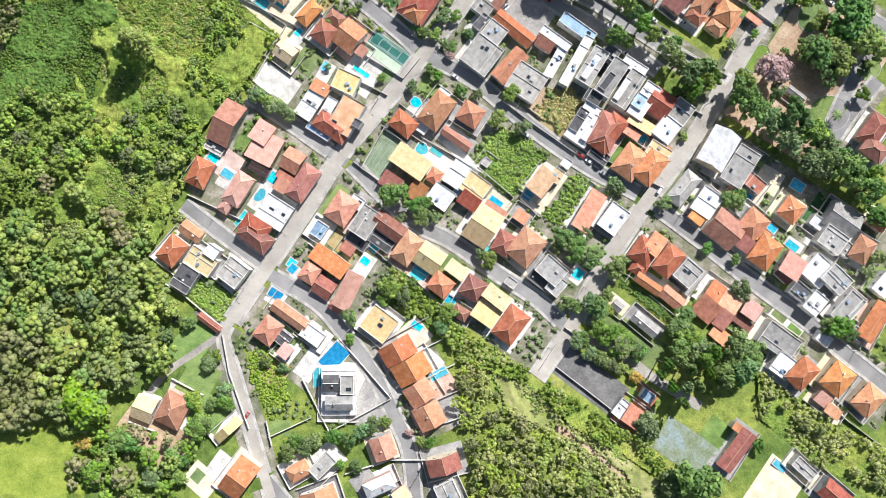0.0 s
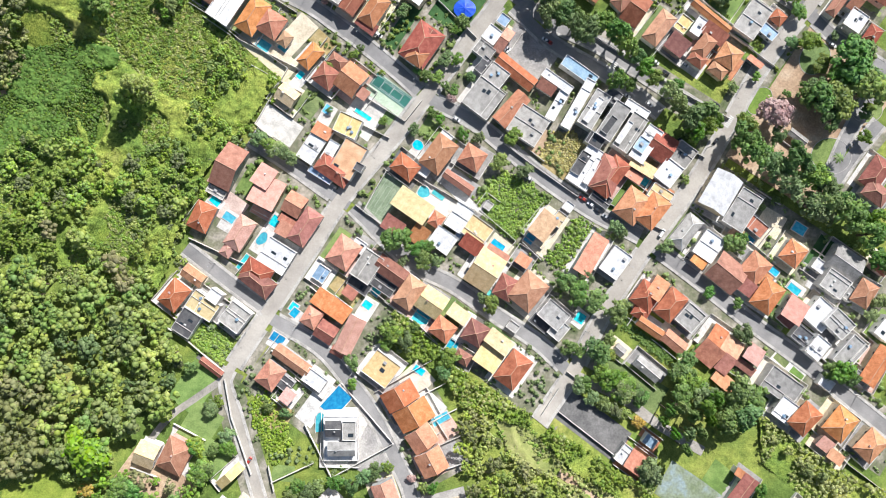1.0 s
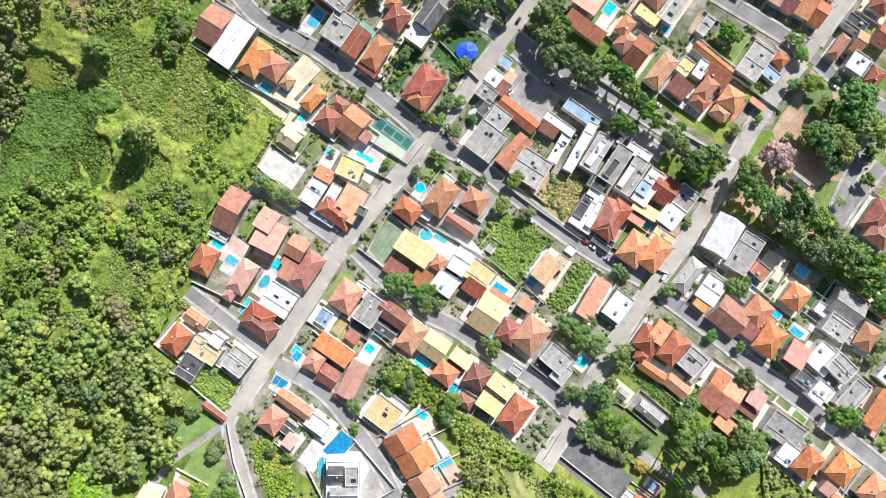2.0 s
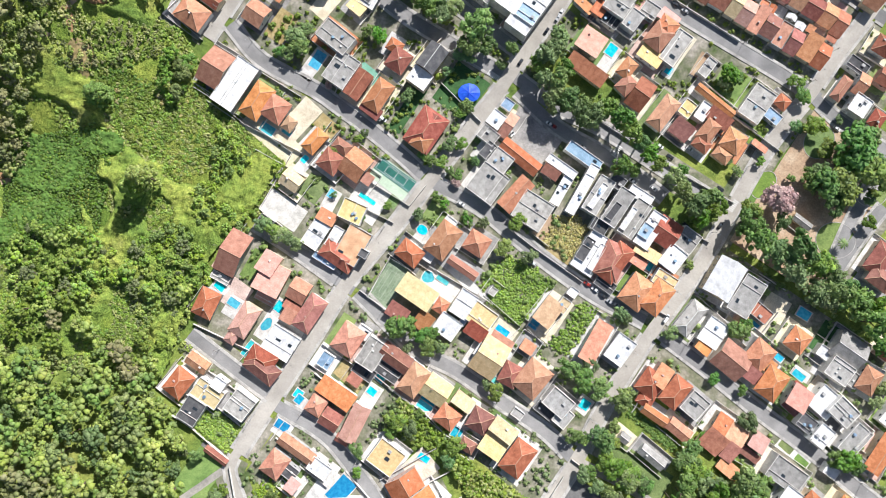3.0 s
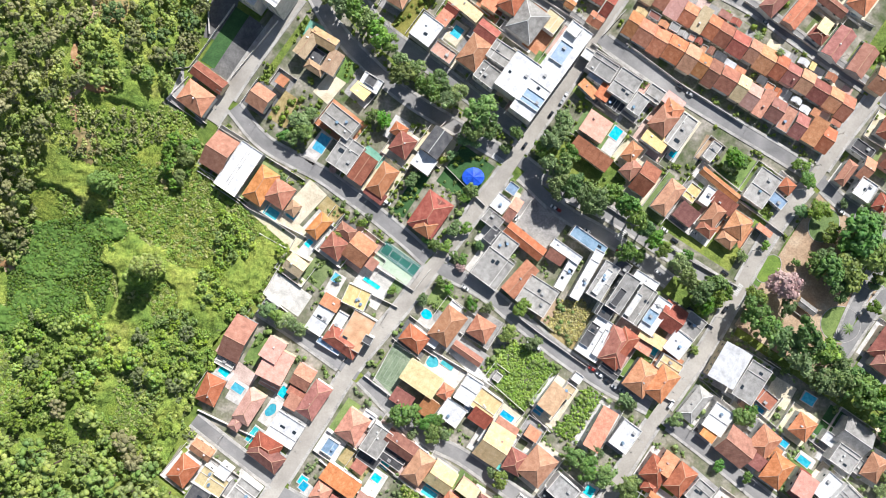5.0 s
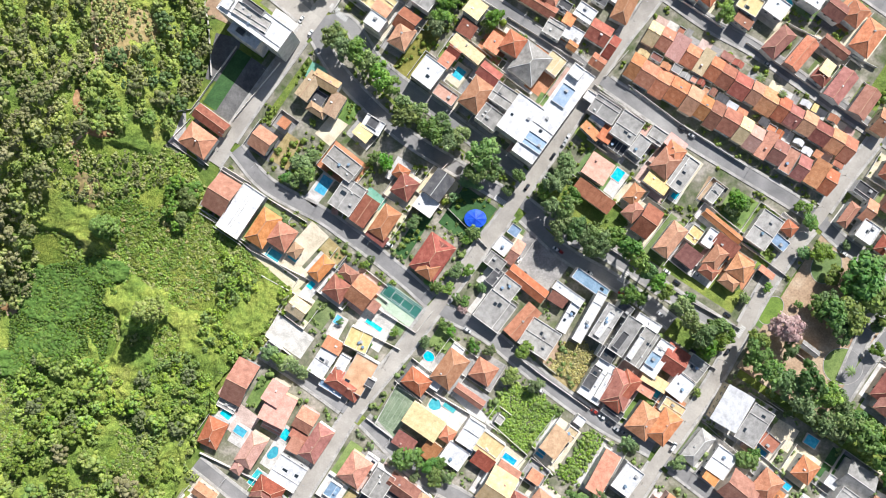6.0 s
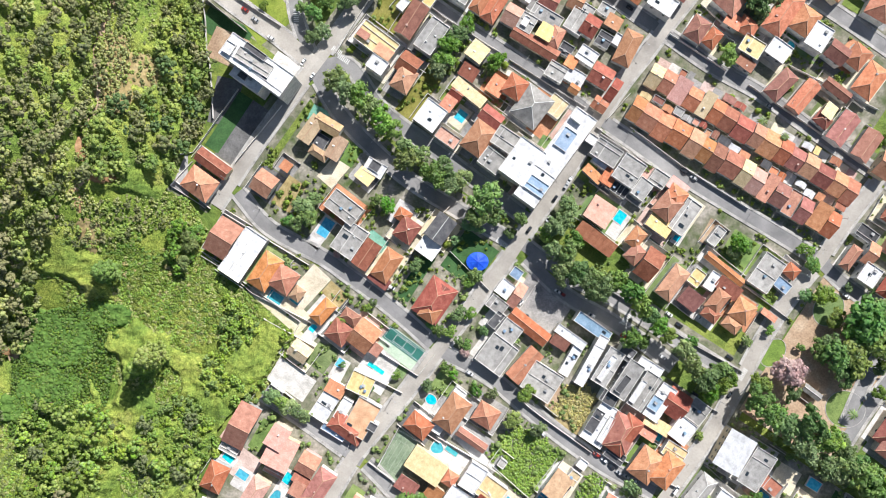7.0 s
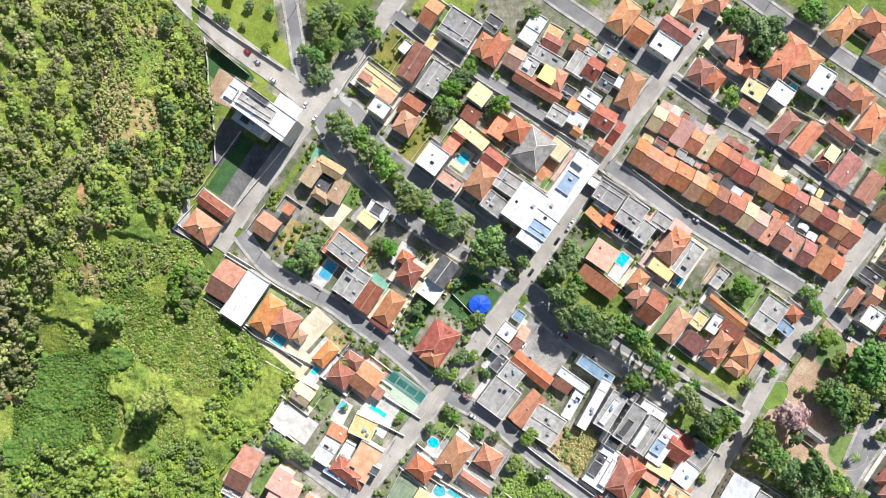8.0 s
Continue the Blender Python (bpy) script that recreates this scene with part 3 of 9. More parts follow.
def pave_roads():
    for i, (kind, width, line) in enumerate(ROADS):
        mat = {"avenue": MAT_AVENUE, "street": MAT_ROAD, "lane": MAT_LANE, "trail": COVER["soil"]}[kind]
        words = {"avenue": "pale worn concrete avenue between house blocks", "street": "dark grey asphalt street between house blocks", "lane": "unpaved earth lane under trees", "trail": "bare reddish earth trail on the hillside"}[kind]
        h = width / 2
        tagged(strip("road", line, (-h, -h / 3, h / 3, h), (0.32 if kind == "avenue" else 0.14) + 0.004 * i, mat), words, "road", "", "structure")
        if kind in ("lane", "trail"):
            continue
        for side in (-1, 1):
            def free(k, side=side):
                a, b = line[k], line[k + 1]
                d = (b - a).normalized()
                c = (a + b) / 2 + Vector((d.y, -d.x, 0)) * side * (h + 0.75)
                for j, (_, w2, other) in enumerate(ROADS):
                    if j != i and any((c - q).length < w2 / 2 + 1.3 for q in other):
                        return False
                return True
            tagged(strip("verge", line, sorted((side * (h + 1.4), side * (h + 5.5))), 0.006 + 0.0024 * i + 0.001 * side, MAT_YARD, free), "trodden earth and concrete strip beside the pavement", "yard", "", "structure")
            offs = sorted((side * h, side * (h + 1.5)))
            tagged(strip("pavement", line, offs, 0.5 if kind == "avenue" else 0.38, MAT_PAVE, free, 0.4), "raised pale concrete pavement along the street", "pavement", "", "structure")


LOT_COVER = {"G": DECK["G"], "Y": DECK["Y"], "W": DECK["W"], "P": DECK["P"], "O": DECK["O"], "D": DECK["D"], "L": COVER["lawn"]}
LOT_WORDS = {"G": "grey concrete", "Y": "cream tiled", "W": "pale tiled", "P": "pinkish tiled", "O": "brick paved", "D": "dark paved", "L": "grassy"}


def lot(tone, x, y, lu, lv, turn, walls):
    """The yard of one house, with the walls that part it from its neighbours (a: left, b: right, c: back, d: front)."""
    ob = patch("house_yard", LOT_COVER[tone], x, y, lu, lv, turn, 0.05, f"{LOT_WORDS[tone]} yard round a house", "yard")
    u = Vector((math.cos(radians(turn)), math.sin(radians(turn)), 0)) * lu / 2
    v = Vector((-u.y, u.x, 0)).normalized() * lv / 2
    c = Vector((x, y, 0))
    for k, (p, q) in {"a": (c - u - v, c - u + v), "b": (c + u - v, c + u + v), "c": (c - u + v, c + u + v), "d": (c - u - v, c + u - v)}.items():
        if k in walls:
            boundary_wall([(p.x, p.y), (q.x, q.y)], 1.9)


def boundary_wall(points, h=2.2):
    bm = bmesh.new()
    pts = []
    for a, b in zip(points, points[1:]):
        n = max(1, int(math.dist(a, b) / 6))
        pts += [Vector((a[0] + (b[0] - a[0]) * k / n, a[1] + (b[1] - a[1]) * k / n, 0)) for k in range(n)]
    pts.append(Vector((*points[-1], 0)))
    prev = None
    for i, p in enumerate(pts):
        d = (pts[min(i + 1, len(pts) - 1)] - pts[max(i - 1, 0)]).normalized()
        s = Vector((d.y, -d.x, 0)) * 0.11
        g = ground(p.x, p.y)
        row = [bm.verts.new((*(p + o).xy, z)) for o, z in ((-s, g - 0.6), (-s, g + h), (s, g + h), (s, g - 0.6))]
        if prev:
            for k in range(3):
                bm.faces.new((prev[k], row[k], row[k + 1], prev[k + 1]))
        else:
            bm.faces.new(row[::-1])
        prev = row
    bm.faces.new(prev)
    tagged(new("boundary_wall", mesh_of("boundary_wall", bm, MAT_WALL)), "pale plastered boundary wall between house lots", "wall", "boundary walls")


ICO = bmesh.new()
bmesh.ops.create_icosphere(ICO, subdivisions=1, radius=1.0)
ICO_V = np.array([v.co[:] for v in ICO.verts])
ICO_F = np.array([[v.index for v in f.verts] for f in ICO.faces])
ICO.free()


def leaf_cloud(centres, radii, count, size, rng, flat=0.85):
    """Leafy clumps: an uneven dense heart in each, and many bent leaf sprays round it."""
    k = len(centres)
    n = k * count
    cc, rr = np.array(centres), np.array(radii)
    c = np.repeat(cc, count, axis=0)
    r = np.repeat(rr, count)[:, None]
    d = rng.normal(size=(n, 3))
    d /= np.linalg.norm(d, axis=1)[:, None]
    d[:, 2] = np.abs(d[:, 2]) * 1.15 - 0.1
    p = c + d * r * rng.uniform(0.75, 1.05, (n, 1)) * np.array((1, 1, flat))
    out = d * 0.9 + np.array((0, 0, 0.35)) + rng.normal(scale=0.35, size=(n, 3))
    out /= np.linalg.norm(out, axis=1)[:, None]
    a = np.cross(out, rng.normal(size=(n, 3)))
    a /= np.linalg.norm(a, axis=1)[:, None]
    b = np.cross(out, a)
    s = size * rng.uniform(0.6, 1.4, (n, 1))
    v = np.stack([p - a * s, p - b * s * 0.6 + out * s * 0.15, p + a * s, p + b * s * 0.6 + out * s * 0.15], axis=1).reshape(-1, 3)
    f = np.arange(n * 4).reshape(-1, 4)
    m = len(ICO_V)
    core = (cc[:, None, :] + ICO_V[None] * (rr[:, None, None] * 0.82) * rng.uniform(0.5, 1.25, (k, m, 1)) * np.array((1, 1, flat))).reshape(-1, 3)
    cf = (ICO_F[None] + (n * 4 + np.arange(k) * m)[:, None, None]).reshape(-1, 3)
    return np.concatenate([v, core]).tolist(), f.tolist() + cf.tolist()


def pydata_mesh(name, v, f, mat):
    me = bpy.data.meshes.new(name)
    me.from_pydata(v.tolist() if hasattr(v, "tolist") else v, [], f.tolist() if hasattr(f, "tolist") else f)
    me.materials.append(mat)
    me.polygons.foreach_set("use_smooth", [True] * len(me.polygons))
    return me


def limb(bm, a, b, r0, r1, n=7):
    a, b = Vector(a), Vector(b)
    d = (b - a).normalized()
    s = d.orthogonal().normalized()
    t = d.cross(s)
    rings = [[bm.verts.new(p + (s * math.cos(k / n * math.tau) + t * math.sin(k / n * math.tau)) * r) for k in range(n)] for p, r in ((a, r0), (b, r1))]
    for k in range(n):
        j = (k + 1) % n
        bm.faces.new((rings[0][k], rings[0][j], rings[1][j], rings[1][k]))
    bm.faces.new(rings[1])


def make_tree(seed, leaf, label, clumps=44, count=14):
    """A broad-leaved tree of crown radius 1: tapered trunk, limbs, and an uneven crown of leaf clumps."""
    rng = np.random.default_rng(seed)
    e = thing("tree", Matrix.Identity(4), label, "tree", "trees")
    bm = bmesh.new()
    limb(bm, (0, 0, -0.3), (0.03, 0.02, 0.75), 0.1, 0.065)
    cs, rs = [], []
    for i in range(clumps):
        ang, q = rng.uniform(0, math.tau), math.sqrt(rng.uniform(0, 1)) * (0.78 + 0.14 * math.sin(3 * i + seed))
        wob = 0.85 + 0.18 * math.sin(2 * ang + seed) + 0.1 * math.sin(5 * ang + 2 * seed)
        x, y = q * wob * math.cos(ang), q * wob * math.sin(ang)
        z = 0.8 + 0.62 * math.sqrt(max(0.0, 1 - q * q)) * rng.uniform(0.7, 1.1)
        cs.append((x, y, z))
        rs.append(rng.uniform(0.2, 0.33))
    for i in range(6):
        k = cs[int(rng.integers(len(cs)))]
        limb(bm, (0.03, 0.02, 0.6), (k[0] * 0.8, k[1] * 0.8, k[2] - 0.1), 0.045, 0.015, 5)
    part("trunk", bm, BARK, e)
    v, f = leaf_cloud(cs, rs, count, 0.085, rng)
    part("crown", pydata_mesh("crown", v, f, leaf), None, e)
    e.matrix_world = pose(0, -1500 - 30 * seed, -200)
    return e


def make_palm(seed):
    rng = np.random.default_rng(seed)
    e = thing("palm_tree", Matrix.Identity(4), "tall palm tree with drooping feathered fronds", "palm tree", "palms")
    bm = bmesh.new()
    limb(bm, (0, 0, -0.3), (0.05, 0, 1.0), 0.055, 0.045)
    limb(bm, (0.05, 0, 1.0), (0.08, 0.02, 2.0), 0.045, 0.035)
    part("trunk", bm, BARK, e)
    for k in range(13):
        a = k / 13 * math.tau + rng.uniform(-0.15, 0.15)
        up = rng.uniform(0.15, 0.5)
        bm = bmesh.new()
        rows = []
        for i in range(6):
            t = i / 5
            r = t * rng.uniform(0.92, 1.0)
            z = 2.0 + up * t - (up + 0.35) * t * t
            w = 0.13 * math.sin(math.pi * (0.15 + 0.8 * t))
            rows.append([bm.verts.new((0.08 + r * math.cos(a) - o * w * math.sin(a), 0.02 + r * math.sin(a) + o * w * math.cos(a), z - abs(o) * 0.06)) for o in (-1, 0, 1)])
        for r0, r1 in zip(rows, rows[1:]):
            for o in (0, 1):
                bm.faces.new((r0[o], r0[o + 1], r1[o + 1], r1[o]))
        part("frond", bm, LEAF["green"], e)
    e.matrix_world = pose(0, -1900, -200)
    return e


# ---- the land ----
def land_mesh():
    xs = [-2400, -1200, -700, -420] + list(np.arange(-300, 301, 6.0)) + [420, 700, 1200, 2400]
    ys = [-2400, -1200, -700, -400] + list(np.arange(-260, 451, 6.0)) + [600, 900, 1400, 2600]
    pts = [(float(x), float(y), ground(x, y) + 0.0) for y in ys for x in xs]
    n = len(xs)
    faces = [(j * n + i, j * n + i + 1, (j + 1) * n + i + 1, (j + 1) * n + i) for j in range(len(ys) - 1) for i in range(n - 1)]
    me = pydata_mesh("ground", pts, faces, MAT_GROUND)
    for p in me.polygons:
        p.use_smooth = True
    return me


tagged(new("ground", land_mesh()), "grassy hillside and town ground with yellow-green and earthy patches", "ground", "", "structure")


# ---- streets ----
road("avenue", 5.0, [(-85.2, -123.6), (-93.2, -101.7), (-100.8, -79.9), (-107.4, -60.3), (-113.0, -44.7), (-106.8, -33.3)])
road("avenue", 7.2, [(-109.0, -37.0), (-104.8, -30.4), (-92.3, -10.9), (-71.0, 22.6), (-53.5, 50.5), (-28.3, 81.0), (-11.8, 102.4), (0.4, 118.1), (14.7, 137.2), (24.8, 149.6), (35.5, 165.6), (46.2, 180.7), (56.9, 195.8), (69.1, 215.4), (76.7, 229.0), (90.5, 248.7), (102.7, 263.8), (114.9, 280.4), (127.1, 295.6), (145.4, 322.8), (163.7, 347.0)])
road("avenue", 6.8, [(47.5, -64.9), (65.7, -40.4), (78.6, -17.3), (91.9, 3.2), (104.2, 21.1), (118.1, 39.1), (133.7, 60.3), (147.8, 83.1), (156.9, 99.2), (169.6, 120.0), (182.1, 136.5), (194.5, 151.2), (208.3, 170.9), (222.0, 188.4), (244.9, 219.2)])
road("street", 6.6, [(-117.4, 189.0), (-100.8, 169.8), (-71.7, 153.6), (-61.4, 146.3), (-47.4, 136.2), (-37.4, 128.2), (-25.2, 118.1), (-13.4, 107.2)])
road("street", 6.6, [(-10.1, 104.2), (15.5, 90.6), (33.5, 76.1), (54.3, 59.0), (77.9, 42.7), (102.9, 29.4)])
road("street", 6.6, [(108.8, 24.7), (134.7, 4.7), (160.2, -16.4), (188.2, -37.6), (204.5, -51.9), (231.3, -74.3)])
road("street", 6.2, [(-103.4, 81.8), (-80.6, 66.7), (-59.5, 51.8), (-50.5, 45.9)])
road("street", 6.2, [(-48.4, 45.1), (-19.0, 16.6), (4.7, 3.8), (25.3, -10.6), (48.6, -26.0), (64.2, -41.0)])
road("lane", 5, [(64.2, -41.0), (91.3, -54.1), (108.1, -66.4), (130.4, -79.8)])
road("street", 5.8, [(-136.4, 23.5), (-113.5, 6.2), (-93.0, -8.5)])
road("street", 6.2, [(-92.3, -12.1), (-65.5, -27.5), (-50.6, -43.3), (-35.7, -63.1), (-23.9, -85.0), (-16.6, -100.9), (-13.6, -127.8)])
road("street", 6.6, [(32.5, 162.6), (56.6, 144.9), (83.7, 131.5), (113.5, 111.6), (149.1, 88.5)])
road("street", 6.2, [(37.0, 152.8), (58.2, 132.9), (79.3, 120.7), (97.2, 109.1), (115.1, 94.9)])
road("street", 6.6, [(-76.3, 255.5), (-58.1, 256.9), (-40.0, 232.6), (-9.8, 209.7), (20.4, 186.9), (38.6, 173.1)])
road("street", 6.6, [(-76.3, 254.0), (-64.2, 232.7), (-46.1, 212.9), (-25.0, 194.6), (2.2, 177.8), (30.9, 161.0)])
road("street", 6.6, [(-36.6, 308.4), (-27.6, 300.8), (-3.4, 282.5), (26.9, 262.6), (57.1, 241.3), (75.2, 227.5)])
road("street", 6.6, [(76.7, 227.5), (96.3, 213.8), (120.5, 197.0), (147.7, 180.2), (177.9, 161.9), (199.0, 148.2)])
road("street", 6.6, [(36.2, 326.3), (57.4, 311.0), (75.5, 298.8), (96.7, 283.6), (110.3, 274.4), (136.0, 256.1), (163.2, 240.8), (193.4, 219.4), (235.6, 190.5)])
road("street", 6.6, [(151.5, 319.7), (178.6, 299.9), (202.8, 284.6), (239.1, 259.3)])
road("avenue", 7.2, [(-129.6, 181.4), (-109.8, 211.1), (-94.5, 232.2), (-76.3, 257.0), (-58.0, 281.2), (-33.6, 314.5), (-15.3, 341.7)])
road("avenue", 8.5, [(-147.4, 316.7), (-141.0, 309.8), (-124.6, 294.8), (-109.5, 283.2), (-94.4, 272.3), (-76.3, 257.0)])
road("street", 6, [(-92.7, 326.9), (-87.6, 296.5), (-85.3, 281.3), (-76.3, 257.0)])
road("lane", 3.5, [(-113.9, -43.9), (-128.5, -54.1), (-140.9, -63.1), (-152.2, -78.1)])
road("street", 6.2, [(-88.4, -115.1), (-73.7, -130.9)])
road("street", 5.8, [(227.3, 104.5), (215.0, 83.8), (205.0, 63.3)])
road("street", 6.2, [(231.9, 90.1), (216.7, 72.1), (203.9, 54.3)])
road("trail", 2.4, [(-170.7, 290.1), (-176.0, 271.9), (-180.2, 251.6), (-178.2, 232.2), (-184.5, 214.9)])
road("trail", 2, [(-180.3, 197.1), (-190.9, 187.2), (-199.8, 173.3)])
road("trail", 4, [(56.2, -87.8), (68.6, -96.0), (81.2, -105.7), (91.0, -114.2)])
road("trail", 3, [(-231.5, 102.7), (-226.1, 104.1)])
road("street", 6.4, [(195.4, 149.7), (207.8, 137.6), (228.0, 124.0), (249.2, 109.8)])
pave_roads()


# ---- house lots, yards, lawns and courts ----
patch("block_yard", MAT_YARD, -93.99, 38.30, 61.86, 56.27, -32.65, 0.03, "mixed earth and concrete yards of a house block", "yard")
patch("block_yard", MAT_YARD, -55.74, 94.47, 65.66, 62.01, -35.04, 0.03, "mixed earth and concrete yards of a house block", "yard")
patch("block_yard", MAT_YARD, -100.90, 144.99, 75.60, 29.89, -34.64, 0.03, "mixed earth and concrete yards of a house block", "yard")
patch("block_yard", MAT_YARD, -46.31, 168.96, 126.12, 57.14, -34.46, 0.03, "mixed earth and concrete yards of a house block", "yard")
patch("block_yard", MAT_YARD, 66.53, 87.18, 130.38, 54.38, -34.81, 0.03, "mixed earth and concrete yards of a house block", "yard")
patch("block_yard", MAT_YARD, 28.44, 36.61, 130.00, 66.01, -33.83, 0.03, "mixed earth and concrete yards of a house block", "yard")
patch("block_yard", MAT_YARD, -46.48, 0.33, 52.77, 64.55, -35.08, 0.03, "mixed earth and concrete yards of a house block", "yard")
patch("block_yard", MAT_YARD, 17.87, -25.48, 88.09, 28.21, -38.37, 0.03, "mixed earth and concrete yards of a house block", "yard")
patch("block_yard", MAT_YARD, 6.13, 240.73, 127.92, 52.23, -34.35, 0.03, "mixed earth and concrete yards of a house block", "yard")
patch("block_yard", MAT_YARD, 53.14, 277.37, 109.77, 47.45, -29.35, 0.03, "mixed earth and concrete yards of a house block", "yard")
patch("block_yard", MAT_YARD, 155.40, 205.66, 144.05, 48.79, -33.86, 0.03, "mixed earth and concrete yards of a house block", "yard")
patch("block_yard", MAT_YARD, 122.88, 164.59, 138.08, 47.93, -33.78, 0.03, "mixed earth and concrete yards of a house block", "yard")
patch("block_yard", MAT_YARD, 181.48, 263.92, 116.86, 55.21, -34.00, 0.03, "mixed earth and concrete yards of a house block", "yard")
patch("block_yard", MAT_YARD, 108.93, 306.26, 62.98, 29.63, -31.87, 0.03, "mixed earth and concrete yards of a house block", "yard")
patch("block_yard", MAT_YARD, 177.70, 11.43, 124.12, 58.32, -34.73, 0.03, "mixed earth and concrete yards of a house block", "yard")
patch("block_yard", MAT_YARD, 164.96, -37.08, 151.56, 24.50, -36.47, 0.03, "mixed earth and concrete yards of a house block", "yard")
patch("block_yard", MAT_YARD, -121.62, -6.17, 53.62, 28.81, -33.39, 0.03, "mixed earth and concrete yards of a house block", "yard")
patch("block_yard", MAT_YARD, -75.15, -48.15, 50.26, 33.53, -35.58, 0.03, "mixed earth and concrete yards of a house block", "yard")
patch("block_yard", MAT_YARD, -11.94, -66.86, 55.35, 29.95, -62.23, 0.03, "mixed earth and concrete yards of a house block", "yard")
patch("block_yard", MAT_YARD, -135.65, 195.92, 22.19, 29.31, -33.14, 0.03, "mixed earth and concrete yards of a house block", "yard")
patch("block_yard", MAT_YARD, 226.03, 157.17, 28.56, 46.19, -34.09, 0.03, "mixed earth and concrete yards of a house block", "yard")
pool(-77.25, 116.01, 3.24, 4.27, -43.19)
patch("yard_paving", DECK["W"], -77.53, 113.43, 6.67, 11.35, -40.71, 0.08, "white paved yard beside a house", "paving")
patch("yard_paving", DECK["W"], -88.46, 88.80, 23.08, 13.22, -34.22, 0.08, "white paved yard beside a house", "paving")
patch("lawn", COVER["lawn"], -72.74, 100.24, 11.79, 13.30, -35.99, 0.12, "short green lawn in a walled yard", "grass")
pool(-62.76, 97.35, 3.70, 4.76, -34.65)
patch("yard_paving", DECK["W"], -63.18, 93.73, 7.36, 12.62, -28.66, 0.08, "white paved yard beside a house", "paving")
patch("yard_paving", DECK["W"], -42.67, 94.59, 18.83, 22.47, -34.19, 0.08, "white paved yard beside a house", "paving")
patch("yard_paving", DECK["Y"], -52.57, 85.27, 13.09, 8.65, -33.57, 0.08, "cream paved yard beside a house", "paving")
patch("lawn", COVER["lawn"], -29.70, 93.66, 5.70, 8.19, -34.36, 0.12, "short green lawn in a walled yard", "grass")
pool(-43.58, 94.59, 9.82, 2.34, -34.86)
patch("yard_paving", DECK["P"], -119.61, 58.01, 12.10, 6.31, -36.45, 0.08, "pinkish paved yard beside a house", "paving")
pool(-121.31, 48.23, 5.76, 3.75, -40.45)
patch("yard_paving", DECK["W"], -121.58, 47.34, 9.16, 7.14, -39.05, 0.08, "white paved yard beside a house", "paving")
pool(-113.77, 39.50, 6.26, 4.21, -33.90)
patch("yard_paving", DECK["W"], -113.56, 37.15, 9.50, 11.21, -30.23, 0.08, "white paved yard beside a house", "paving")
patch("lawn", COVER["lawn"], -104.20, 59.78, 6.94, 16.79, -29.50, 0.12, "short green lawn in a walled yard", "grass")
pool(-89.72, 37.54, 4.26, 5.68, -36.02)
patch("yard_paving", DECK["W"], -90.02, 37.40, 6.00, 9.25, -35.05, 0.08, "white paved yard beside a house", "paving")
pool(-96.23, 28.32, 4.60, 7.71, -39.57, True)
patch("yard_paving", DECK["W"], -89.28, 23.05, 23.46, 15.16, -32.84, 0.08, "white paved yard beside a house", "paving")
patch("yard_paving", DECK["G"], 44.03, 127.17, 28.85, 21.47, -35.67, 0.08, "grey concrete paved yard beside a house", "paving")
pool(-14.32, 77.98, 6.20, 4.92, -38.47, True)
patch("yard_paving", DECK["W"], -16.12, 70.50, 10.23, 13.66, -38.94, 0.08, "white paved yard beside a house", "paving")
patch("yard_paving", DECK["W"], 8.83, 50.36, 28.58, 5.08, -44.29, 0.08, "white paved yard beside a house", "paving")
pool(-11.33, 53.05, 6.40, 6.34, -32.64, True)
pool(-3.55, 51.26, 7.04, 2.56, -36.16)
patch("yard_paving", DECK["W"], -6.40, 46.82, 20.77, 15.93, -35.80, 0.08, "white paved yard beside a house", "paving")
patch("sports_court", COVER["court_old"], -31.79, 49.55, 13.18, 24.38, -32.01, 0.12, "worn grey-green sports court", "court")
pool(7.16, 40.30, 6.30, 3.20, -38.73)
pool(27.88, 24.87, 7.35, 3.19, -36.05)
patch("yard_paving", DECK["Y"], 28.16, 23.41, 12.59, 10.98, -37.18, 0.08, "cream paved yard beside a house", "paving")
pool(44.42, 28.20, 4.98, 4.75, -35.61)
patch("yard_paving", DECK["Y"], 53.13, 32.00, 13.75, 25.04, -35.09, 0.08, "cream paved yard beside a house", "paving")
patch("lawn", COVER["lawn"], 25.09, 43.37, 7.59, 7.26, -37.17, 0.12, "short green lawn in a walled yard", "grass")
pool(106.10, 58.18, 4.92, 4.35, -33.94)
patch("yard_paving", DECK["Y"], 160.94, 30.46, 16.85, 13.55, -37.52, 0.08, "cream paved yard beside a house", "paving")
pool(159.77, 27.83, 5.96, 3.43, -39.82)
patch("yard_paving", DECK["Y"], 171.78, 36.31, 13.12, 13.13, -31.17, 0.08, "cream paved yard beside a house", "paving")
patch("yard_paving", DECK["D"], 73.62, 118.15, 12.47, 5.84, -34.58, 0.08, "dark paved yard beside a house", "paving")
patch("lawn", COVER["lawn"], -7.09, 86.08, 11.70, 10.02, -33.78, 0.12, "short green lawn in a walled yard", "grass")
patch("dry_lawn", COVER["dry"], 62.00, 72.45, 15.40, 22.26, -29.12, 0.12, "dry yellowish grass lot between walls", "grass")
patch("bare_soil", COVER["soil"], 50.82, 79.96, 7.31, 14.24, -33.47, 0.12, "bare reddish-brown soil", "soil")
patch("lawn", COVER["lawn"], 165.98, 126.48, 9.26, 10.87, -38.88, 0.12, "short green lawn in a walled yard", "grass")
pool(-43.01, 5.91, 3.38, 3.68, -32.62)
pool(-36.15, 0.89, 5.06, 4.37, -40.87)
patch("dry_lawn", COVER["dry"], -51.37, 1.77, 16.48, 10.00, -40.03, 0.12, "dry yellowish grass lot between walls", "grass")
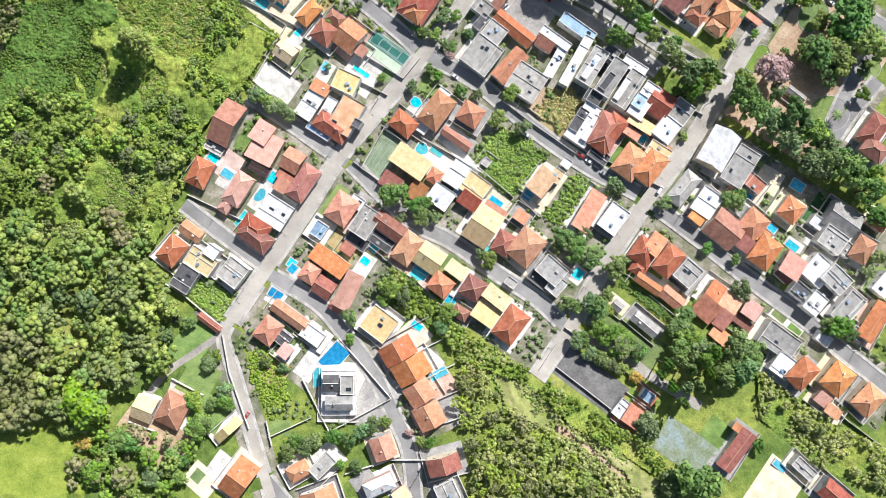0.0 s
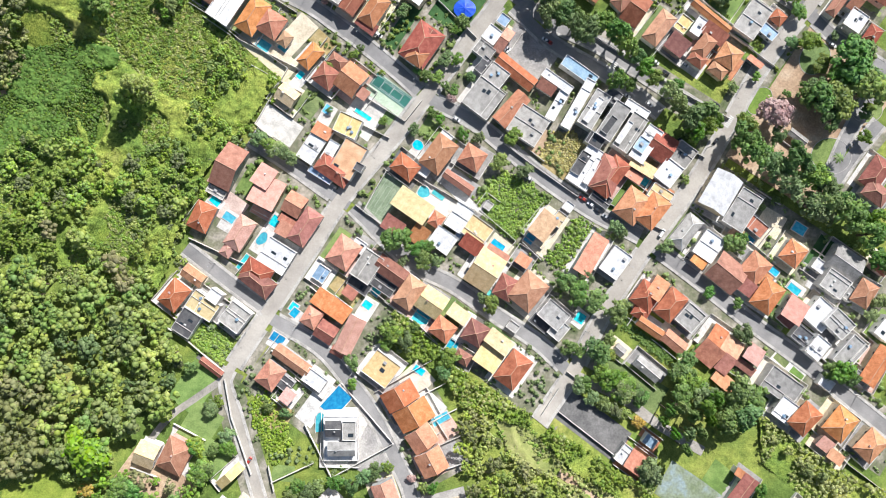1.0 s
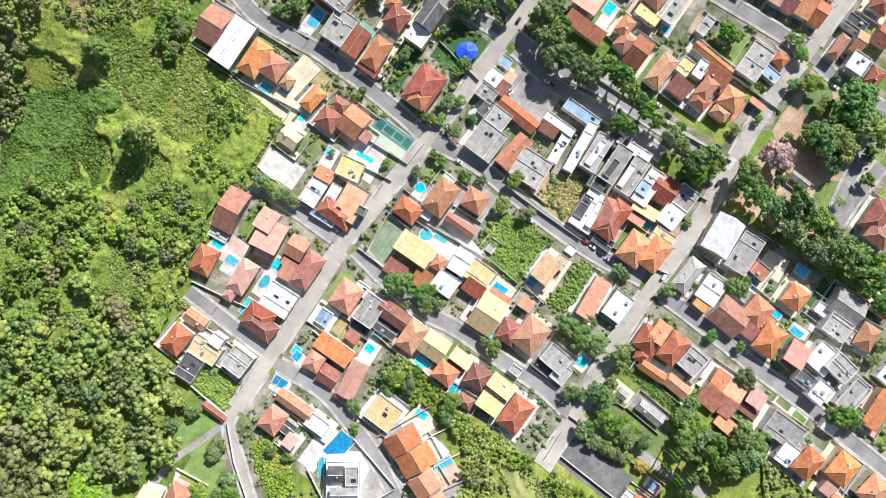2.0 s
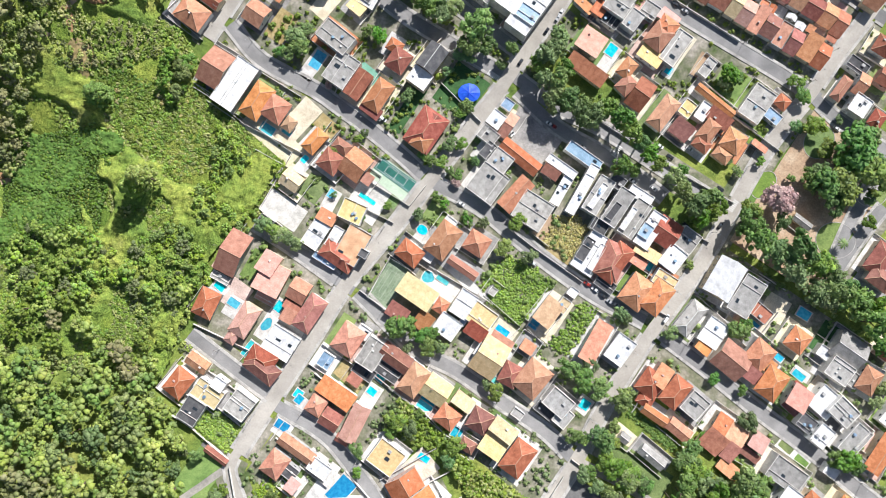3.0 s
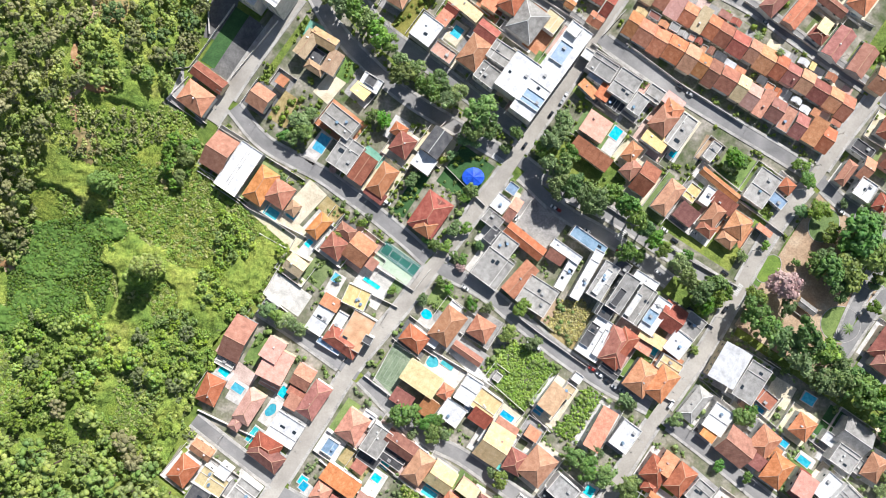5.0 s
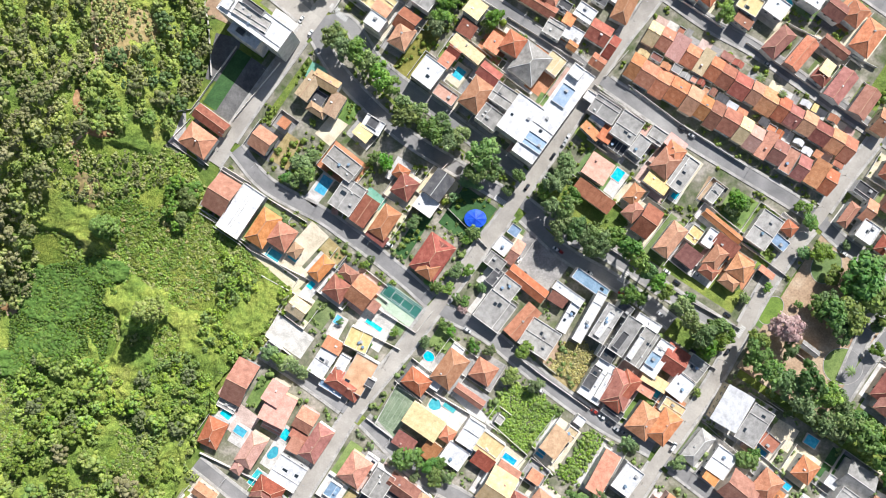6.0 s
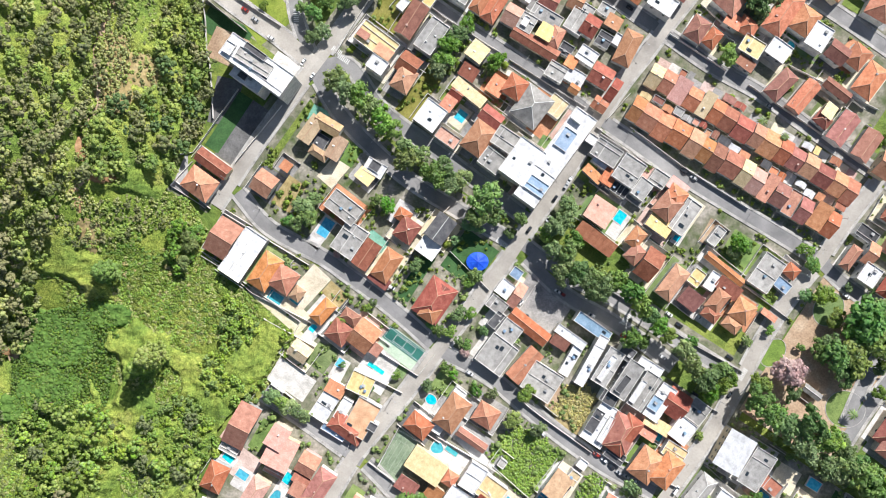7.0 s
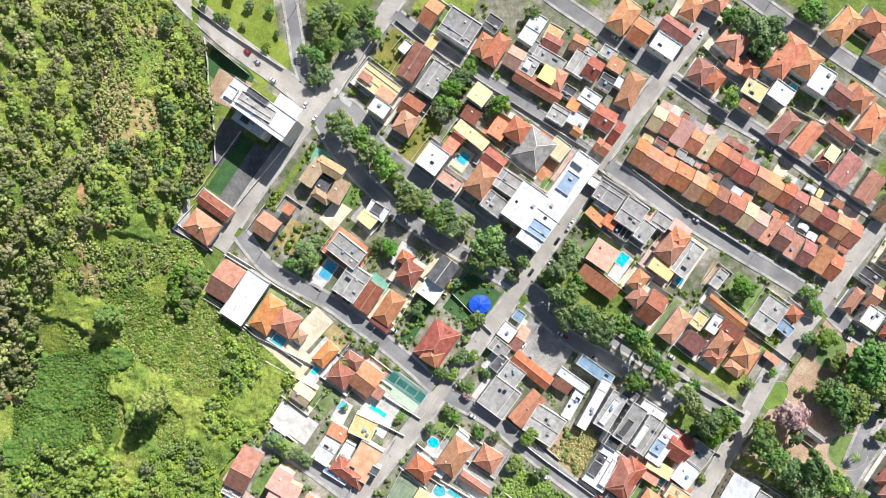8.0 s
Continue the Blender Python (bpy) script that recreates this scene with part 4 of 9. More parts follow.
pool(-40.49, -6.33, 4.62, 3.80, -36.08)
patch("yard_paving", DECK["W"], -41.04, -8.82, 8.05, 12.97, -32.60, 0.08, "white paved yard beside a house", "paving")
patch("yard_paving", DECK["P"], -10.72, -14.39, 14.35, 9.27, -32.16, 0.08, "pinkish paved yard beside a house", "paving")
pool(-12.49, -13.07, 8.15, 5.85, -32.87)
pool(3.80, -26.90, 5.01, 5.98, -32.06)
patch("yard_paving", DECK["W"], -76.78, -15.12, 7.42, 11.30, -37.94, 0.08, "white paved yard beside a house", "paving")
pool(-78.23, -10.29, 3.81, 4.53, -38.56)
pool(70.08, -13.07, 5.08, 5.09, -33.86)
patch("yard_paving", DECK["W"], 69.63, -13.22, 7.90, 9.26, -38.70, 0.08, "white paved yard beside a house", "paving")
patch("lawn", COVER["lawn_bright"], 106.79, -24.28, 33.07, 9.10, -37.36, 0.12, "bright yellow-green mown grass", "grass")
patch("lawn", COVER["lawn"], 154.86, -58.22, 10.06, 5.29, -35.06, 0.12, "short green lawn in a walled yard", "grass")
patch("lawn", COVER["lawn"], 173.35, -34.70, 7.78, 3.83, -41.59, 0.12, "short green lawn in a walled yard", "grass")
patch("lawn", COVER["lawn"], 180.59, -41.88, 7.33, 4.44, -42.79, 0.12, "short green lawn in a walled yard", "grass")
patch("yard_paving", DECK["W"], 176.45, -38.29, 19.15, 7.39, -41.69, 0.08, "white paved yard beside a house", "paving")
pool(172.28, 10.80, 4.75, 3.47, -39.08)
pool(182.14, 1.62, 6.96, 3.70, -38.69)
patch("yard_paving", DECK["W"], 182.40, 0.89, 9.90, 8.75, -36.26, 0.08, "white paved yard beside a house", "paving")
patch("sports_court", COVER["court_blue"], 121.83, -99.89, 30.58, 18.31, -33.90, 0.12, "worn blue-grey sports court", "court")
patch("lawn", COVER["lawn"], 137.48, -92.12, 12.47, 12.64, -37.47, 0.12, "short green lawn in a walled yard", "grass")
patch("yard_paving", DECK["Y"], 164.86, -119.33, 20.55, 27.07, -37.93, 0.08, "cream paved yard beside a house", "paving")
pool(168.02, -108.30, 7.11, 3.20, -38.87)
patch("yard_paving", DECK["D"], 74.91, -66.76, 36.21, 16.85, -36.53, 0.08, "dark paved yard beside a house", "paving")
patch("lawn", COVER["lawn"], 95.28, -73.99, 4.31, 6.79, -38.34, 0.12, "short green lawn in a walled yard", "grass")
patch("lawn", COVER["lawn"], 94.58, -46.14, 37.14, 17.05, -32.71, 0.12, "short green lawn in a walled yard", "grass")
patch("yard_paving", DECK["W"], -49.29, -72.38, 22.36, 28.91, -2.26, 0.08, "white paved yard beside a house", "paving")
patch("yard_paving", DECK["G"], -34.43, -77.61, 19.36, 28.12, -26.81, 0.08, "grey concrete paved yard beside a house", "paving")
pool(-55.67, -55.38, 9.18, 14.25, -42.43, deep=True)
pool(-63.47, -66.20, 5.48, 11.78, -2.69, True)
patch("yard_paving", DECK["W"], -65.61, -55.94, 10.27, 23.67, -36.52, 0.08, "white paved yard beside a house", "paving")
patch("yard_paving", DECK["Y"], -14.96, -44.29, 14.13, 14.47, -48.09, 0.08, "cream paved yard beside a house", "paving")
pool(-13.39, -39.57, 5.80, 3.34, -34.41)
patch("yard_paving", DECK["W"], -6.94, -55.86, 14.72, 7.69, -41.96, 0.08, "white paved yard beside a house", "paving")
pool(-2.30, -63.35, 4.01, 9.07, -60.24)
patch("yard_paving", DECK["P"], -1.30, -69.09, 11.02, 15.01, -53.80, 0.08, "pinkish paved yard beside a house", "paving")
patch("yard_paving", DECK["G"], 2.24, -80.02, 12.86, 10.58, -63.49, 0.08, "grey concrete paved yard beside a house", "paving")
pool(-86.66, -23.42, 7.23, 4.63, -32.03, deep=True)
patch("yard_paving", DECK["W"], -86.33, -24.58, 9.62, 9.72, -33.06, 0.08, "white paved yard beside a house", "paving")
patch("lawn", COVER["lawn"], -128.58, -48.13, 17.29, 22.96, -35.68, 0.12, "short green lawn in a walled yard", "grass")
patch("lawn", COVER["lawn"], -124.89, -67.34, 17.09, 19.91, -31.01, 0.12, "short green lawn in a walled yard", "grass")
patch("lawn", COVER["lawn"], -118.35, -82.62, 16.95, 15.89, -29.44, 0.12, "short green lawn in a walled yard", "grass")
patch("lawn", COVER["lawn"], -81.60, -90.15, 11.08, 7.72, -5.51, 0.12, "short green lawn in a walled yard", "grass")
patch("dry_lawn", COVER["dry"], -87.70, -61.74, 16.99, 13.95, -32.68, 0.12, "dry yellowish grass lot between walls", "grass")
patch("yard_paving", DECK["Y"], -120.32, -115.11, 16.19, 12.56, -38.20, 0.08, "cream paved yard beside a house", "paving")
patch("yard_paving", DECK["W"], -110.65, -109.11, 12.03, 13.32, -35.16, 0.08, "white paved yard beside a house", "paving")
patch("lawn", COVER["lawn"], -122.27, -113.12, 5.46, 6.01, -38.57, 0.12, "short green lawn in a walled yard", "grass")
patch("yard_paving", DECK["G"], -38.73, -116.15, 11.47, 11.79, -52.78, 0.08, "grey concrete paved yard beside a house", "paving")
patch("bare_soil", COVER["soil"], -145.29, -94.48, 36.95, 20.44, -33.66, 0.12, "bare reddish-brown soil", "soil")
patch("lawn", COVER["lawn"], -118.17, -26.03, 20.25, 13.48, -33.19, 0.12, "short green lawn in a walled yard", "grass")
patch("lawn", COVER["lawn_bright"], -115.20, 300.71, 65.23, 24.59, -52.73, 0.12, "bright yellow-green mown grass", "grass")
patch("bare_soil", COVER["soil"], -123.21, 266.31, 19.58, 17.07, -24.67, 0.12, "bare reddish-brown soil", "soil")
patch("lawn", COVER["lawn_dark"], -122.30, 226.28, 8.42, 34.30, -33.35, 0.12, "patch of dark green lawn", "grass")
patch("yard_paving", DECK["D"], -113.08, 219.41, 15.72, 35.34, -35.81, 0.08, "dark paved yard beside a house", "paving")
patch("yard_paving", DECK["G"], -143.52, 198.09, 8.80, 20.16, -18.89, 0.08, "grey concrete paved yard beside a house", "paving")
patch("dry_lawn", COVER["dry"], -90.17, 187.79, 11.44, 17.23, -33.59, 0.12, "dry yellowish grass lot between walls", "grass")
patch("lawn", COVER["lawn"], -57.96, 209.47, 10.74, 11.88, -32.65, 0.12, "short green lawn in a walled yard", "grass")
patch("yard_paving", DECK["Y"], -65.87, 200.11, 10.39, 16.47, -41.12, 0.08, "cream paved yard beside a house", "paving")
patch("sports_court", COVER["court_teal"], -74.09, 229.70, 10.16, 8.83, -28.85, 0.12, "teal painted court floor", "court")
pool(-97.37, 132.30, 8.00, 4.91, -32.57)
patch("yard_paving", DECK["Y"], -94.79, 128.38, 35.70, 12.73, -41.40, 0.08, "cream paved yard beside a house", "paving")
patch("yard_paving", DECK["Y"], -81.79, 135.55, 12.28, 28.29, -42.69, 0.08, "cream paved yard beside a house", "paving")
pool(-86.93, 130.75, 5.22, 3.00, -36.02)
patch("dry_lawn", COVER["dry"], -65.46, 133.96, 12.88, 8.10, -41.56, 0.12, "dry yellowish grass lot between walls", "grass")
pool(-70.54, 169.52, 6.14, 9.92, -32.13)
patch("yard_paving", DECK["W"], -72.83, 167.26, 8.06, 18.12, -37.24, 0.08, "white paved yard beside a house", "paving")
patch("sports_court", COVER["court_teal"], -43.30, 162.13, 11.83, 7.39, -38.20, 0.12, "teal painted court floor", "court")
pool(2.30, 229.22, 5.39, 5.88, -36.51)
patch("yard_paving", DECK["Y"], 1.69, 228.62, 8.43, 11.95, -36.78, 0.08, "cream paved yard beside a house", "paving")
patch("yard_paving", DECK["O"], 45.62, 224.33, 11.76, 13.16, -36.85, 0.08, "brick-red paved yard beside a house", "paving")
patch("lawn", COVER["lawn"], 47.85, 214.77, 7.23, 6.24, -31.44, 0.12, "short green lawn in a walled yard", "grass")
patch("wild_lot", COVER["wild"], -33.69, 286.40, 16.40, 23.98, -34.53, 0.12, "overgrown yellow-green grass lot", "grass")
patch("wild_lot", COVER["wild"], -18.71, 243.11, 10.92, 34.57, -37.11, 0.12, "overgrown yellow-green grass lot", "grass")
pool(156.01, 290.73, 5.15, 5.16, -28.35)
patch("lawn", COVER["lawn"], 215.14, 290.32, 12.02, 12.29, -33.58, 0.12, "short green lawn in a walled yard", "grass")
pool(179.38, 266.66, 4.27, 4.11, -40.88, True)
patch("lawn", COVER["lawn"], 192.40, 262.96, 8.15, 5.83, -40.88, 0.12, "short green lawn in a walled yard", "grass")
pool(87.36, 174.59, 5.21, 6.31, -35.63)
patch("yard_paving", DECK["W"], 85.23, 171.11, 9.58, 15.15, -36.29, 0.08, "white paved yard beside a house", "paving")
pool(118.22, 163.54, 3.70, 4.37, -34.56)
patch("yard_paving", DECK["W"], 118.22, 163.39, 5.72, 7.90, -32.55, 0.08, "white paved yard beside a house", "paving")
patch("lawn", COVER["lawn"], 151.21, 155.67, 16.89, 18.67, -32.75, 0.12, "short green lawn in a walled yard", "grass")
patch("bare_soil", COVER["soil"], 136.26, 165.89, 8.31, 13.83, -30.70, 0.12, "bare reddish-brown soil", "soil")
patch("lawn", COVER["lawn"], 166.17, 128.60, 12.56, 7.75, -40.30, 0.12, "short green lawn in a walled yard", "grass")
patch("bare_soil", COVER["soil"], 187.33, 107.69, 16.64, 23.12, -30.56, 0.12, "bare reddish-brown soil", "soil")
patch("lawn", COVER["lawn"], 165.89, 97.35, 13.11, 12.68, -36.44, 0.12, "short green lawn in a walled yard", "grass")
pool(-105.15, 15.59, 4.04, 8.75, -37.56)
pool(-78.69, -7.49, 4.21, 4.40, -34.59)
pool(186.67, 33.35, 6.92, 5.11, -32.35)
patch("lawn", COVER["lawn_dark"], 198.26, 19.74, 12.37, 17.51, -34.81, 0.12, "patch of dark green lawn", "grass")
patch("lawn", COVER["lawn"], 203.97, 72.92, 14.09, 13.29, -39.09, 0.12, "short green lawn in a walled yard", "grass")
patch("bare_soil", COVER["soil"], 196.51, 91.48, 56.93, 85.27, -33.91, 0.12, "bare reddish-brown soil", "soil")
patch("yard_paving", DECK["P"], -115.57, 45.70, 19.79, 14.81, -35.21, 0.08, "pinkish paved yard beside a house", "paving")
patch("lawn", COVER["lawn_dark"], 6.66, 152.82, 21.34, 24.48, -35.84, 0.12, "patch of dark green lawn", "grass")
# shade below the road is put into this lawn's dark green
patch("lawn", COVER["lawn_dark"], -123.48, 276.17, 27.40, 13.24, -30.04, 0.12, "patch of dark green lawn", "grass")
# grey paving, its shade put into the dark colour
patch("yard_paving", DECK["D"], -124.23, 237.50, 14.11, 25.39, -13.16, 0.08, "dark paved yard beside a house", "paving")
patch("sports_court", COVER["court_green"], -29.63, 104.95, 24.66, 12.93, -37.11, 0.3, "pale green sports court apron with fence", "court")
patch("playing_field", COVER["court_play"], -28.37, 106.99, 24.31, 7.31, -36.00, 0.4, "dark green playing surface with white lines", "court")
patch("yard_paving", DECK["W"], -90.61, 255.98, 17.99, 9.00, -32.87, 0.3, "white paved forecourt of the tall building", "paving")
# darker grass colour in place of the shadow on this lawn
patch("lawn", COVER["lawn_dark"], -22.32, 142.82, 7.25, 27.32, -33.22, 0.2, "green lawn beside a house, shade in its colour", "grass")


# ---- houses ----
house("hip", "O", -71.18, 125.06, 8.34, 13.56, -42.08, 4.54)
house("hip", "R", -56.77, 122.17, 9.87, 6.98, -34.77, 4.57)
house("hip", "R", -62.65, 114.18, 12.08, 11.65, -37.20, 5.15)
house("gu", "O", -49.42, 112.33, 12.95, 15.41, -37.65, 5.74)
house("gu", "Y", -83.29, 104.20, 11.02, 9.53, -36.50, 4.64)
house("flat", "W", 25.14, 136.63, 8.17, 8.81, -37.26, 4.64)
house("flat", "C", 31.43, 144.75, 6.09, 5.81, -35.90, 3.54)
house("gu", "O", 31.43, 133.15, 5.50, 14.06, -33.88, 4.69)
house("flat", "G", 20.90, 128.19, 10.50, 7.72, -37.83, 4.71)
house("flat", "D", 21.46, 119.46, 7.87, 9.40, -40.25, 4.73)
house("flat", "G", 20.40, 102.32, 16.58, 17.36, -36.98, 5.91)
add_wing("flat", "G", 26.93, 114.01, 11.30, 11.36, -37.70, 5.13)
house("hip", "R", 86.86, 60.53, 10.56, 21.85, -37.20, 5.80)
add_wing("flat", "D", 81.94, 49.07, 11.37, 6.37, -36.08, 3.77)
house("hip", "O", 97.56, 45.28, 13.70, 17.07, -36.47, 5.91)
house("hip", "O", 107.94, 42.40, 11.71, 17.66, -37.81, 6.50)
house("flat", "Y", 113.07, 51.09, 12.33, 8.19, -32.84, 3.95)
house("gv", "W", 142.65, 52.06, 15.38, 20.54, -30.41, 9.06)
house("flat", "G", 154.54, 42.96, 12.43, 20.93, -32.68, 6.83)
house("hip", "G", 125.26, 31.64, 9.39, 18.89, -39.02, 5.15)
house("flat", "W", 136.82, 24.04, 11.87, 14.24, -34.41, 5.74)
house("flat", "O", 162.00, 34.47, 11.47, 7.60, -39.93, 5.21)
house("hip", "O", -20.73, 65.70, 13.53, 10.52, -37.99, 5.23)
house("hip", "O", -3.22, 72.39, 12.66, 19.27, -36.47, 6.95)
add_wing("flat", "W", 0.08, 81.34, 6.97, 6.19, -37.78, 4.57)
house("hip", "O", 14.44, 70.66, 12.32, 11.54, -32.51, 5.28)
house("gu", "O", 6.99, 57.91, 17.82, 5.34, -35.17, 4.17)
house("flat", "G", 22.81, 45.48, 4.01, 4.43, -36.78, 3.65)
house("sn", "B", 51.32, 34.97, 10.60, 14.84, -39.03, 5.11)
add_wing("flat", "Y", 59.41, 38.23, 5.83, 7.85, -36.04, 4.57)
house("hip", "O", -52.51, 20.84, 13.31, 15.92, -33.88, 5.13)
house("flat", "G", -40.19, 13.84, 11.41, 15.73, -33.65, 7.41)
add_wing("flat", "D", -44.50, 4.39, 12.28, 7.12, -34.78, 4.00)
house("gu", "R", -27.92, 11.69, 17.47, 9.65, -35.56, 5.74)
add_wing("flat", "D", -31.91, 3.95, 12.91, 7.13, -34.61, 4.00)
house("flat", "C", -64.31, 9.98, 7.00, 8.26, -33.40, 3.50)
house("hip", "O", -18.34, 0.30, 11.06, 16.53, -35.35, 5.86)
house("gu", "Y", -6.83, -4.65, 13.82, 13.14, -34.81, 5.89)
house("sn", "Y", 6.97, -10.61, 11.26, 7.21, -36.72, 5.34)
house("hip", "O", -1.16, -18.24, 11.80, 10.45, -37.58, 5.93)
house("hip", "R", 15.63, -20.25, 12.13, 11.83, -31.34, 5.65)
house("hip", "R", 8.96, -32.67, 8.44, 6.65, -31.00, 3.98)
house("sn", "Y", 27.36, -24.48, 14.20, 8.29, -37.94, 6.83)
add_wing("sn", "Y", 22.03, -32.68, 13.26, 10.58, -35.40, 5.70)
house("hip", "R", 34.48, -38.48, 12.54, 18.16, -36.39, 5.72)
house("gu", "Y", 20.59, 11.83, 14.75, 19.96, -33.43, 6.31)
house("hip", "O", 42.63, 1.02, 14.70, 17.64, -39.49, 6.34)
add_wing("hip", "R", 31.38, 2.92, 10.46, 12.18, -28.84, 5.13)
house("flat", "T", 23.27, 0.00, 3.74, 3.59, -37.08, 3.54)
house("flat", "Y", -32.47, -38.08, 15.22, 13.96, -37.05, 5.82)
house("flat", "G", 55.57, -11.00, 13.76, 10.85, -40.67, 6.97)
add_wing("flat", "G", 58.17, -18.81, 7.99, 9.66, -40.24, 5.70)
add_wing("flat", "D", 49.45, -15.71, 12.33, 6.22, -39.04, 4.03)
house("hip", "R", 103.34, -1.45, 12.44, 13.52, -35.91, 5.86)
add_wing("sn", "O", 109.01, 2.48, 8.44, 11.67, -36.52, 6.26)
add_wing("hip", "R", 116.13, -6.10, 11.09, 16.17, -38.66, 5.73)
add_wing("hip", "R", 101.00, -9.90, 8.76, 7.38, -31.16, 4.64)
house("gu", "O", 105.64, -18.16, 15.92, 5.65, -34.84, 4.19)
house("gu", "O", 117.28, -24.93, 13.28, 7.36, -39.83, 4.21)
house("flat", "G", 125.26, -12.44, 11.14, 11.86, -41.00, 7.06)
house("gu", "G", 103.26, -38.51, 15.31, 6.35, -39.92, 3.95)
house("gu", "G", 89.43, -29.13, 5.91, 5.17, -39.50, 3.41)
house("sn", "O", 138.93, -21.68, 8.30, 10.21, -35.63, 5.70)
add_wing("sn", "O", 146.16, -27.27, 11.32, 9.68, -36.52, 5.70)
add_wing("ss", "R", 134.31, -30.55, 12.49, 11.16, -40.31, 5.73)
add_wing("ss", "R", 142.95, -36.09, 7.45, 10.07, -36.60, 5.77)
add_wing("ss", "R", 153.46, -37.75, 11.01, 4.64, -36.68, 4.69)
add_wing("sn", "P", 157.49, -30.98, 9.39, 9.21, -35.35, 5.85)
add_wing("sn", "O", 142.41, -44.83, 12.72, 7.20, -41.04, 4.77)
house("flat", "G", 169.98, -46.57, 19.13, 12.53, -35.77, 6.85)
house("gu", "R", 145.50, 10.37, 17.27, 15.88, -39.31, 5.74)
house("ss", "R", 156.61, 2.19, 15.60, 7.43, -37.62, 4.64)
house("hip", "O", 159.61, 12.28, 12.74, 15.63, -41.15, 5.80)
house("hip", "O", 180.19, 20.22, 11.35, 11.85, -36.94, 5.82)
house("hip", "O", 165.42, -1.60, 12.62, 16.21, -35.31, 6.41)
house("sn", "P", 178.57, -8.69, 11.35, 12.29, -35.18, 6.99)
add_wing("ss", "R", 175.57, -13.34, 9.32, 6.39, -43.06, 5.70)
house("flat", "G", 200.58, 4.80, 13.36, 10.92, -35.70, 7.02)
house("flat", "W", 192.54, -11.03, 13.04, 13.95, -41.90, 5.91)
house("flat", "G", 200.60, -15.56, 13.23, 10.71, -44.81, 8.19)
add_wing("flat", "D", 195.64, -22.32, 9.08, 8.66, -38.84, 4.57)
house("flat", "G", 206.12, -30.22, 9.65, 17.08, -41.97, 6.21)
house("flat", "W", 189.49, -27.62, 8.72, 11.14, -40.48, 6.80)
house("flat", "D", 183.60, -22.46, 11.22, 8.05, -39.39, 4.57)
house("hip", "O", 215.79, -0.29, 10.54, 13.44, -32.01, 5.72)
house("gv", "O", 219.26, -36.93, 9.57, 21.35, -33.18, 5.74)
house("flat", "W", 226.09, -18.24, 8.58, 11.70, -40.21, 5.77)
house("hip", "R", 180.24, -62.44, 11.35, 15.05, -42.88, 6.93)
house("hip", "O", 198.02, -65.15, 13.00, 15.14, -39.23, 6.38)
house("hip", "O", 212.25, -75.46, 12.01, 14.58, -44.00, 6.41)
house("ss", "P", 190.28, -75.21, 7.34, 6.43, -38.15, 4.73)
house("sn", "O", 195.12, -81.33, 8.73, 5.78, -36.91, 4.19)
house("flat", "W", 171.32, -58.72, 10.65, 11.28, -36.50, 5.91)
house("gv", "R", 145.39, -99.77, 8.60, 22.85, -36.84, 4.80)
add_wing("sn", "O", 146.90, -89.18, 7.07, 4.26, -35.59, 4.00)
house("gu", "R", 192.07, -120.74, 15.17, 10.36, -41.19, 4.52)
house("flat", "G", 178.84, -108.79, 12.74, 6.09, -42.94, 3.98)
house("sn", "O", 95.19, -83.52, 11.32, 10.01, -35.16, 4.57)
add_wing("flat", "W", 88.70, -79.39, 6.07, 9.42, -39.15, 4.00)
house("flat", "C", 102.58, -73.78, 6.81, 5.46, -36.53, 3.46)
house("hip", "O", -88.69, -41.33, 11.05, 13.32, -36.37, 5.74)
house("gu", "O", -77.98, -33.86, 21.03, 7.07, -35.76, 5.21)
house("flat", "W", -66.42, -43.71, 11.65, 7.60, -35.77, 4.67)
house("sn", "P", -79.62, -51.46, 6.35, 7.13, -38.14, 5.82)
house("flat", "D", -81.02, -45.68, 7.25, 6.96, -37.60, 4.71)
house("flat", "G", -107.48, -12.01, 12.14, 12.56, -37.30, 6.99)
house("flat", "D", -132.43, -15.07, 10.59, 13.12, -32.70, 5.89)
house("flat", "Y", -124.40, -6.25, 15.47, 10.29, -34.20, 5.91)
add_wing("flat", "W", -118.46, -1.45, 6.98, 6.34, -35.05, 6.83)
house("hip", "O", -139.21, -0.87, 11.21, 14.85, -38.46, 5.93)
house("gu", "O", -130.30, 9.08, 12.13, 7.27, -35.30, 4.52)
house("gu", "R", -119.36, -37.57, 13.82, 3.99, -37.07, 3.41)
house("hip", "O", -134.83, -80.40, 13.56, 16.81, -26.53, 5.70)
house("gu", "Y", -148.79, -79.46, 10.69, 12.67, -21.73, 5.15)
house("gu", "Y", -107.32, -90.24, 4.80, 15.58, -48.18, 3.71)
house("gu", "O", -100.20, -112.31, 11.88, 20.10, -36.65, 5.77)
house("flat", "G", -59.32, -106.82, 6.81, 12.97, -46.18, 5.80)
house("hip", "O", -71.31, -109.54, 7.99, 11.50, -59.13, 4.69)
house("gu", "O", -29.56, -97.65, 11.76, 11.41, -69.14, 5.84)
house("hip", "W", -31.26, -115.70, 7.84, 15.12, -65.61, 5.86)
house("gu", "O", -60.71, -122.36, 9.83, 18.22, -69.23, 4.76)
house("gu", "R", 0.38, -104.81, 8.62, 16.43, -73.90, 5.91)
house("flat", "G", 2.04, -118.47, 9.80, 10.24, -64.91, 4.80)
house("sn", "Y", -20.17, -120.17, 7.41, 7.90, -55.72, 4.52)
house("gu", "O", -22.86, -51.43, 10.61, 17.67, -60.49, 5.70)
house("gu", "O", -15.79, -60.41, 11.71, 18.74, -60.03, 5.72)
house("gu", "O", -11.72, -71.66, 11.13, 13.80, -55.99, 5.74)
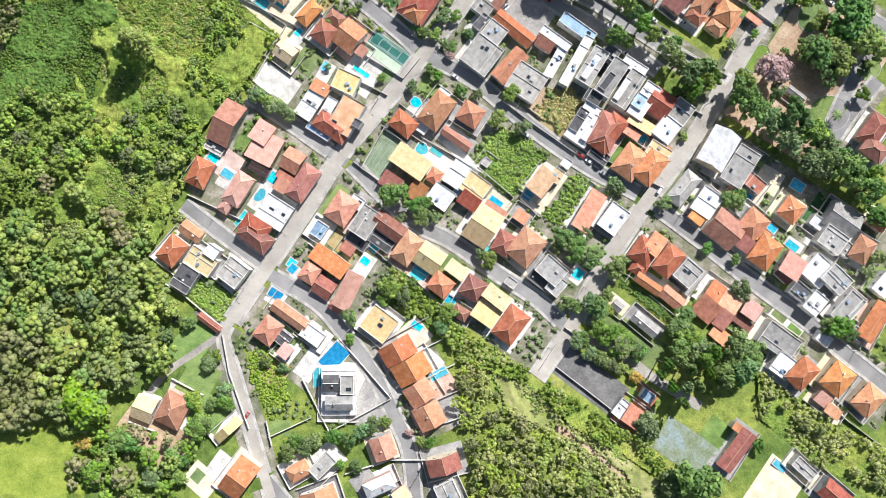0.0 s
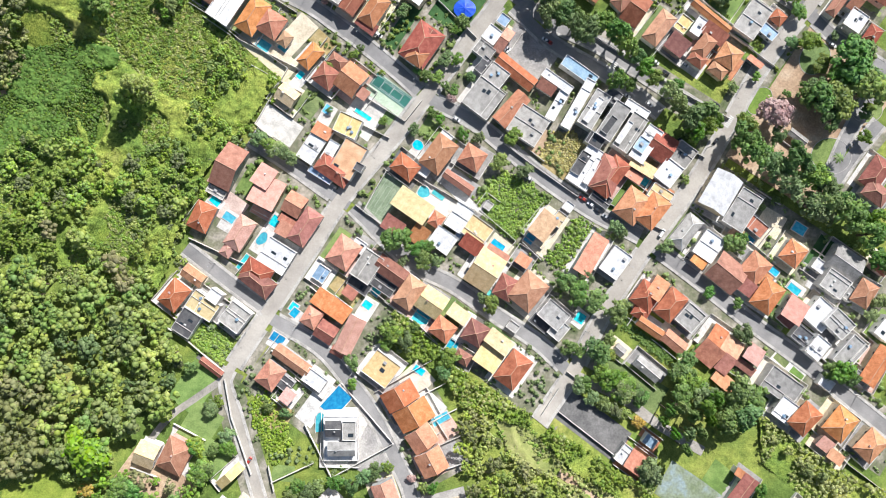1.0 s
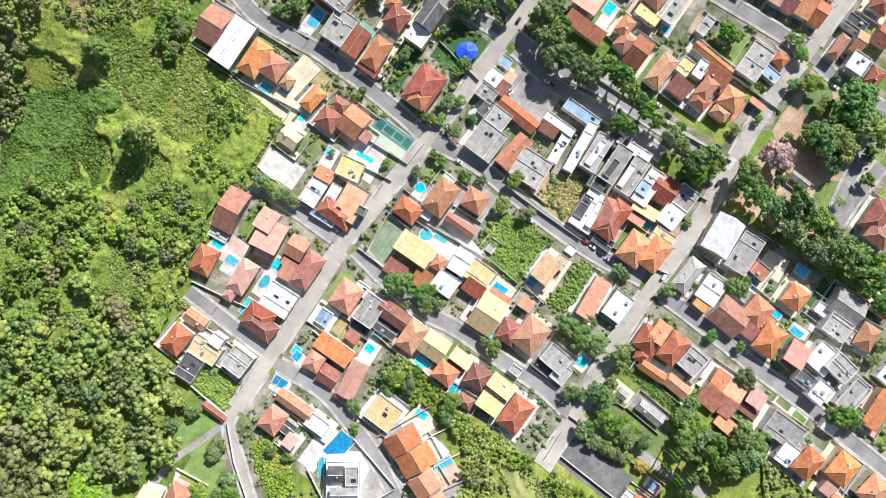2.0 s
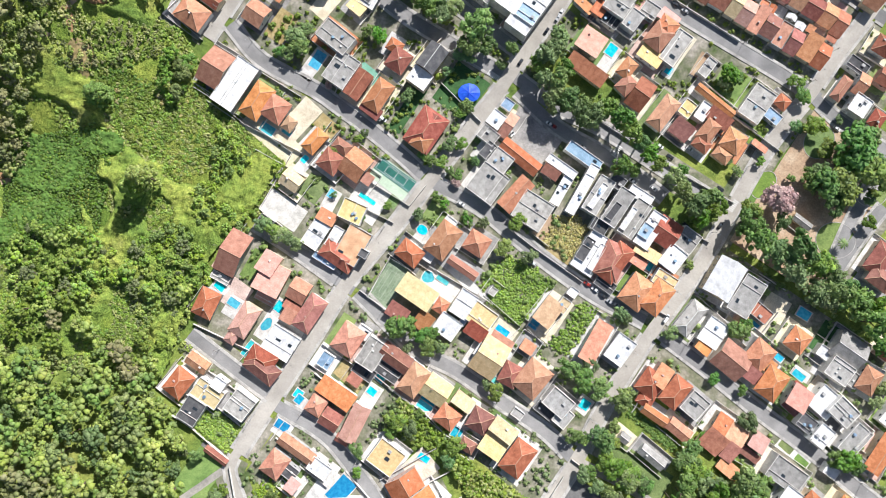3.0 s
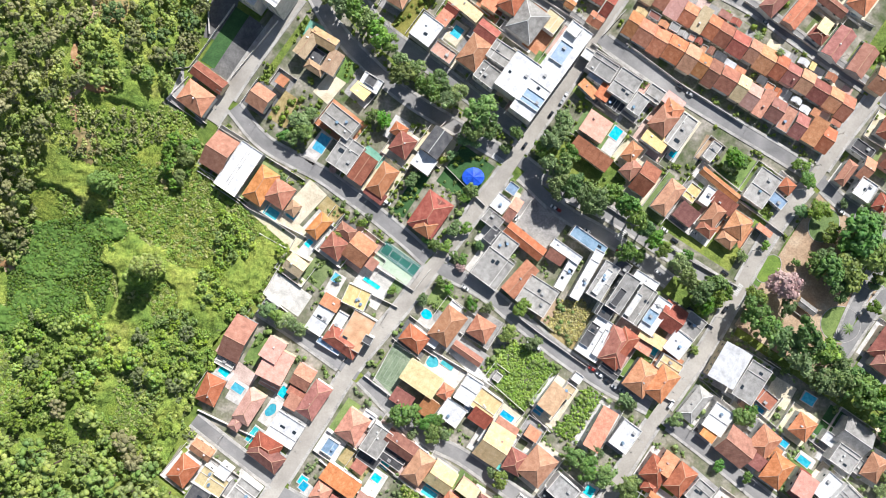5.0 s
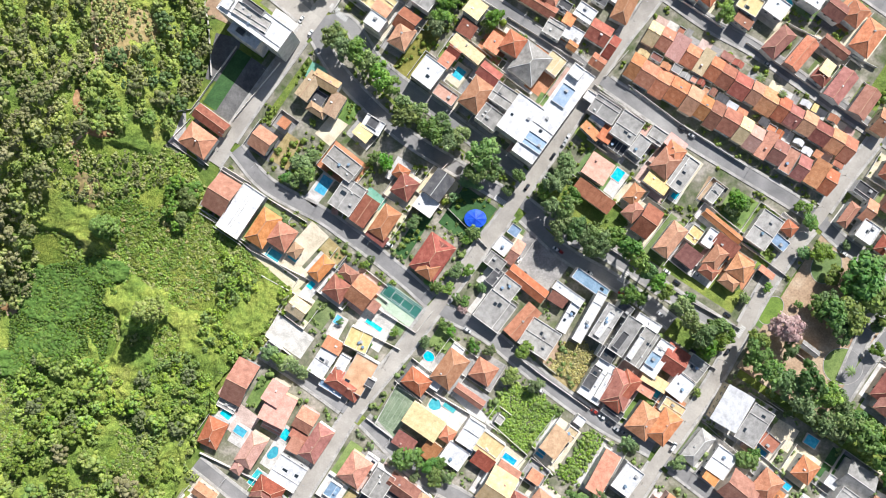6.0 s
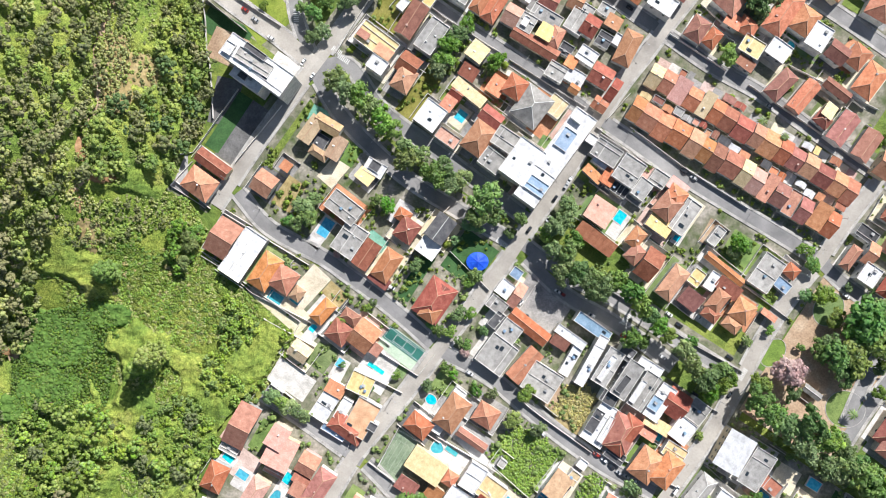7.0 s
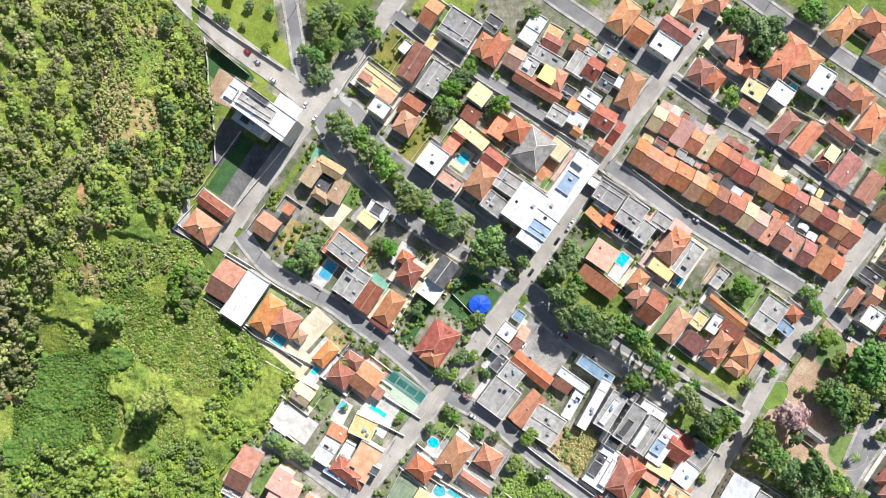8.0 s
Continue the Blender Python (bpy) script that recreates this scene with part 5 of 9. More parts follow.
house("gu", "O", -6.75, -82.46, 12.04, 13.86, -62.64, 5.77)
house("hip", "R", -96.86, 6.28, 18.52, 10.30, -38.54, 5.23)
house("gu", "R", -129.34, 203.60, 19.84, 8.04, -36.49, 5.28)
house("hip", "O", -136.18, 192.91, 16.95, 13.49, -36.03, 5.86)
house("gu", "O", -102.11, 193.00, 11.56, 12.54, -35.11, 5.32)
house("sn", "O", -90.75, 202.29, 5.83, 5.59, -35.60, 4.21)
house("sn", "Y", -48.81, 196.68, 9.61, 7.03, -39.39, 4.52)
house("gu", "O", -123.79, 164.05, 13.55, 20.16, -31.81, 5.67)
house("flat", "W", -113.38, 155.40, 13.66, 27.37, -34.25, 6.83)
house("hip", "O", -101.68, 146.47, 11.70, 19.77, -33.54, 5.72)
add_wing("hip", "O", -92.11, 142.25, 13.21, 13.45, -34.12, 5.70)
house("hip", "B", -85.15, 134.40, 6.44, 7.70, -36.41, 3.48)
house("flat", "G", -59.74, 179.93, 18.61, 11.28, -38.37, 8.03)
add_wing("flat", "G", -56.95, 162.91, 13.67, 17.46, -34.69, 6.83)
house("gv", "R", -48.13, 155.19, 9.37, 16.02, -34.68, 5.80)
house("hip", "O", -37.38, 149.32, 10.38, 17.40, -34.27, 5.82)
add_wing("ss", "R", -41.52, 141.78, 12.17, 6.21, -37.19, 4.57)
house("hip", "R", -26.68, 167.82, 11.30, 12.36, -34.94, 5.84)
house("gv", "D", -8.88, 168.69, 11.31, 14.88, -36.47, 8.12)
add_wing("flat", "W", -15.49, 158.40, 11.59, 9.37, -35.98, 6.83)
house("flat", "W", 34.01, 203.39, 15.86, 21.52, -35.95, 11.21)
house("flat", "W", 51.26, 205.53, 13.32, 56.54, -36.16, 11.23)
add_wing("flat", "C", 41.21, 190.37, 11.42, 7.83, -34.68, 11.84)
add_wing("flat", "C", 56.47, 214.86, 7.83, 11.42, -34.68, 11.87)
add_wing("flat", "W", 63.21, 226.74, 6.33, 6.63, -37.91, 13.11)
house("flat", "G", 25.48, 215.05, 13.26, 10.71, -34.14, 9.32)
house("flat", "G", 18.30, 204.24, 12.53, 10.16, -37.27, 9.04)
house("hip", "O", 11.63, 216.04, 13.67, 17.32, -36.24, 6.80)
house("flat", "P", -5.08, 216.80, 12.70, 6.82, -35.89, 5.70)
house("flat", "W", -13.98, 228.27, 12.99, 14.06, -36.74, 7.98)
house("sn", "O", -4.25, 235.21, 7.14, 8.98, -35.42, 5.74)
house("sn", "Y", 6.55, 240.70, 19.87, 6.55, -38.82, 5.77)
house("hip", "G", 39.74, 233.07, 16.52, 18.98, -37.03, 5.80)
house("flat", "Y", 52.62, 233.45, 10.08, 10.69, -37.63, 4.69)
house("hip", "O", 30.71, 243.28, 11.27, 11.84, -33.12, 6.97)
house("gu", "R", 18.17, 227.63, 12.52, 8.62, -37.77, 5.86)
house("flat", "W", -28.34, 288.14, 4.89, 6.85, -40.05, 4.19)
house("gv", "R", -23.81, 279.32, 10.38, 19.78, -32.67, 5.91)
house("flat", "G", -13.21, 270.35, 10.94, 18.23, -35.24, 7.06)
house("flat", "Y", -42.42, 268.17, 22.70, 11.92, -37.52, 5.65)
add_wing("sn", "O", -38.51, 262.18, 10.04, 6.05, -35.41, 6.37)
add_wing("sn", "O", -49.23, 271.50, 6.64, 4.31, -35.24, 6.41)
house("gu", "R", -25.41, 255.52, 11.63, 11.63, -34.76, 5.67)
house("hip", "O", -27.97, 247.65, 10.82, 13.34, -31.57, 6.26)
house("flat", "W", -41.86, 255.20, 10.18, 8.00, -35.24, 7.98)
house("sn", "Y", 10.94, 261.88, 10.21, 10.28, -36.96, 6.87)
add_wing("ss", "R", 6.30, 251.33, 9.62, 7.48, -33.11, 5.70)
house("flat", "G", 0.65, 297.63, 18.88, 14.59, -33.23, 6.90)
house("gu", "O", -14.42, 305.49, 8.56, 14.70, -34.75, 5.80)
house("hip", "O", 87.13, 302.94, 11.48, 17.15, -36.77, 6.80)
house("gu", "O", 95.72, 294.83, 9.96, 13.79, -33.95, 5.70)
house("gu", "R", 114.72, 295.79, 18.40, 8.20, -35.21, 6.85)
house("flat", "W", 108.70, 287.02, 14.54, 9.76, -33.77, 8.00)
house("hip", "O", 135.92, 310.53, 12.07, 10.05, -28.57, 5.77)
house("hip", "O", 123.18, 307.14, 9.70, 11.78, -30.41, 5.80)
house("hip", "O", 145.75, 290.28, 14.41, 16.93, -41.41, 6.95)
house("sn", "O", 146.73, 277.80, 9.56, 7.99, -33.42, 5.28)
house("hip", "O", 154.21, 275.07, 10.47, 9.65, -33.73, 5.30)
house("hip", "R", 127.50, 273.72, 10.38, 13.21, -33.35, 5.89)
house("hip", "R", 135.59, 269.00, 7.63, 10.73, -38.64, 5.34)
house("flat", "Y", 156.34, 264.31, 12.37, 9.81, -32.03, 5.93)
house("sn", "R", 153.27, 255.68, 10.26, 6.49, -36.53, 4.52)
house("flat", "W", 170.09, 262.24, 11.94, 10.11, -35.91, 6.80)
house("hip", "O", 172.29, 281.50, 12.11, 24.36, -35.27, 6.83)
house("hip", "O", 184.31, 277.54, 12.47, 15.00, -35.53, 6.28)
house("flat", "W", 190.82, 268.78, 10.91, 13.88, -33.01, 8.00)
house("gu", "R", 201.26, 260.86, 11.78, 10.65, -37.15, 6.34)
house("hip", "O", 212.14, 258.82, 10.66, 12.77, -39.06, 5.80)
house("hip", "O", 203.43, 297.50, 11.19, 18.84, -42.86, 6.95)
house("hip", "O", 220.60, 298.47, 13.95, 11.89, -34.90, 5.84)
house("hip", "O", 224.27, 285.45, 13.44, 15.46, -30.03, 6.99)
house("hip", "R", 171.50, 244.02, 9.31, 18.00, -44.83, 5.89)
house("gv", "O", 183.59, 237.83, 8.50, 18.91, -40.40, 5.91)
house("sn", "Y", 197.13, 230.21, 6.59, 8.58, -38.06, 5.37)
house("gu", "R", 201.69, 241.43, 16.18, 6.47, -37.76, 5.08)
house("gv", "R", 204.30, 220.83, 10.23, 18.15, -38.00, 5.67)
house("gv", "O", 216.97, 211.79, 10.05, 17.03, -35.38, 5.70)
house("hip", "R", 194.07, 225.48, 9.39, 6.98, -41.57, 4.59)
house("hip", "O", 218.37, 245.98, 12.31, 19.09, -37.16, 6.31)
house("gu", "O", 226.64, 201.12, 9.21, 14.12, -33.78, 5.77)
house("sn", "P", 75.28, 177.10, 14.00, 13.35, -34.13, 6.36)
add_wing("ss", "R", 73.08, 162.89, 23.16, 7.90, -36.25, 5.70)
house("hip", "O", 111.16, 179.93, 11.74, 13.93, -40.07, 6.38)
house("flat", "G", 120.58, 174.50, 9.05, 19.30, -35.81, 5.28)
house("sn", "Y", 107.07, 170.20, 13.74, 8.58, -36.52, 4.73)
house("hip", "O", 94.61, 163.53, 7.86, 10.67, -39.36, 5.32)
add_wing("hip", "O", 94.12, 154.69, 8.46, 10.39, -45.91, 5.13)
house("gu", "R", 101.42, 149.46, 10.22, 17.27, -35.60, 5.91)
house("hip", "O", 113.39, 139.62, 9.61, 18.94, -37.97, 6.50)
house("ss", "R", 122.95, 130.75, 11.49, 9.54, -38.12, 5.65)
house("flat", "Y", 126.79, 142.25, 7.03, 9.03, -37.27, 4.54)
house("flat", "W", 134.45, 140.42, 6.00, 10.14, -34.38, 6.26)
house("ss", "R", 142.78, 136.61, 13.92, 7.57, -37.16, 5.72)
house("hip", "O", 137.12, 129.80, 8.64, 13.03, -39.04, 5.74)
house("hip", "R", 133.57, 122.92, 9.59, 7.02, -36.91, 5.21)
house("hip", "O", 150.28, 124.55, 11.89, 11.73, -34.43, 5.80)
add_wing("hip", "O", 144.49, 117.24, 9.79, 6.74, -38.39, 5.13)
house("flat", "G", 137.68, 164.20, 5.58, 10.70, -37.78, 4.12)
house("gu", "O", 142.07, 146.74, 25.32, 4.70, -39.30, 3.58)
house("flat", "G", 163.64, 144.67, 12.79, 18.90, -35.11, 5.30)
house("hip", "R", 176.83, 145.36, 7.61, 7.25, -40.75, 5.32)
house("flat", "C", 172.19, 138.12, 9.32, 6.18, -40.20, 4.21)
house("sn", "O", 164.98, 122.13, 9.30, 3.68, -37.31, 3.67)
house("flat", "G", 78.91, 208.43, 15.23, 10.44, -33.40, 6.78)
house("flat", "G", 90.55, 198.63, 13.13, 14.79, -33.96, 7.93)
house("sn", "O", 72.00, 197.33, 11.64, 5.31, -43.83, 5.13)
add_wing("flat", "W", 76.49, 204.24, 8.58, 5.76, -37.61, 4.57)
house("sn", "O", 80.20, 195.52, 7.49, 8.90, -34.83, 4.59)
house("flat", "D", 85.72, 190.24, 11.65, 7.74, -35.18, 4.61)
house("flat", "G", 97.89, 189.27, 8.14, 10.90, -36.96, 5.77)
house("gu", "G", 186.22, 81.72, 11.08, 4.37, -37.42, 4.10)
house("gu", "G", 206.47, 15.01, 17.22, 15.17, -35.29, 5.82)
house("hip", "R", 225.26, 62.17, 11.24, 17.16, -35.96, 5.84)
house("hip", "R", 224.98, 51.75, 13.54, 10.00, -37.25, 5.86)
house("sn", "O", 75.41, 19.77, 9.09, 22.55, -32.12, 5.32)
house("flat", "W", 88.21, 15.66, 11.16, 14.86, -36.42, 5.91)
house("sn", "O", 119.70, 293.96, 7.15, 6.71, -30.17, 4.61)
house("flat", "Y", -13.91, 290.77, 5.42, 7.52, -35.78, 3.50)
house("hip", "R", -28.65, 175.74, 8.24, 7.00, -32.37, 4.67)
house("flat", "W", -43.54, 201.01, 11.32, 7.92, -31.21, 4.69)
add_wing("flat", "D", -43.50, 202.04, 5.82, 5.24, -33.07, 5.02)
house("gu", "R", 0.13, 240.36, 7.67, 8.22, -36.04, 5.28)
house("sn", "O", 21.16, 244.25, 9.07, 10.82, -34.18, 4.73)
house("flat", "W", 71.89, 215.51, 6.49, 5.41, -33.95, 4.76)
house("sn", "P", 116.92, 190.41, 11.34, 7.50, -37.50, 4.78)
house("hip", "O", 115.08, 184.85, 10.77, 11.67, -37.14, 5.93)
house("flat", "G", 107.19, 194.65, 9.24, 8.24, -34.78, 4.52)
house("flat", "W", -11.56, 64.12, 7.09, 5.34, -33.36, 3.64)
house("flat", "D", -97.43, 82.10, 8.19, 6.58, -35.58, 3.48)
house("sn", "R", -43.28, 104.89, 6.01, 6.22, -35.97, 4.07)
house("flat", "W", 64.73, 44.96, 5.28, 4.86, -36.09, 3.56)
house("gu", "O", 152.33, 31.51, 6.40, 5.73, -38.35, 3.58)
house("sn", "O", 132.07, 16.88, 8.36, 6.93, -39.94, 4.17)
house("flat", "W", -44.91, 24.44, 7.25, 6.53, -35.06, 4.19)
house("sn", "R", -49.19, 0.29, 7.38, 5.59, -37.23, 3.65)
house("flat", "G", -18.76, 6.45, 9.07, 7.32, -36.10, 3.90)
house("sn", "O", 40.70, 16.90, 7.63, 6.34, -35.00, 3.95)
house("flat", "W", 16.89, 14.25, 7.34, 7.04, -35.13, 3.86)
house("flat", "G", 34.93, -17.18, 6.25, 4.55, -36.53, 3.44)
house("sn", "O", 165.11, 6.89, 7.16, 7.52, -38.28, 4.02)
house("flat", "W", 194.12, 13.93, 6.99, 6.29, -36.66, 4.61)
house("flat", "G", 207.65, 0.58, 8.73, 7.54, -38.02, 4.64)
house("hip", "O", 226.26, 14.48, 8.75, 9.70, -39.05, 5.80)
house("sn", "R", 179.64, -4.08, 7.09, 5.40, -37.12, 4.69)
house("flat", "W", 193.77, -45.74, 7.59, 5.66, -37.24, 4.15)
house("flat", "G", 211.24, -43.20, 7.88, 5.70, -39.41, 4.17)
house("hip", "O", 207.95, 152.43, 6.22, 14.14, -36.37, 5.89)
house("gu", "O", 218.16, 154.36, 6.46, 12.52, -33.73, 6.47)
house("flat", "W", 217.23, 143.38, 10.01, 10.83, -34.70, 7.06)
house("flat", "D", 217.15, 164.79, 11.87, 7.25, -35.71, 5.08)
house("hip", "R", 226.89, 136.19, 7.87, 9.79, -34.91, 5.11)
house("gu", "R", 232.08, 157.71, 9.95, 9.46, -33.98, 5.70)
house("hip", "R", 230.38, 175.07, 9.95, 10.47, -32.11, 5.72)
house("hip", "R", -12.18, 130.87, 15.97, 21.95, -34.50, 5.65)
add_wing("hip", "O", -14.76, 124.58, 10.11, 9.55, -34.37, 7.01)
add_wing("gv", "R", -8.81, 134.26, 7.31, 9.32, -35.23, 6.33)
house("gu", "O", 37.64, 116.64, 24.48, 7.94, -38.90, 4.75)
house("gv", "O", 35.11, 96.71, 9.26, 20.29, -42.70, 5.20)
house("flat", "G", 44.01, 87.88, 17.59, 16.28, -32.87, 5.42)
house("flat", "W", 70.12, 99.06, 5.42, 28.96, -29.66, 6.78)
add_wing("flat", "C", 71.03, 116.69, 20.72, 6.29, -35.47, 6.10)
house("flat", "W", 59.49, 111.28, 18.17, 5.02, -35.37, 5.65)
add_wing("flat", "W", 59.74, 99.24, 5.45, 18.28, -29.65, 5.20)
add_wing("ss", "R", 53.74, 108.30, 9.93, 5.84, -33.08, 4.75)
house("flat", "G", 78.21, 95.88, 8.98, 20.53, -31.96, 8.36)
add_wing("flat", "W", 77.59, 95.41, 3.59, 14.80, -35.40, 8.93)
add_wing("flat", "D", 88.46, 102.92, 8.04, 7.32, -36.50, 7.01)
house("flat", "G", 88.00, 89.49, 9.09, 20.88, -33.57, 9.38)
# stands in for an inner void, its shade put into the dark roof
add_wing("flat", "D", 85.57, 87.32, 3.97, 10.05, -36.47, 10.06)
add_wing("flat", "W", 100.42, 95.73, 13.89, 5.91, -32.45, 7.46)
house("flat", "G", 96.86, 83.52, 9.08, 20.76, -33.58, 8.59)
add_wing("flat", "W", 93.39, 83.40, 3.16, 13.12, -34.11, 9.27)
add_wing("flat", "D", 78.75, 79.68, 8.97, 6.76, -31.95, 7.23)
house("flat", "W", 105.06, 77.55, 8.83, 20.18, -34.65, 7.68)
add_wing("flat", "C", 102.47, 77.04, 6.32, 7.76, -34.13, 8.36)
house("flat", "W", 74.89, 65.54, 13.11, 22.50, -34.31, 4.97)
add_wing("flat", "D", 71.25, 67.77, 5.54, 12.89, -32.27, 5.65)
add_wing("flat", "W", 77.10, 63.44, 3.41, 14.99, -31.21, 6.33)
add_wing("flat", "G", 80.35, 60.94, 4.88, 10.48, -33.02, 5.54)
house("gu", "R", 113.76, 76.41, 13.10, 14.64, -34.52, 5.65)
house("flat", "G", 125.18, 72.22, 10.90, 11.70, -36.82, 5.20)
house("flat", "W", 117.07, 62.61, 11.02, 12.50, -38.01, 5.88)
house("sn", "Y", 103.82, 65.59, 14.73, 6.46, -31.53, 5.20)
add_wing("sn", "O", 98.01, 61.67, 12.28, 5.39, -33.69, 4.75)
house("hip", "R", 85.13, 61.42, 13.62, 19.58, -25.64, 5.88)
house("gu", "O", -113.28, 65.97, 12.14, 23.72, -27.49, 5.40)
add_wing("flat", "G", -120.58, 52.84, 10.34, 4.45, -29.11, 3.20)
house("hip", "O", -126.67, 39.73, 11.29, 15.09, -26.03, 5.20)
house("sn", "P", -92.63, 52.55, 14.96, 16.37, -26.73, 6.40)
add_wing("sn", "P", -93.90, 60.64, 10.12, 11.70, -31.47, 7.00)
add_wing("flat", "P", -96.52, 41.76, 11.61, 4.69, -28.75, 3.40)
house("gu", "O", -78.54, 46.06, 10.36, 12.01, -30.54, 5.40)
add_wing("sn", "R", -82.31, 37.68, 9.72, 4.68, -30.78, 4.20)
house("hip", "R", -72.68, 34.33, 10.38, 19.90, -33.95, 5.40)
house("sn", "O", -84.03, 33.34, 7.17, 7.68, -29.23, 4.20)
house("hip", "P", -106.23, 31.07, 10.22, 17.87, -32.44, 6.40)
add_wing("hip", "P", -113.14, 22.40, 6.15, 7.77, -34.29, 5.20)
house("flat", "W", -87.57, 19.11, 16.16, 14.26, -32.29, 5.00)
house("hip", "R", -97.32, 10.67, 15.32, 11.02, -31.54, 5.20)
house("sn", "Y", -16.80, 45.48, 20.41, 11.83, -34.83, 6.60)
add_wing("ss", "R", -26.99, 35.02, 11.63, 8.38, -33.35, 5.60)
add_wing("ss", "O", -13.60, 30.21, 9.18, 10.23, -36.88, 5.40)
add_wing("hip", "O", -4.37, 38.12, 7.00, 8.02, -32.82, 5.00)
house("flat", "W", 7.43, 39.10, 10.11, 14.15, -33.06, 6.60)
add_wing("flat", "W", -1.13, 27.43, 12.55, 11.19, -35.22, 5.00)
add_wing("flat", "C", 7.35, 30.36, 3.42, 6.01, -30.76, 4.00)
house("flat", "Y", 16.75, 32.43, 13.71, 11.52, -36.21, 6.40)
add_wing("ss", "R", 13.59, 24.99, 11.45, 7.90, -35.47, 5.60)
add_wing("gu", "O", 25.45, 17.65, 12.92, 11.65, -33.78, 5.40)
house("sn", "O", -58.34, -6.15, 20.53, 9.40, -35.25, 5.40)
house("hip", "O", -68.46, -12.28, 9.08, 10.38, -32.62, 5.00)
add_wing("gu", "R", -61.18, -19.79, 10.51, 10.04, -33.07, 4.60)
house("gv", "P", -48.53, -21.12, 9.44, 20.00, -26.86, 6.00)
add_wing("gu", "R", -55.08, -29.87, 7.41, 4.62, -29.98, 4.60)
house("flat", "W", -52.37, -72.24, 17.26, 22.43, 0.32, 4.60)
add_wing("gu", "G", -51.72, -76.91, 13.77, 7.02, 0.29, 7.40)
add_wing("gu", "D", -55.83, -66.79, 7.91, 7.94, 0.13, 7.00)
add_wing("flat", "G", -47.78, -67.72, 6.76, 9.54, 0.21, 7.80)
house("flat", "A", -50.59, 69.79, 12.98, 19.27, -29.92, 7.00)
add_wing("flat", "Y", -50.91, 87.54, 12.78, 10.73, -24.80, 6.20)
add_wing("hip", "R", -58.24, 64.25, 19.63, 10.61, -34.89, 5.00)
add_wing("flat", "W", -70.20, 75.50, 9.68, 14.72, -33.49, 5.00)
add_wing("sn", "O", -64.30, 84.73, 10.32, 7.03, -29.50, 4.40)
add_wing("flat", "C", -65.65, 61.90, 13.83, 3.84, -32.44, 3.60)
add_wing("flat", "W", -60.29, 74.08, 5.87, 11.63, -30.34, 5.40)
add_wing("flat", "D", -44.79, 65.43, 4.75, 4.42, -29.64, 7.90)
house("gv", "B", -77.19, 221.51, 8.12, 15.54, -36.28, 6.00)
add_wing("gu", "B", -68.10, 223.58, 15.25, 7.77, -30.83, 6.20)
add_wing("gv", "B", -63.93, 211.55, 8.30, 13.03, -30.51, 5.80)
# fills the open courtyard; the dark roof colour stands for its shade
add_wing("flat", "D", -72.88, 215.69, 8.25, 7.42, -33.36, 3.40)
add_wing("hip", "B", -73.29, 208.85, 10.78, 5.39, -33.94, 5.20)
house("flat", "W", -102.2, 252.1, 38.4, 13.2, -35.84, 21.00)
add_wing("flat", "G", -103.3, 253.2, 20.3, 6.8, -32.60, 21.70)
# dark strip in place of a roof recess, shade given as colour
add_wing("flat", "D", -102.2, 258.4, 12.7, 3.3, -36.09, 22.40)
add_wing("flat", "W", -108.3, 245.9, 18.0, 6.7, -34.71, 16.00)
add_wing("flat", "D", -110.3, 247.4, 5.0, 3.4, -35.79, 16.80)
add_wing("flat", "W", -115.8, 260.3, 5.4, 6.2, -32.26, 22.60)
house("hip", "O", 12.43, 288.87, 7.39, 12.41, -32.01, 5.01)
house("hip", "O", 20.18, 286.06, 8.46, 17.43, -32.26, 5.40)
add_wing("flat", "W", 20.34, 286.94, 4.16, 6.88, -30.51, 4.60)
house("flat", "D", 18.07, 300.00, 8.64, 8.64, -33.94, 4.60)
house("flat", "W", 39.35, 297.04, 8.87, 16.61, -32.87, 5.60)
add_wing("flat", "G", 41.11, 287.04, 5.41, 6.99, -33.94, 4.20)
house("gu", "P", 29.54, 281.69, 8.99, 11.55, -30.23, 4.80)
house("flat", "G", 37.31, 277.70, 8.72, 9.64, -31.21, 5.20)
add_wing("flat", "W", 36.60, 278.26, 3.48, 5.48, -31.21, 6.00)
house("gu", "R", 41.68, 266.60, 28.12, 7.15, -31.74, 4.40)
house("sn", "Y", 47.34, 272.68, 8.72, 9.08, -31.21, 5.01)
house("hip", "O", 52.71, 270.12, 7.36, 10.98, -26.82, 4.80)
house("flat", "G", 47.84, 281.34, 17.47, 7.66, -31.21, 4.40)
house("gu", "R", 49.55, 289.56, 10.19, 9.00, -28.32, 4.20)
house("flat", "Y", 50.40, 294.60, 8.58, 9.22, -29.50, 4.60)
house("flat", "G", 65.28, 280.35, 10.63, 16.94, -32.60, 5.01)
add_wing("gu", "R", 70.96, 275.52, 8.86, 11.36, -32.87, 5.80)
house("flat", "D", 78.36, 268.81, 8.07, 8.02, -31.58, 4.20)
house("sn", "O", 83.37, 277.82, 8.73, 7.96, -31.21, 4.60)
house("hip", "O", 90.62, 263.96, 10.03, 19.25, -26.82, 5.40)
house("flat", "D", 58.27, 263.73, 7.41, 6.74, -32.01, 4.00)
house("flat", "W", 69.35, 260.16, 10.79, 8.55, -33.94, 4.80)
house("sn", "O", 60.74, 256.79, 6.33, 6.74, -31.68, 4.20)
house("flat", "G", 52.76, 251.80, 10.47, 8.88, -31.21, 4.80)
house("flat", "W", 63.01, 248.95, 10.48, 7.76, -31.21, 4.40)
house("gu", "R", 76.72, 249.50, 12.23, 11.71, -31.21, 4.60)
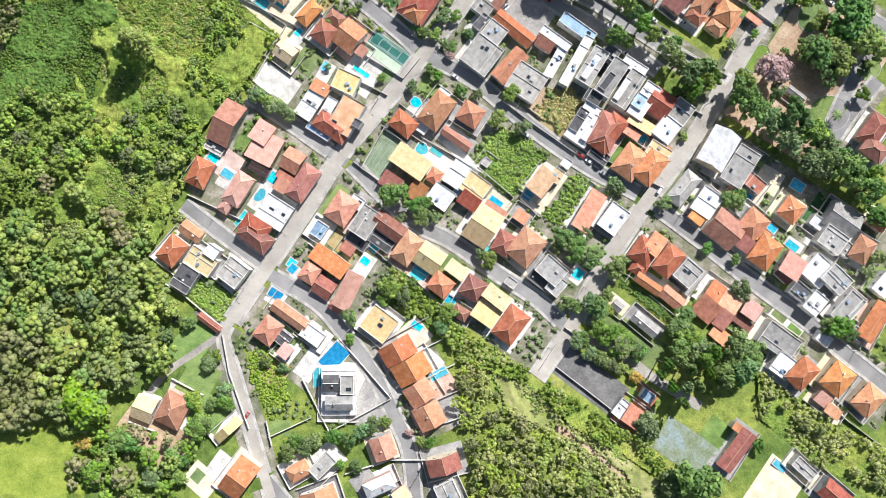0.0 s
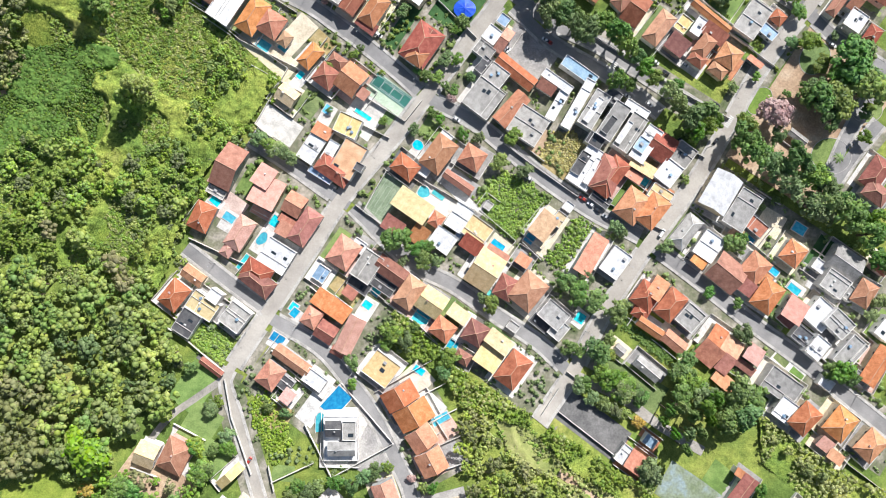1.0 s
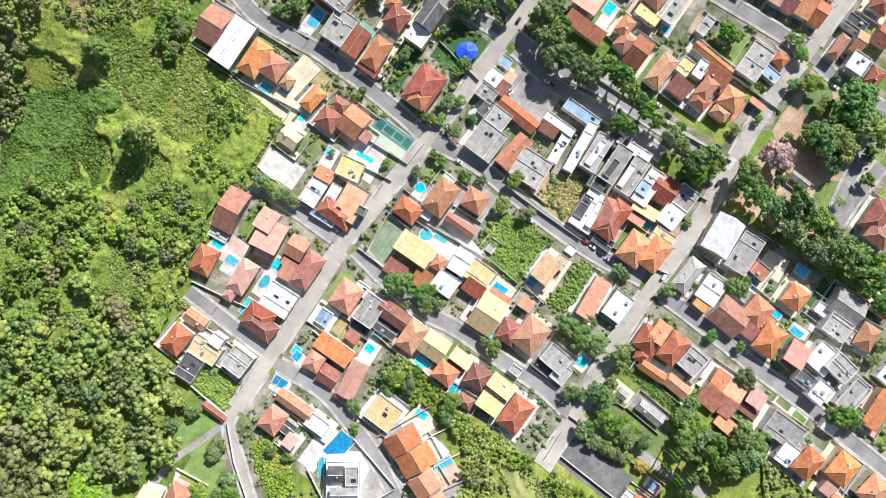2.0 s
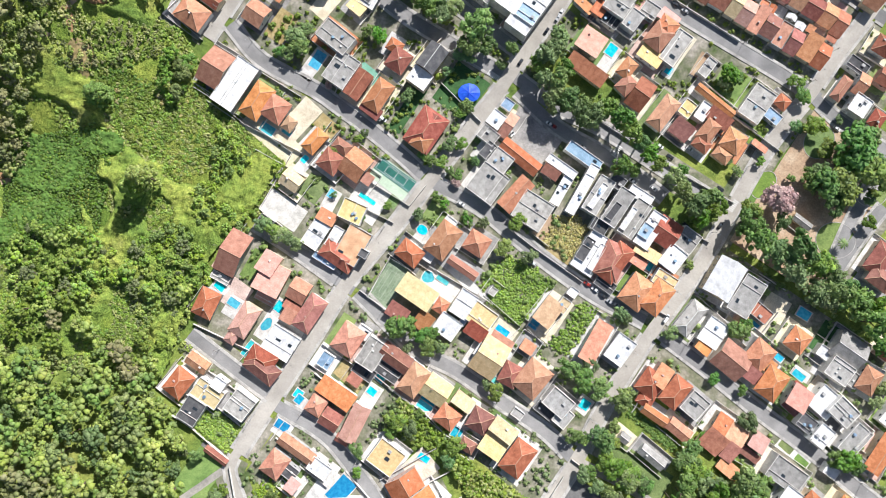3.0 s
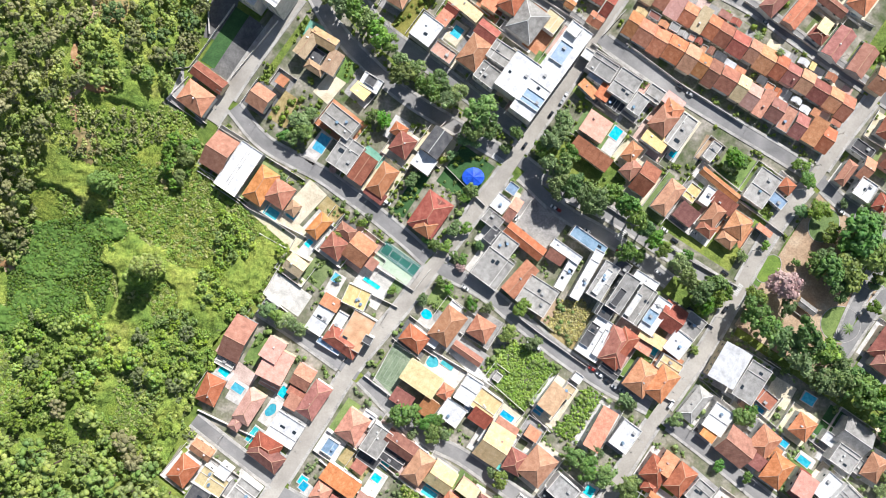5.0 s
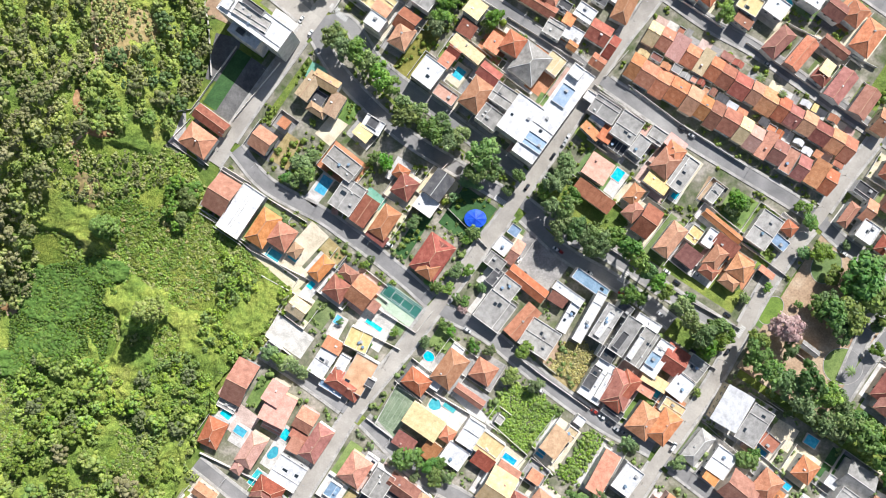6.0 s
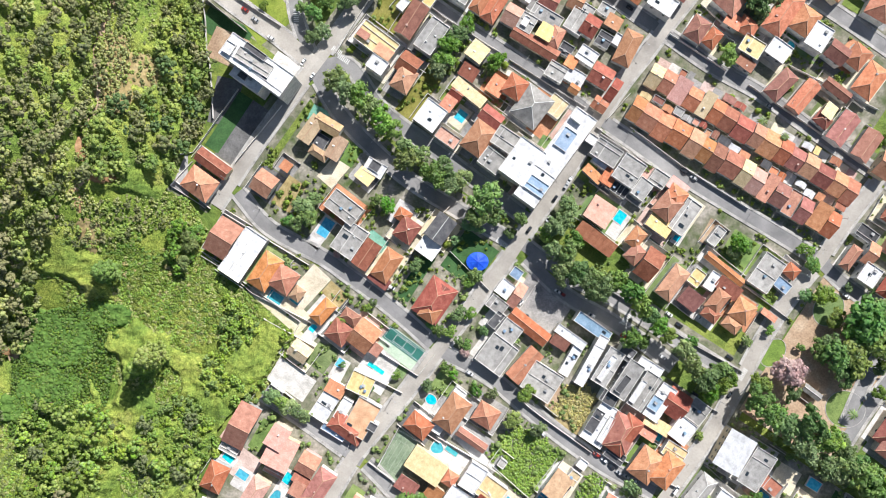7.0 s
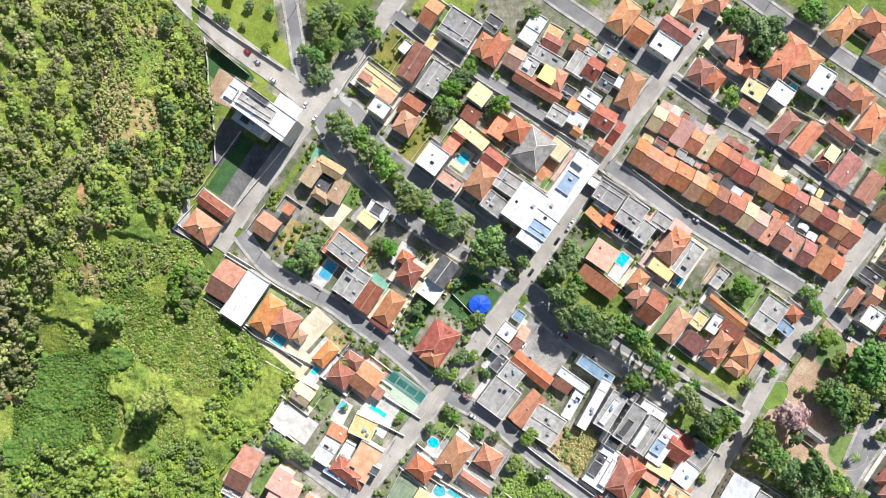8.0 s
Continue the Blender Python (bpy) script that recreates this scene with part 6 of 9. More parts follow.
house("gu", "O", 63.75, 289.07, 8.45, 8.99, -27.72, 4.20)
house("flat", "G", 79.86, 284.53, 8.75, 6.33, -31.21, 3.80)
house("flat", "W", 86.02, 268.78, 5.41, 6.50, -33.94, 3.60)


# ---- rows of attached houses ----

def terrace(u0, u1, v0, v1, rng):
    """Attached houses side by side along a street, their ridges parallel to it."""
    u = u0
    while u < u1 - 4:
        wide = min(rng.uniform(6.4, 10.0), u1 - u)
        n, f = rng.uniform(-0.9, 0.9), rng.uniform(-0.9, 0.9)
        mid, deep = (v0 + v1 + n + f) / 2, v1 - v0 + f - n
        x, y = TERRACE_AT.x + TERRACE_U.x * (u + wide / 2) + TERRACE_V.x * mid, TERRACE_AT.y + TERRACE_U.y * (u + wide / 2) + TERRACE_V.y * mid
        house(rng.choices(("gu", "flat", "ss"), (12, 1, 1))[0], rng.choices("OORRYP", (5, 4, 4, 3, 1, 1))[0], x, y, wide - 0.15, deep, -30.9, rng.uniform(3.4, 5.2), group="row houses")
        u += wide


def lean_tos(u0, u1, v0, v1, rng, odds):
    """Low outhouses, awnings and paved bits in the narrow yards between the rows."""
    u = u0
    while u < u1 - 4:
        wide = rng.uniform(3.5, 7.5)
        mid = rng.uniform(v0 + 1.6, v1 - 1.6)
        x, y = TERRACE_AT.x + TERRACE_U.x * (u + wide / 2) + TERRACE_V.x * mid, TERRACE_AT.y + TERRACE_U.y * (u + wide / 2) + TERRACE_V.y * mid
        if rng.random() < odds:
            house(rng.choice(("ss", "flat", "sn", "gv")), rng.choice("OORRGGWYD"), x, y, wide - 0.4, rng.uniform(3.0, 5.2), -30.9, rng.uniform(2.5, 3.6), group="outhouses")
        elif rng.random() < 0.8:
            patch("yard_paving", DECK[rng.choice("WYGGP")], x, y, wide, v1 - v0, -30.9, 0.1, "paved yard between the row houses", "paving")
        u += wide


TERRACE_AT, TERRACE_U, TERRACE_V = Vector((79.6, 226.0, 0)), Vector((0.858, -0.514, 0)), Vector((0.514, 0.858, 0))
row_dice = random.Random(21)
terrace(7.0, 134.0, 5.6, 19.6, row_dice)
lean_tos(8.0, 134.0, 19.8, 26.2, row_dice, 0.75)
terrace(6.5, 134.0, 26.6, 39.6, row_dice)
lean_tos(8.0, 134.0, 40.0, 45.2, row_dice, 0.3)

house("gu", "O", 62.14, 242.40, 5.94, 4.90, -34.08, 5.20, group="row houses")
house("gu", "R", 83.16, 241.91, 5.03, 13.00, -34.16, 4.41, group="row houses")
house("gu", "O", 76.08, 234.45, 8.39, 7.29, -34.15, 3.73, group="row houses")


# ---- yards of the houses ----
lot("W", -71.36, 124.73, 13.56, 19.38, -42.08, "b")
lot("D", -57.33, 122.35, 14.89, 11.21, -34.77, "b")
lot("W", -62.74, 114.11, 17.71, 15.53, -37.20, "abdc")
lot("P", -49.59, 112.13, 17.99, 21.19, -37.65, "c")
lot("Y", -83.36, 104.11, 17.81, 15.61, -36.50, "abd")
lot("P", 26.05, 135.94, 10.65, 9.01, -37.26, "")
lot("L", 31.90, 143.76, 8.22, 8.46, -35.90, "")
lot("Y", 31.95, 133.04, 10.15, 19.60, -33.88, "b")
lot("L", 22.08, 127.37, 13.58, 13.71, -37.83, "b")
lot("W", 21.22, 119.74, 13.53, 15.65, -40.25, "b")
lot("W", 19.71, 103.93, 19.82, 19.31, -36.98, "c")
lot("P", 86.95, 60.61, 16.21, 28.27, -37.20, "adc")
lot("L", 97.46, 47.30, 16.46, 20.42, -36.47, "ac")
lot("G", 106.99, 43.14, 14.32, 17.86, -37.81, "")
lot("O", 112.38, 51.68, 14.34, 12.61, -32.84, "ad")
lot("W", 143.26, 50.08, 18.62, 23.54, -30.41, "d")
lot("W", 154.94, 43.12, 17.23, 26.16, -32.68, "c")
lot("L", 126.86, 31.20, 12.65, 21.82, -39.02, "")
lot("W", 136.56, 24.19, 16.70, 19.50, -34.41, "ac")
lot("G", 161.96, 34.71, 17.26, 13.09, -39.93, "b")
lot("D", -20.45, 65.79, 18.32, 15.02, -37.99, "dc")
lot("G", -2.71, 72.66, 18.73, 24.32, -36.47, "abc")
lot("G", 14.89, 70.96, 17.48, 16.48, -32.51, "bd")
lot("G", 7.00, 58.01, 22.72, 10.45, -35.17, "a")
lot("G", 22.30, 45.75, 9.43, 11.05, -36.78, "adc")
lot("W", 51.26, 34.98, 14.43, 20.15, -39.03, "abd")
lot("L", -52.57, 20.84, 19.98, 19.78, -33.88, "d")
lot("P", -40.51, 13.49, 16.52, 20.31, -33.65, "b")
lot("G", -28.62, 10.99, 22.03, 11.81, -35.56, "")
lot("W", -64.38, 10.22, 12.98, 13.46, -33.40, "d")
lot("P", -19.39, -0.98, 16.13, 20.03, -35.35, "d")
lot("G", -7.15, -5.29, 19.59, 16.15, -34.81, "abd")
lot("L", 7.07, -11.35, 16.71, 11.49, -36.72, "")
lot("L", -1.17, -18.94, 16.48, 15.34, -37.58, "ad")
lot("W", 14.80, -20.75, 16.80, 16.74, -31.34, "bd")
lot("G", 8.60, -32.84, 13.39, 11.87, -31.00, "abd")
lot("L", 27.01, -25.60, 19.86, 12.09, -37.94, "b")
lot("W", 34.16, -38.97, 17.59, 23.71, -36.39, "")
lot("W", 21.19, 13.05, 20.62, 22.86, -33.43, "ab")
lot("Y", 42.72, 0.73, 19.21, 23.04, -39.49, "b")
lot("G", 23.87, 0.85, 10.46, 5.87, -37.08, "")
lot("W", -32.58, -38.11, 19.82, 19.56, -37.05, "dc")
lot("G", 55.09, -11.47, 20.39, 15.92, -40.67, "ac")
lot("W", 104.36, -1.60, 14.46, 18.34, -35.91, "d")
lot("G", 105.77, -18.16, 20.40, 11.78, -34.84, "a")
lot("Y", 117.69, -24.70, 17.90, 12.67, -39.83, "d")
lot("G", 125.34, -12.57, 17.41, 16.73, -41.00, "bd")
lot("G", 103.63, -38.32, 20.78, 11.67, -39.92, "adc")
lot("Y", 89.33, -29.20, 11.78, 9.45, -39.50, "bd")
lot("W", 139.15, -21.86, 14.28, 16.77, -35.63, "bdc")
lot("Y", 170.01, -46.48, 25.66, 17.10, -35.77, "abdc")
lot("W", 146.46, 11.55, 17.47, 19.12, -39.31, "c")
lot("W", 156.56, 1.97, 21.82, 11.52, -37.62, "")
lot("G", 159.30, 12.81, 17.73, 21.37, -41.15, "ac")
lot("Y", 179.83, 20.39, 16.20, 17.68, -36.94, "a")
lot("W", 165.98, -0.72, 17.40, 19.88, -35.31, "")
lot("L", 178.17, -8.56, 17.07, 18.27, -35.18, "")
lot("W", 200.55, 4.91, 18.82, 16.94, -35.70, "b")
lot("Y", 192.54, -10.78, 17.51, 18.56, -41.90, "bdc")
lot("W", 200.60, -15.70, 19.11, 14.69, -44.81, "dc")
lot("W", 206.40, -29.95, 13.89, 22.21, -41.97, "abdc")
lot("W", 190.47, -26.48, 8.92, 14.35, -40.48, "c")
lot("L", 184.43, -21.48, 17.70, 10.82, -39.39, "bc")
lot("W", 215.75, -0.13, 16.94, 18.50, -32.01, "ac")
lot("P", 219.75, -36.85, 13.94, 26.81, -33.18, "bdc")
lot("L", 226.52, -18.48, 13.98, 17.15, -40.21, "ad")
lot("G", 180.71, -62.90, 16.27, 21.32, -42.88, "ad")
lot("Y", 197.97, -65.84, 18.88, 19.48, -39.23, "bc")
lot("G", 211.00, -76.04, 17.26, 17.35, -44.00, "bd")
lot("Y", 190.55, -75.16, 11.55, 11.92, -38.15, "bd")
lot("Y", 194.72, -81.68, 15.21, 10.44, -36.91, "b")
lot("W", 171.67, -59.57, 15.85, 16.49, -36.50, "abc")
lot("G", 145.23, -100.06, 13.37, 27.93, -36.84, "b")
lot("G", 191.45, -120.98, 20.46, 15.43, -41.19, "ac")
lot("Y", 178.82, -109.32, 18.32, 10.78, -42.94, "abdc")
lot("O", 94.93, -83.21, 17.07, 15.46, -35.16, "bdc")
lot("O", 102.44, -74.49, 11.08, 9.98, -36.53, "dc")
lot("W", -88.36, -41.30, 16.24, 17.70, -36.37, "c")
lot("W", -77.98, -34.05, 27.30, 12.11, -35.76, "a")
lot("W", -66.49, -43.97, 17.73, 11.31, -35.77, "abd")
lot("W", -80.13, -51.64, 11.59, 12.79, -38.14, "ad")
lot("L", -81.16, -45.88, 12.62, 11.88, -37.60, "c")
lot("W", -109.63, -12.34, 15.36, 15.89, -37.30, "d")
lot("L", -132.68, -14.76, 15.19, 17.06, -32.70, "d")
lot("G", -124.54, -5.95, 20.86, 16.12, -34.20, "adc")
lot("W", -139.59, -0.83, 16.00, 19.70, -38.46, "ad")
lot("Y", -131.86, 8.55, 14.26, 10.13, -35.30, "")
lot("D", -120.52, -36.69, 16.93, 4.19, -37.07, "")
lot("W", -134.69, -80.16, 18.51, 22.77, -26.53, "c")
lot("W", -148.04, -81.45, 13.75, 16.01, -21.73, "d")
lot("W", -108.91, -89.88, 7.65, 17.68, -48.18, "ad")
lot("Y", -101.95, -112.30, 14.90, 22.38, -36.65, "ad")
lot("W", -59.18, -106.74, 13.42, 19.02, -46.18, "b")
lot("W", -72.10, -109.26, 13.19, 16.56, -59.13, "bdc")
lot("Y", -30.70, -99.05, 13.76, 14.75, -69.14, "b")
lot("W", -31.69, -115.89, 11.57, 20.65, -65.61, "c")
lot("D", -59.92, -122.60, 15.37, 21.13, -69.23, "ac")
lot("G", 0.73, -104.80, 15.22, 21.36, -73.90, "bd")
lot("G", 2.13, -118.95, 15.34, 16.37, -64.91, "c")
lot("G", -21.93, -120.11, 9.67, 10.94, -55.72, "a")
lot("W", -53.07, -73.06, 19.74, 27.68, -0.59, "ad")
lot("G", -22.71, -51.10, 16.76, 22.74, -60.49, "")
lot("D", -15.59, -60.81, 16.34, 23.20, -60.03, "abc")
lot("L", -11.13, -71.52, 16.05, 19.13, -55.99, "ac")
lot("P", -6.64, -82.01, 17.93, 18.64, -62.64, "a")
lot("L", -97.84, 7.06, 21.23, 10.50, -38.54, "a")
lot("W", -130.17, 204.22, 22.12, 8.24, -36.49, "a")
lot("G", -138.02, 192.63, 19.80, 16.30, -36.03, "ad")
lot("D", -101.97, 193.28, 16.65, 16.36, -35.11, "a")
lot("G", -91.03, 202.66, 11.08, 9.92, -35.60, "ac")
lot("G", -49.28, 197.02, 14.56, 11.87, -39.39, "b")
lot("G", -123.49, 164.13, 17.18, 25.68, -31.81, "adc")
lot("L", -113.80, 154.59, 18.42, 29.39, -34.25, "d")
lot("L", -101.39, 146.48, 16.58, 24.49, -33.54, "ab")
lot("Y", -85.19, 133.84, 10.75, 12.43, -36.41, "")
lot("O", -60.01, 179.67, 23.58, 16.84, -38.37, "abd")
lot("Y", -47.99, 155.34, 13.56, 20.71, -34.68, "")
lot("Y", -36.98, 149.65, 14.92, 22.22, -34.27, "abdc")
lot("Y", -26.54, 167.28, 17.00, 17.53, -34.94, "ad")
lot("Y", -9.27, 167.91, 17.52, 16.82, -36.47, "ad")
lot("Y", 34.00, 203.73, 21.52, 25.84, -35.95, "abc")
lot("P", 50.37, 206.18, 15.72, 56.74, -36.16, "a")
lot("Y", 25.47, 215.11, 19.09, 14.87, -34.14, "bd")
lot("G", 18.28, 204.12, 16.96, 14.66, -37.27, "a")
lot("G", 11.31, 216.52, 19.31, 23.46, -36.24, "")
lot("Y", -4.12, 217.58, 17.69, 9.41, -35.89, "abc")
lot("W", -13.42, 229.31, 17.83, 16.60, -36.74, "ac")
lot("W", -4.21, 234.92, 11.43, 13.49, -35.42, "c")
lot("G", 6.71, 240.93, 24.68, 10.89, -38.82, "c")
lot("W", 39.37, 232.88, 20.57, 22.94, -37.03, "ad")
lot("L", 51.93, 232.55, 10.28, 13.17, -37.63, "")
lot("Y", 30.47, 242.92, 16.86, 15.90, -33.12, "d")
lot("Y", 18.13, 227.45, 16.40, 13.52, -37.77, "bdc")
lot("Y", -28.68, 288.29, 9.95, 10.25, -40.05, "a")
lot("Y", -24.67, 278.07, 15.88, 23.01, -32.67, "ad")
lot("D", -13.83, 269.51, 16.80, 21.93, -35.24, "a")
lot("W", -42.32, 268.56, 27.79, 17.18, -37.52, "abdc")
lot("G", -25.66, 255.70, 16.25, 15.44, -34.76, "b")
lot("G", -28.18, 247.79, 15.45, 19.72, -31.57, "ac")
lot("Y", -41.95, 255.71, 15.33, 11.93, -35.24, "")
lot("D", 11.26, 259.96, 13.24, 13.17, -36.96, "bd")
lot("W", 0.63, 298.25, 23.92, 17.22, -33.23, "c")
lot("L", -12.78, 305.78, 11.13, 17.24, -34.75, "c")
lot("G", 87.99, 304.08, 11.68, 20.21, -36.77, "c")
lot("O", 96.36, 295.77, 10.16, 16.27, -33.95, "c")
lot("G", 113.69, 296.52, 21.12, 8.40, -35.21, "")
lot("D", 108.08, 287.44, 16.24, 9.96, -33.77, "")
lot("Y", 136.08, 310.45, 18.47, 10.25, -28.57, "b")
lot("Y", 122.34, 308.83, 13.05, 14.04, -30.41, "a")
lot("Y", 145.34, 290.34, 19.89, 22.11, -41.41, "bdc")
lot("P", 146.29, 277.90, 14.69, 13.65, -33.42, "abdc")
lot("Y", 153.89, 275.19, 14.78, 14.70, -33.73, "d")
lot("W", 128.40, 275.09, 10.58, 16.69, -33.35, "")
lot("Y", 136.33, 269.68, 12.23, 12.91, -38.64, "c")
lot("W", 156.10, 263.66, 16.84, 15.23, -32.03, "ad")
lot("W", 152.76, 257.62, 13.58, 9.20, -36.53, "a")
lot("Y", 169.83, 262.19, 17.37, 15.44, -35.91, "a")
lot("W", 172.18, 280.52, 16.76, 27.68, -35.27, "b")
lot("L", 183.94, 277.37, 18.84, 18.90, -35.53, "ad")
lot("L", 190.56, 268.77, 15.67, 19.86, -33.01, "")
lot("D", 201.55, 260.18, 16.87, 15.79, -37.15, "c")
lot("O", 212.61, 258.94, 15.73, 17.38, -39.06, "b")
lot("G", 204.44, 298.59, 11.39, 22.02, -42.86, "c")
lot("D", 220.79, 298.84, 17.77, 17.42, -34.90, "abd")
lot("G", 225.29, 286.76, 19.47, 18.94, -30.03, "")
lot("Y", 172.11, 244.64, 9.51, 19.93, -44.83, "c")
lot("G", 184.50, 238.90, 8.70, 21.92, -40.40, "c")
lot("L", 197.35, 230.78, 12.05, 11.36, -38.06, "bc")
lot("Y", 201.31, 241.34, 22.48, 11.83, -37.76, "ab")
lot("L", 205.07, 221.82, 10.43, 20.86, -38.00, "c")
lot("L", 217.60, 212.67, 10.25, 19.38, -35.38, "c")
lot("Y", 195.13, 226.68, 9.59, 10.37, -41.57, "")
lot("Y", 218.44, 246.28, 17.59, 23.46, -37.16, "d")
lot("L", 226.64, 201.12, 9.41, 14.32, -33.78, "")
lot("L", 75.61, 177.34, 18.68, 18.81, -34.13, "d")
lot("P", 111.51, 180.00, 16.07, 19.29, -40.07, "ac")
lot("Y", 120.52, 174.64, 14.42, 24.22, -35.81, "")
lot("P", 106.60, 170.37, 19.56, 14.55, -36.52, "bc")
lot("Y", 93.94, 163.27, 12.86, 16.19, -39.36, "abc")
lot("Y", 101.79, 149.32, 15.13, 23.05, -35.60, "c")
lot("L", 113.15, 139.90, 13.99, 25.43, -37.97, "ab")
lot("G", 123.48, 130.55, 16.53, 14.44, -38.12, "bd")
lot("G", 127.18, 142.12, 12.34, 13.68, -37.27, "a")
lot("L", 133.64, 140.30, 11.13, 15.35, -34.38, "b")
lot("D", 142.50, 136.97, 19.73, 11.43, -37.16, "d")
lot("P", 137.50, 130.17, 12.46, 18.65, -39.04, "bdc")
lot("W", 133.19, 122.62, 13.78, 12.61, -36.91, "")
lot("O", 150.51, 124.31, 17.74, 16.44, -34.43, "ab")
lot("D", 137.52, 163.91, 10.45, 15.10, -37.78, "ac")
lot("W", 141.96, 146.76, 29.44, 9.40, -39.30, "ac")
lot("L", 164.28, 144.80, 18.58, 23.46, -35.11, "adc")
lot("W", 175.91, 146.34, 10.48, 12.15, -40.75, "dc")
lot("L", 171.39, 138.79, 11.62, 6.38, -40.20, "a")
lot("D", 164.12, 122.78, 11.65, 3.88, -37.31, "a")
lot("G", 80.92, 208.74, 18.44, 13.37, -33.40, "c")
lot("G", 90.37, 198.47, 18.61, 20.89, -33.96, "c")
lot("L", 73.02, 196.69, 14.21, 11.57, -43.83, "b")
lot("G", 79.95, 195.68, 12.90, 13.92, -34.83, "adc")
lot("G", 85.41, 190.04, 17.65, 12.40, -35.18, "a")
lot("G", 98.17, 189.36, 12.74, 16.70, -36.96, "d")
lot("P", 186.20, 81.30, 16.37, 10.24, -37.42, "ad")
lot("G", 206.81, 14.91, 22.02, 19.65, -35.29, "ac")
lot("W", 225.99, 61.86, 15.98, 22.27, -35.96, "bc")
lot("G", 225.13, 51.32, 18.72, 14.93, -37.25, "b")
lot("W", 75.34, 19.75, 14.58, 29.17, -32.12, "bc")
lot("W", 86.80, 15.61, 13.55, 16.81, -36.42, "d")
lot("O", 52.29, 246.18, 10.98, 16.45, -37.13, "")
lot("P", 118.54, 294.64, 10.02, 6.91, -30.17, "")
lot("Y", -13.50, 291.35, 5.62, 12.71, -35.78, "c")
lot("W", -28.61, 175.92, 13.15, 13.27, -32.37, "bd")
lot("L", -44.25, 199.83, 11.52, 10.88, -31.21, "d")
lot("L", -0.48, 240.13, 12.36, 13.90, -36.04, "adc")
lot("O", 21.51, 244.17, 15.16, 16.89, -34.18, "bc")
lot("P", 72.83, 214.88, 8.96, 5.61, -33.95, "b")
lot("L", 116.17, 189.42, 11.54, 10.18, -37.50, "")
lot("L", 114.96, 184.48, 15.07, 15.61, -37.14, "")
lot("P", 105.88, 194.05, 14.37, 10.92, -34.78, "")
lot("G", -11.68, 63.31, 11.66, 10.53, -33.36, "dc")
lot("Y", -96.73, 83.09, 8.39, 9.20, -35.58, "")
lot("O", -43.19, 105.05, 10.13, 11.00, -35.97, "abc")
lot("G", 63.86, 43.76, 5.48, 8.03, -36.09, "")
lot("Y", 152.59, 31.88, 10.74, 11.58, -38.35, "ac")
lot("D", 132.06, 18.35, 10.47, 9.38, -39.94, "ac")
lot("G", -44.65, 24.60, 12.99, 12.20, -35.06, "bd")
lot("L", -49.11, 0.32, 11.54, 12.13, -37.23, "ad")
lot("L", -19.82, 6.03, 14.49, 9.44, -36.10, "")
lot("G", 40.84, 17.45, 12.02, 11.88, -35.00, "abdc")
lot("W", 16.86, 14.28, 11.43, 12.35, -35.13, "c")
lot("L", 35.80, -16.00, 6.45, 7.67, -36.53, "")
lot("D", 165.08, 6.63, 11.55, 12.50, -38.28, "")
lot("G", 193.96, 14.08, 11.64, 12.96, -36.66, "bdc")
lot("G", 207.91, 0.19, 13.79, 11.51, -38.02, "")
lot("Y", 226.02, 14.40, 12.67, 13.85, -39.05, "b")
lot("Y", 179.52, -4.29, 11.77, 11.34, -37.12, "d")
lot("G", 192.84, -46.96, 7.79, 8.93, -37.24, "")
lot("Y", 211.09, -42.50, 13.52, 10.73, -39.41, "bc")
lot("W", 209.85, 152.65, 9.22, 16.93, -36.37, "")
lot("W", 217.80, 154.38, 10.67, 17.35, -33.73, "d")
lot("W", 218.97, 143.49, 12.93, 13.18, -34.70, "b")
lot("L", 217.71, 162.98, 15.10, 11.12, -35.71, "")
lot("Y", 227.15, 137.52, 12.16, 12.46, -34.91, "c")
lot("L", 232.08, 157.68, 14.21, 15.69, -33.98, "")
lot("Y", 230.65, 175.51, 16.13, 15.66, -32.11, "ad")


# ---- boundary walls ----
boundary_wall([(-136.9, 154.9), (-114.2, 140.6), (-83.8, 119.4)])
boundary_wall([(-83.8, 119.4), (-100.9, 89.3), (-86.4, 78.2)])
boundary_wall([(-53.6, 93.7), (-29.5, 81.7)])
boundary_wall([(-75.4, 119.3), (-62.8, 136.0)])
boundary_wall([(-12.2, 102.0), (-21.2, 90.6), (-47.6, 107.2)])
boundary_wall([(-42.8, 43.1), (-31.0, 64.4), (-19.9, 56.1)])
boundary_wall([(-31.0, 64.4), (-42.8, 42.6), (-32.3, 34.9)])
boundary_wall([(45.2, 74.9), (52.6, 69.0)])
boundary_wall([(18.1, 43.6), (37.2, 26.9), (28.2, 16.8)])
boundary_wall([(31.8, 78.5), (45.2, 68.1), (70.2, 50.3)])
boundary_wall([(55.3, 47.4), (40.2, 26.9), (50.3, 16.8)])
boundary_wall([(-47.3, 46.1), (-23.4, 28.5)])
boundary_wall([(124.6, 78.4), (137.8, 70.9)])
boundary_wall([(-137.6, 37.5), (-107.4, 81.8)])
boundary_wall([(-134.4, 28.7), (-102.9, 14.2)])
boundary_wall([(-71.7, 113.3), (-56.8, 132.9)])
boundary_wall([(-11.6, 59.3), (21.0, 40.1)])
boundary_wall([(130.9, 42.8), (148.1, 26.7)])
boundary_wall([(70.3, 54.7), (82.1, 48.8), (114.3, 32.6)])
boundary_wall([(164.1, 54.5), (177.1, 45.7)])
boundary_wall([(-71.3, -66.2), (-57.1, -91.9), (-26.2, -75.4), (-53.1, -45.9)])
boundary_wall([(-141.2, -17.2), (-132.1, -25.3), (-113.5, -40.2)])
boundary_wall([(-87.4, -94.4), (-66.4, -84.9)])
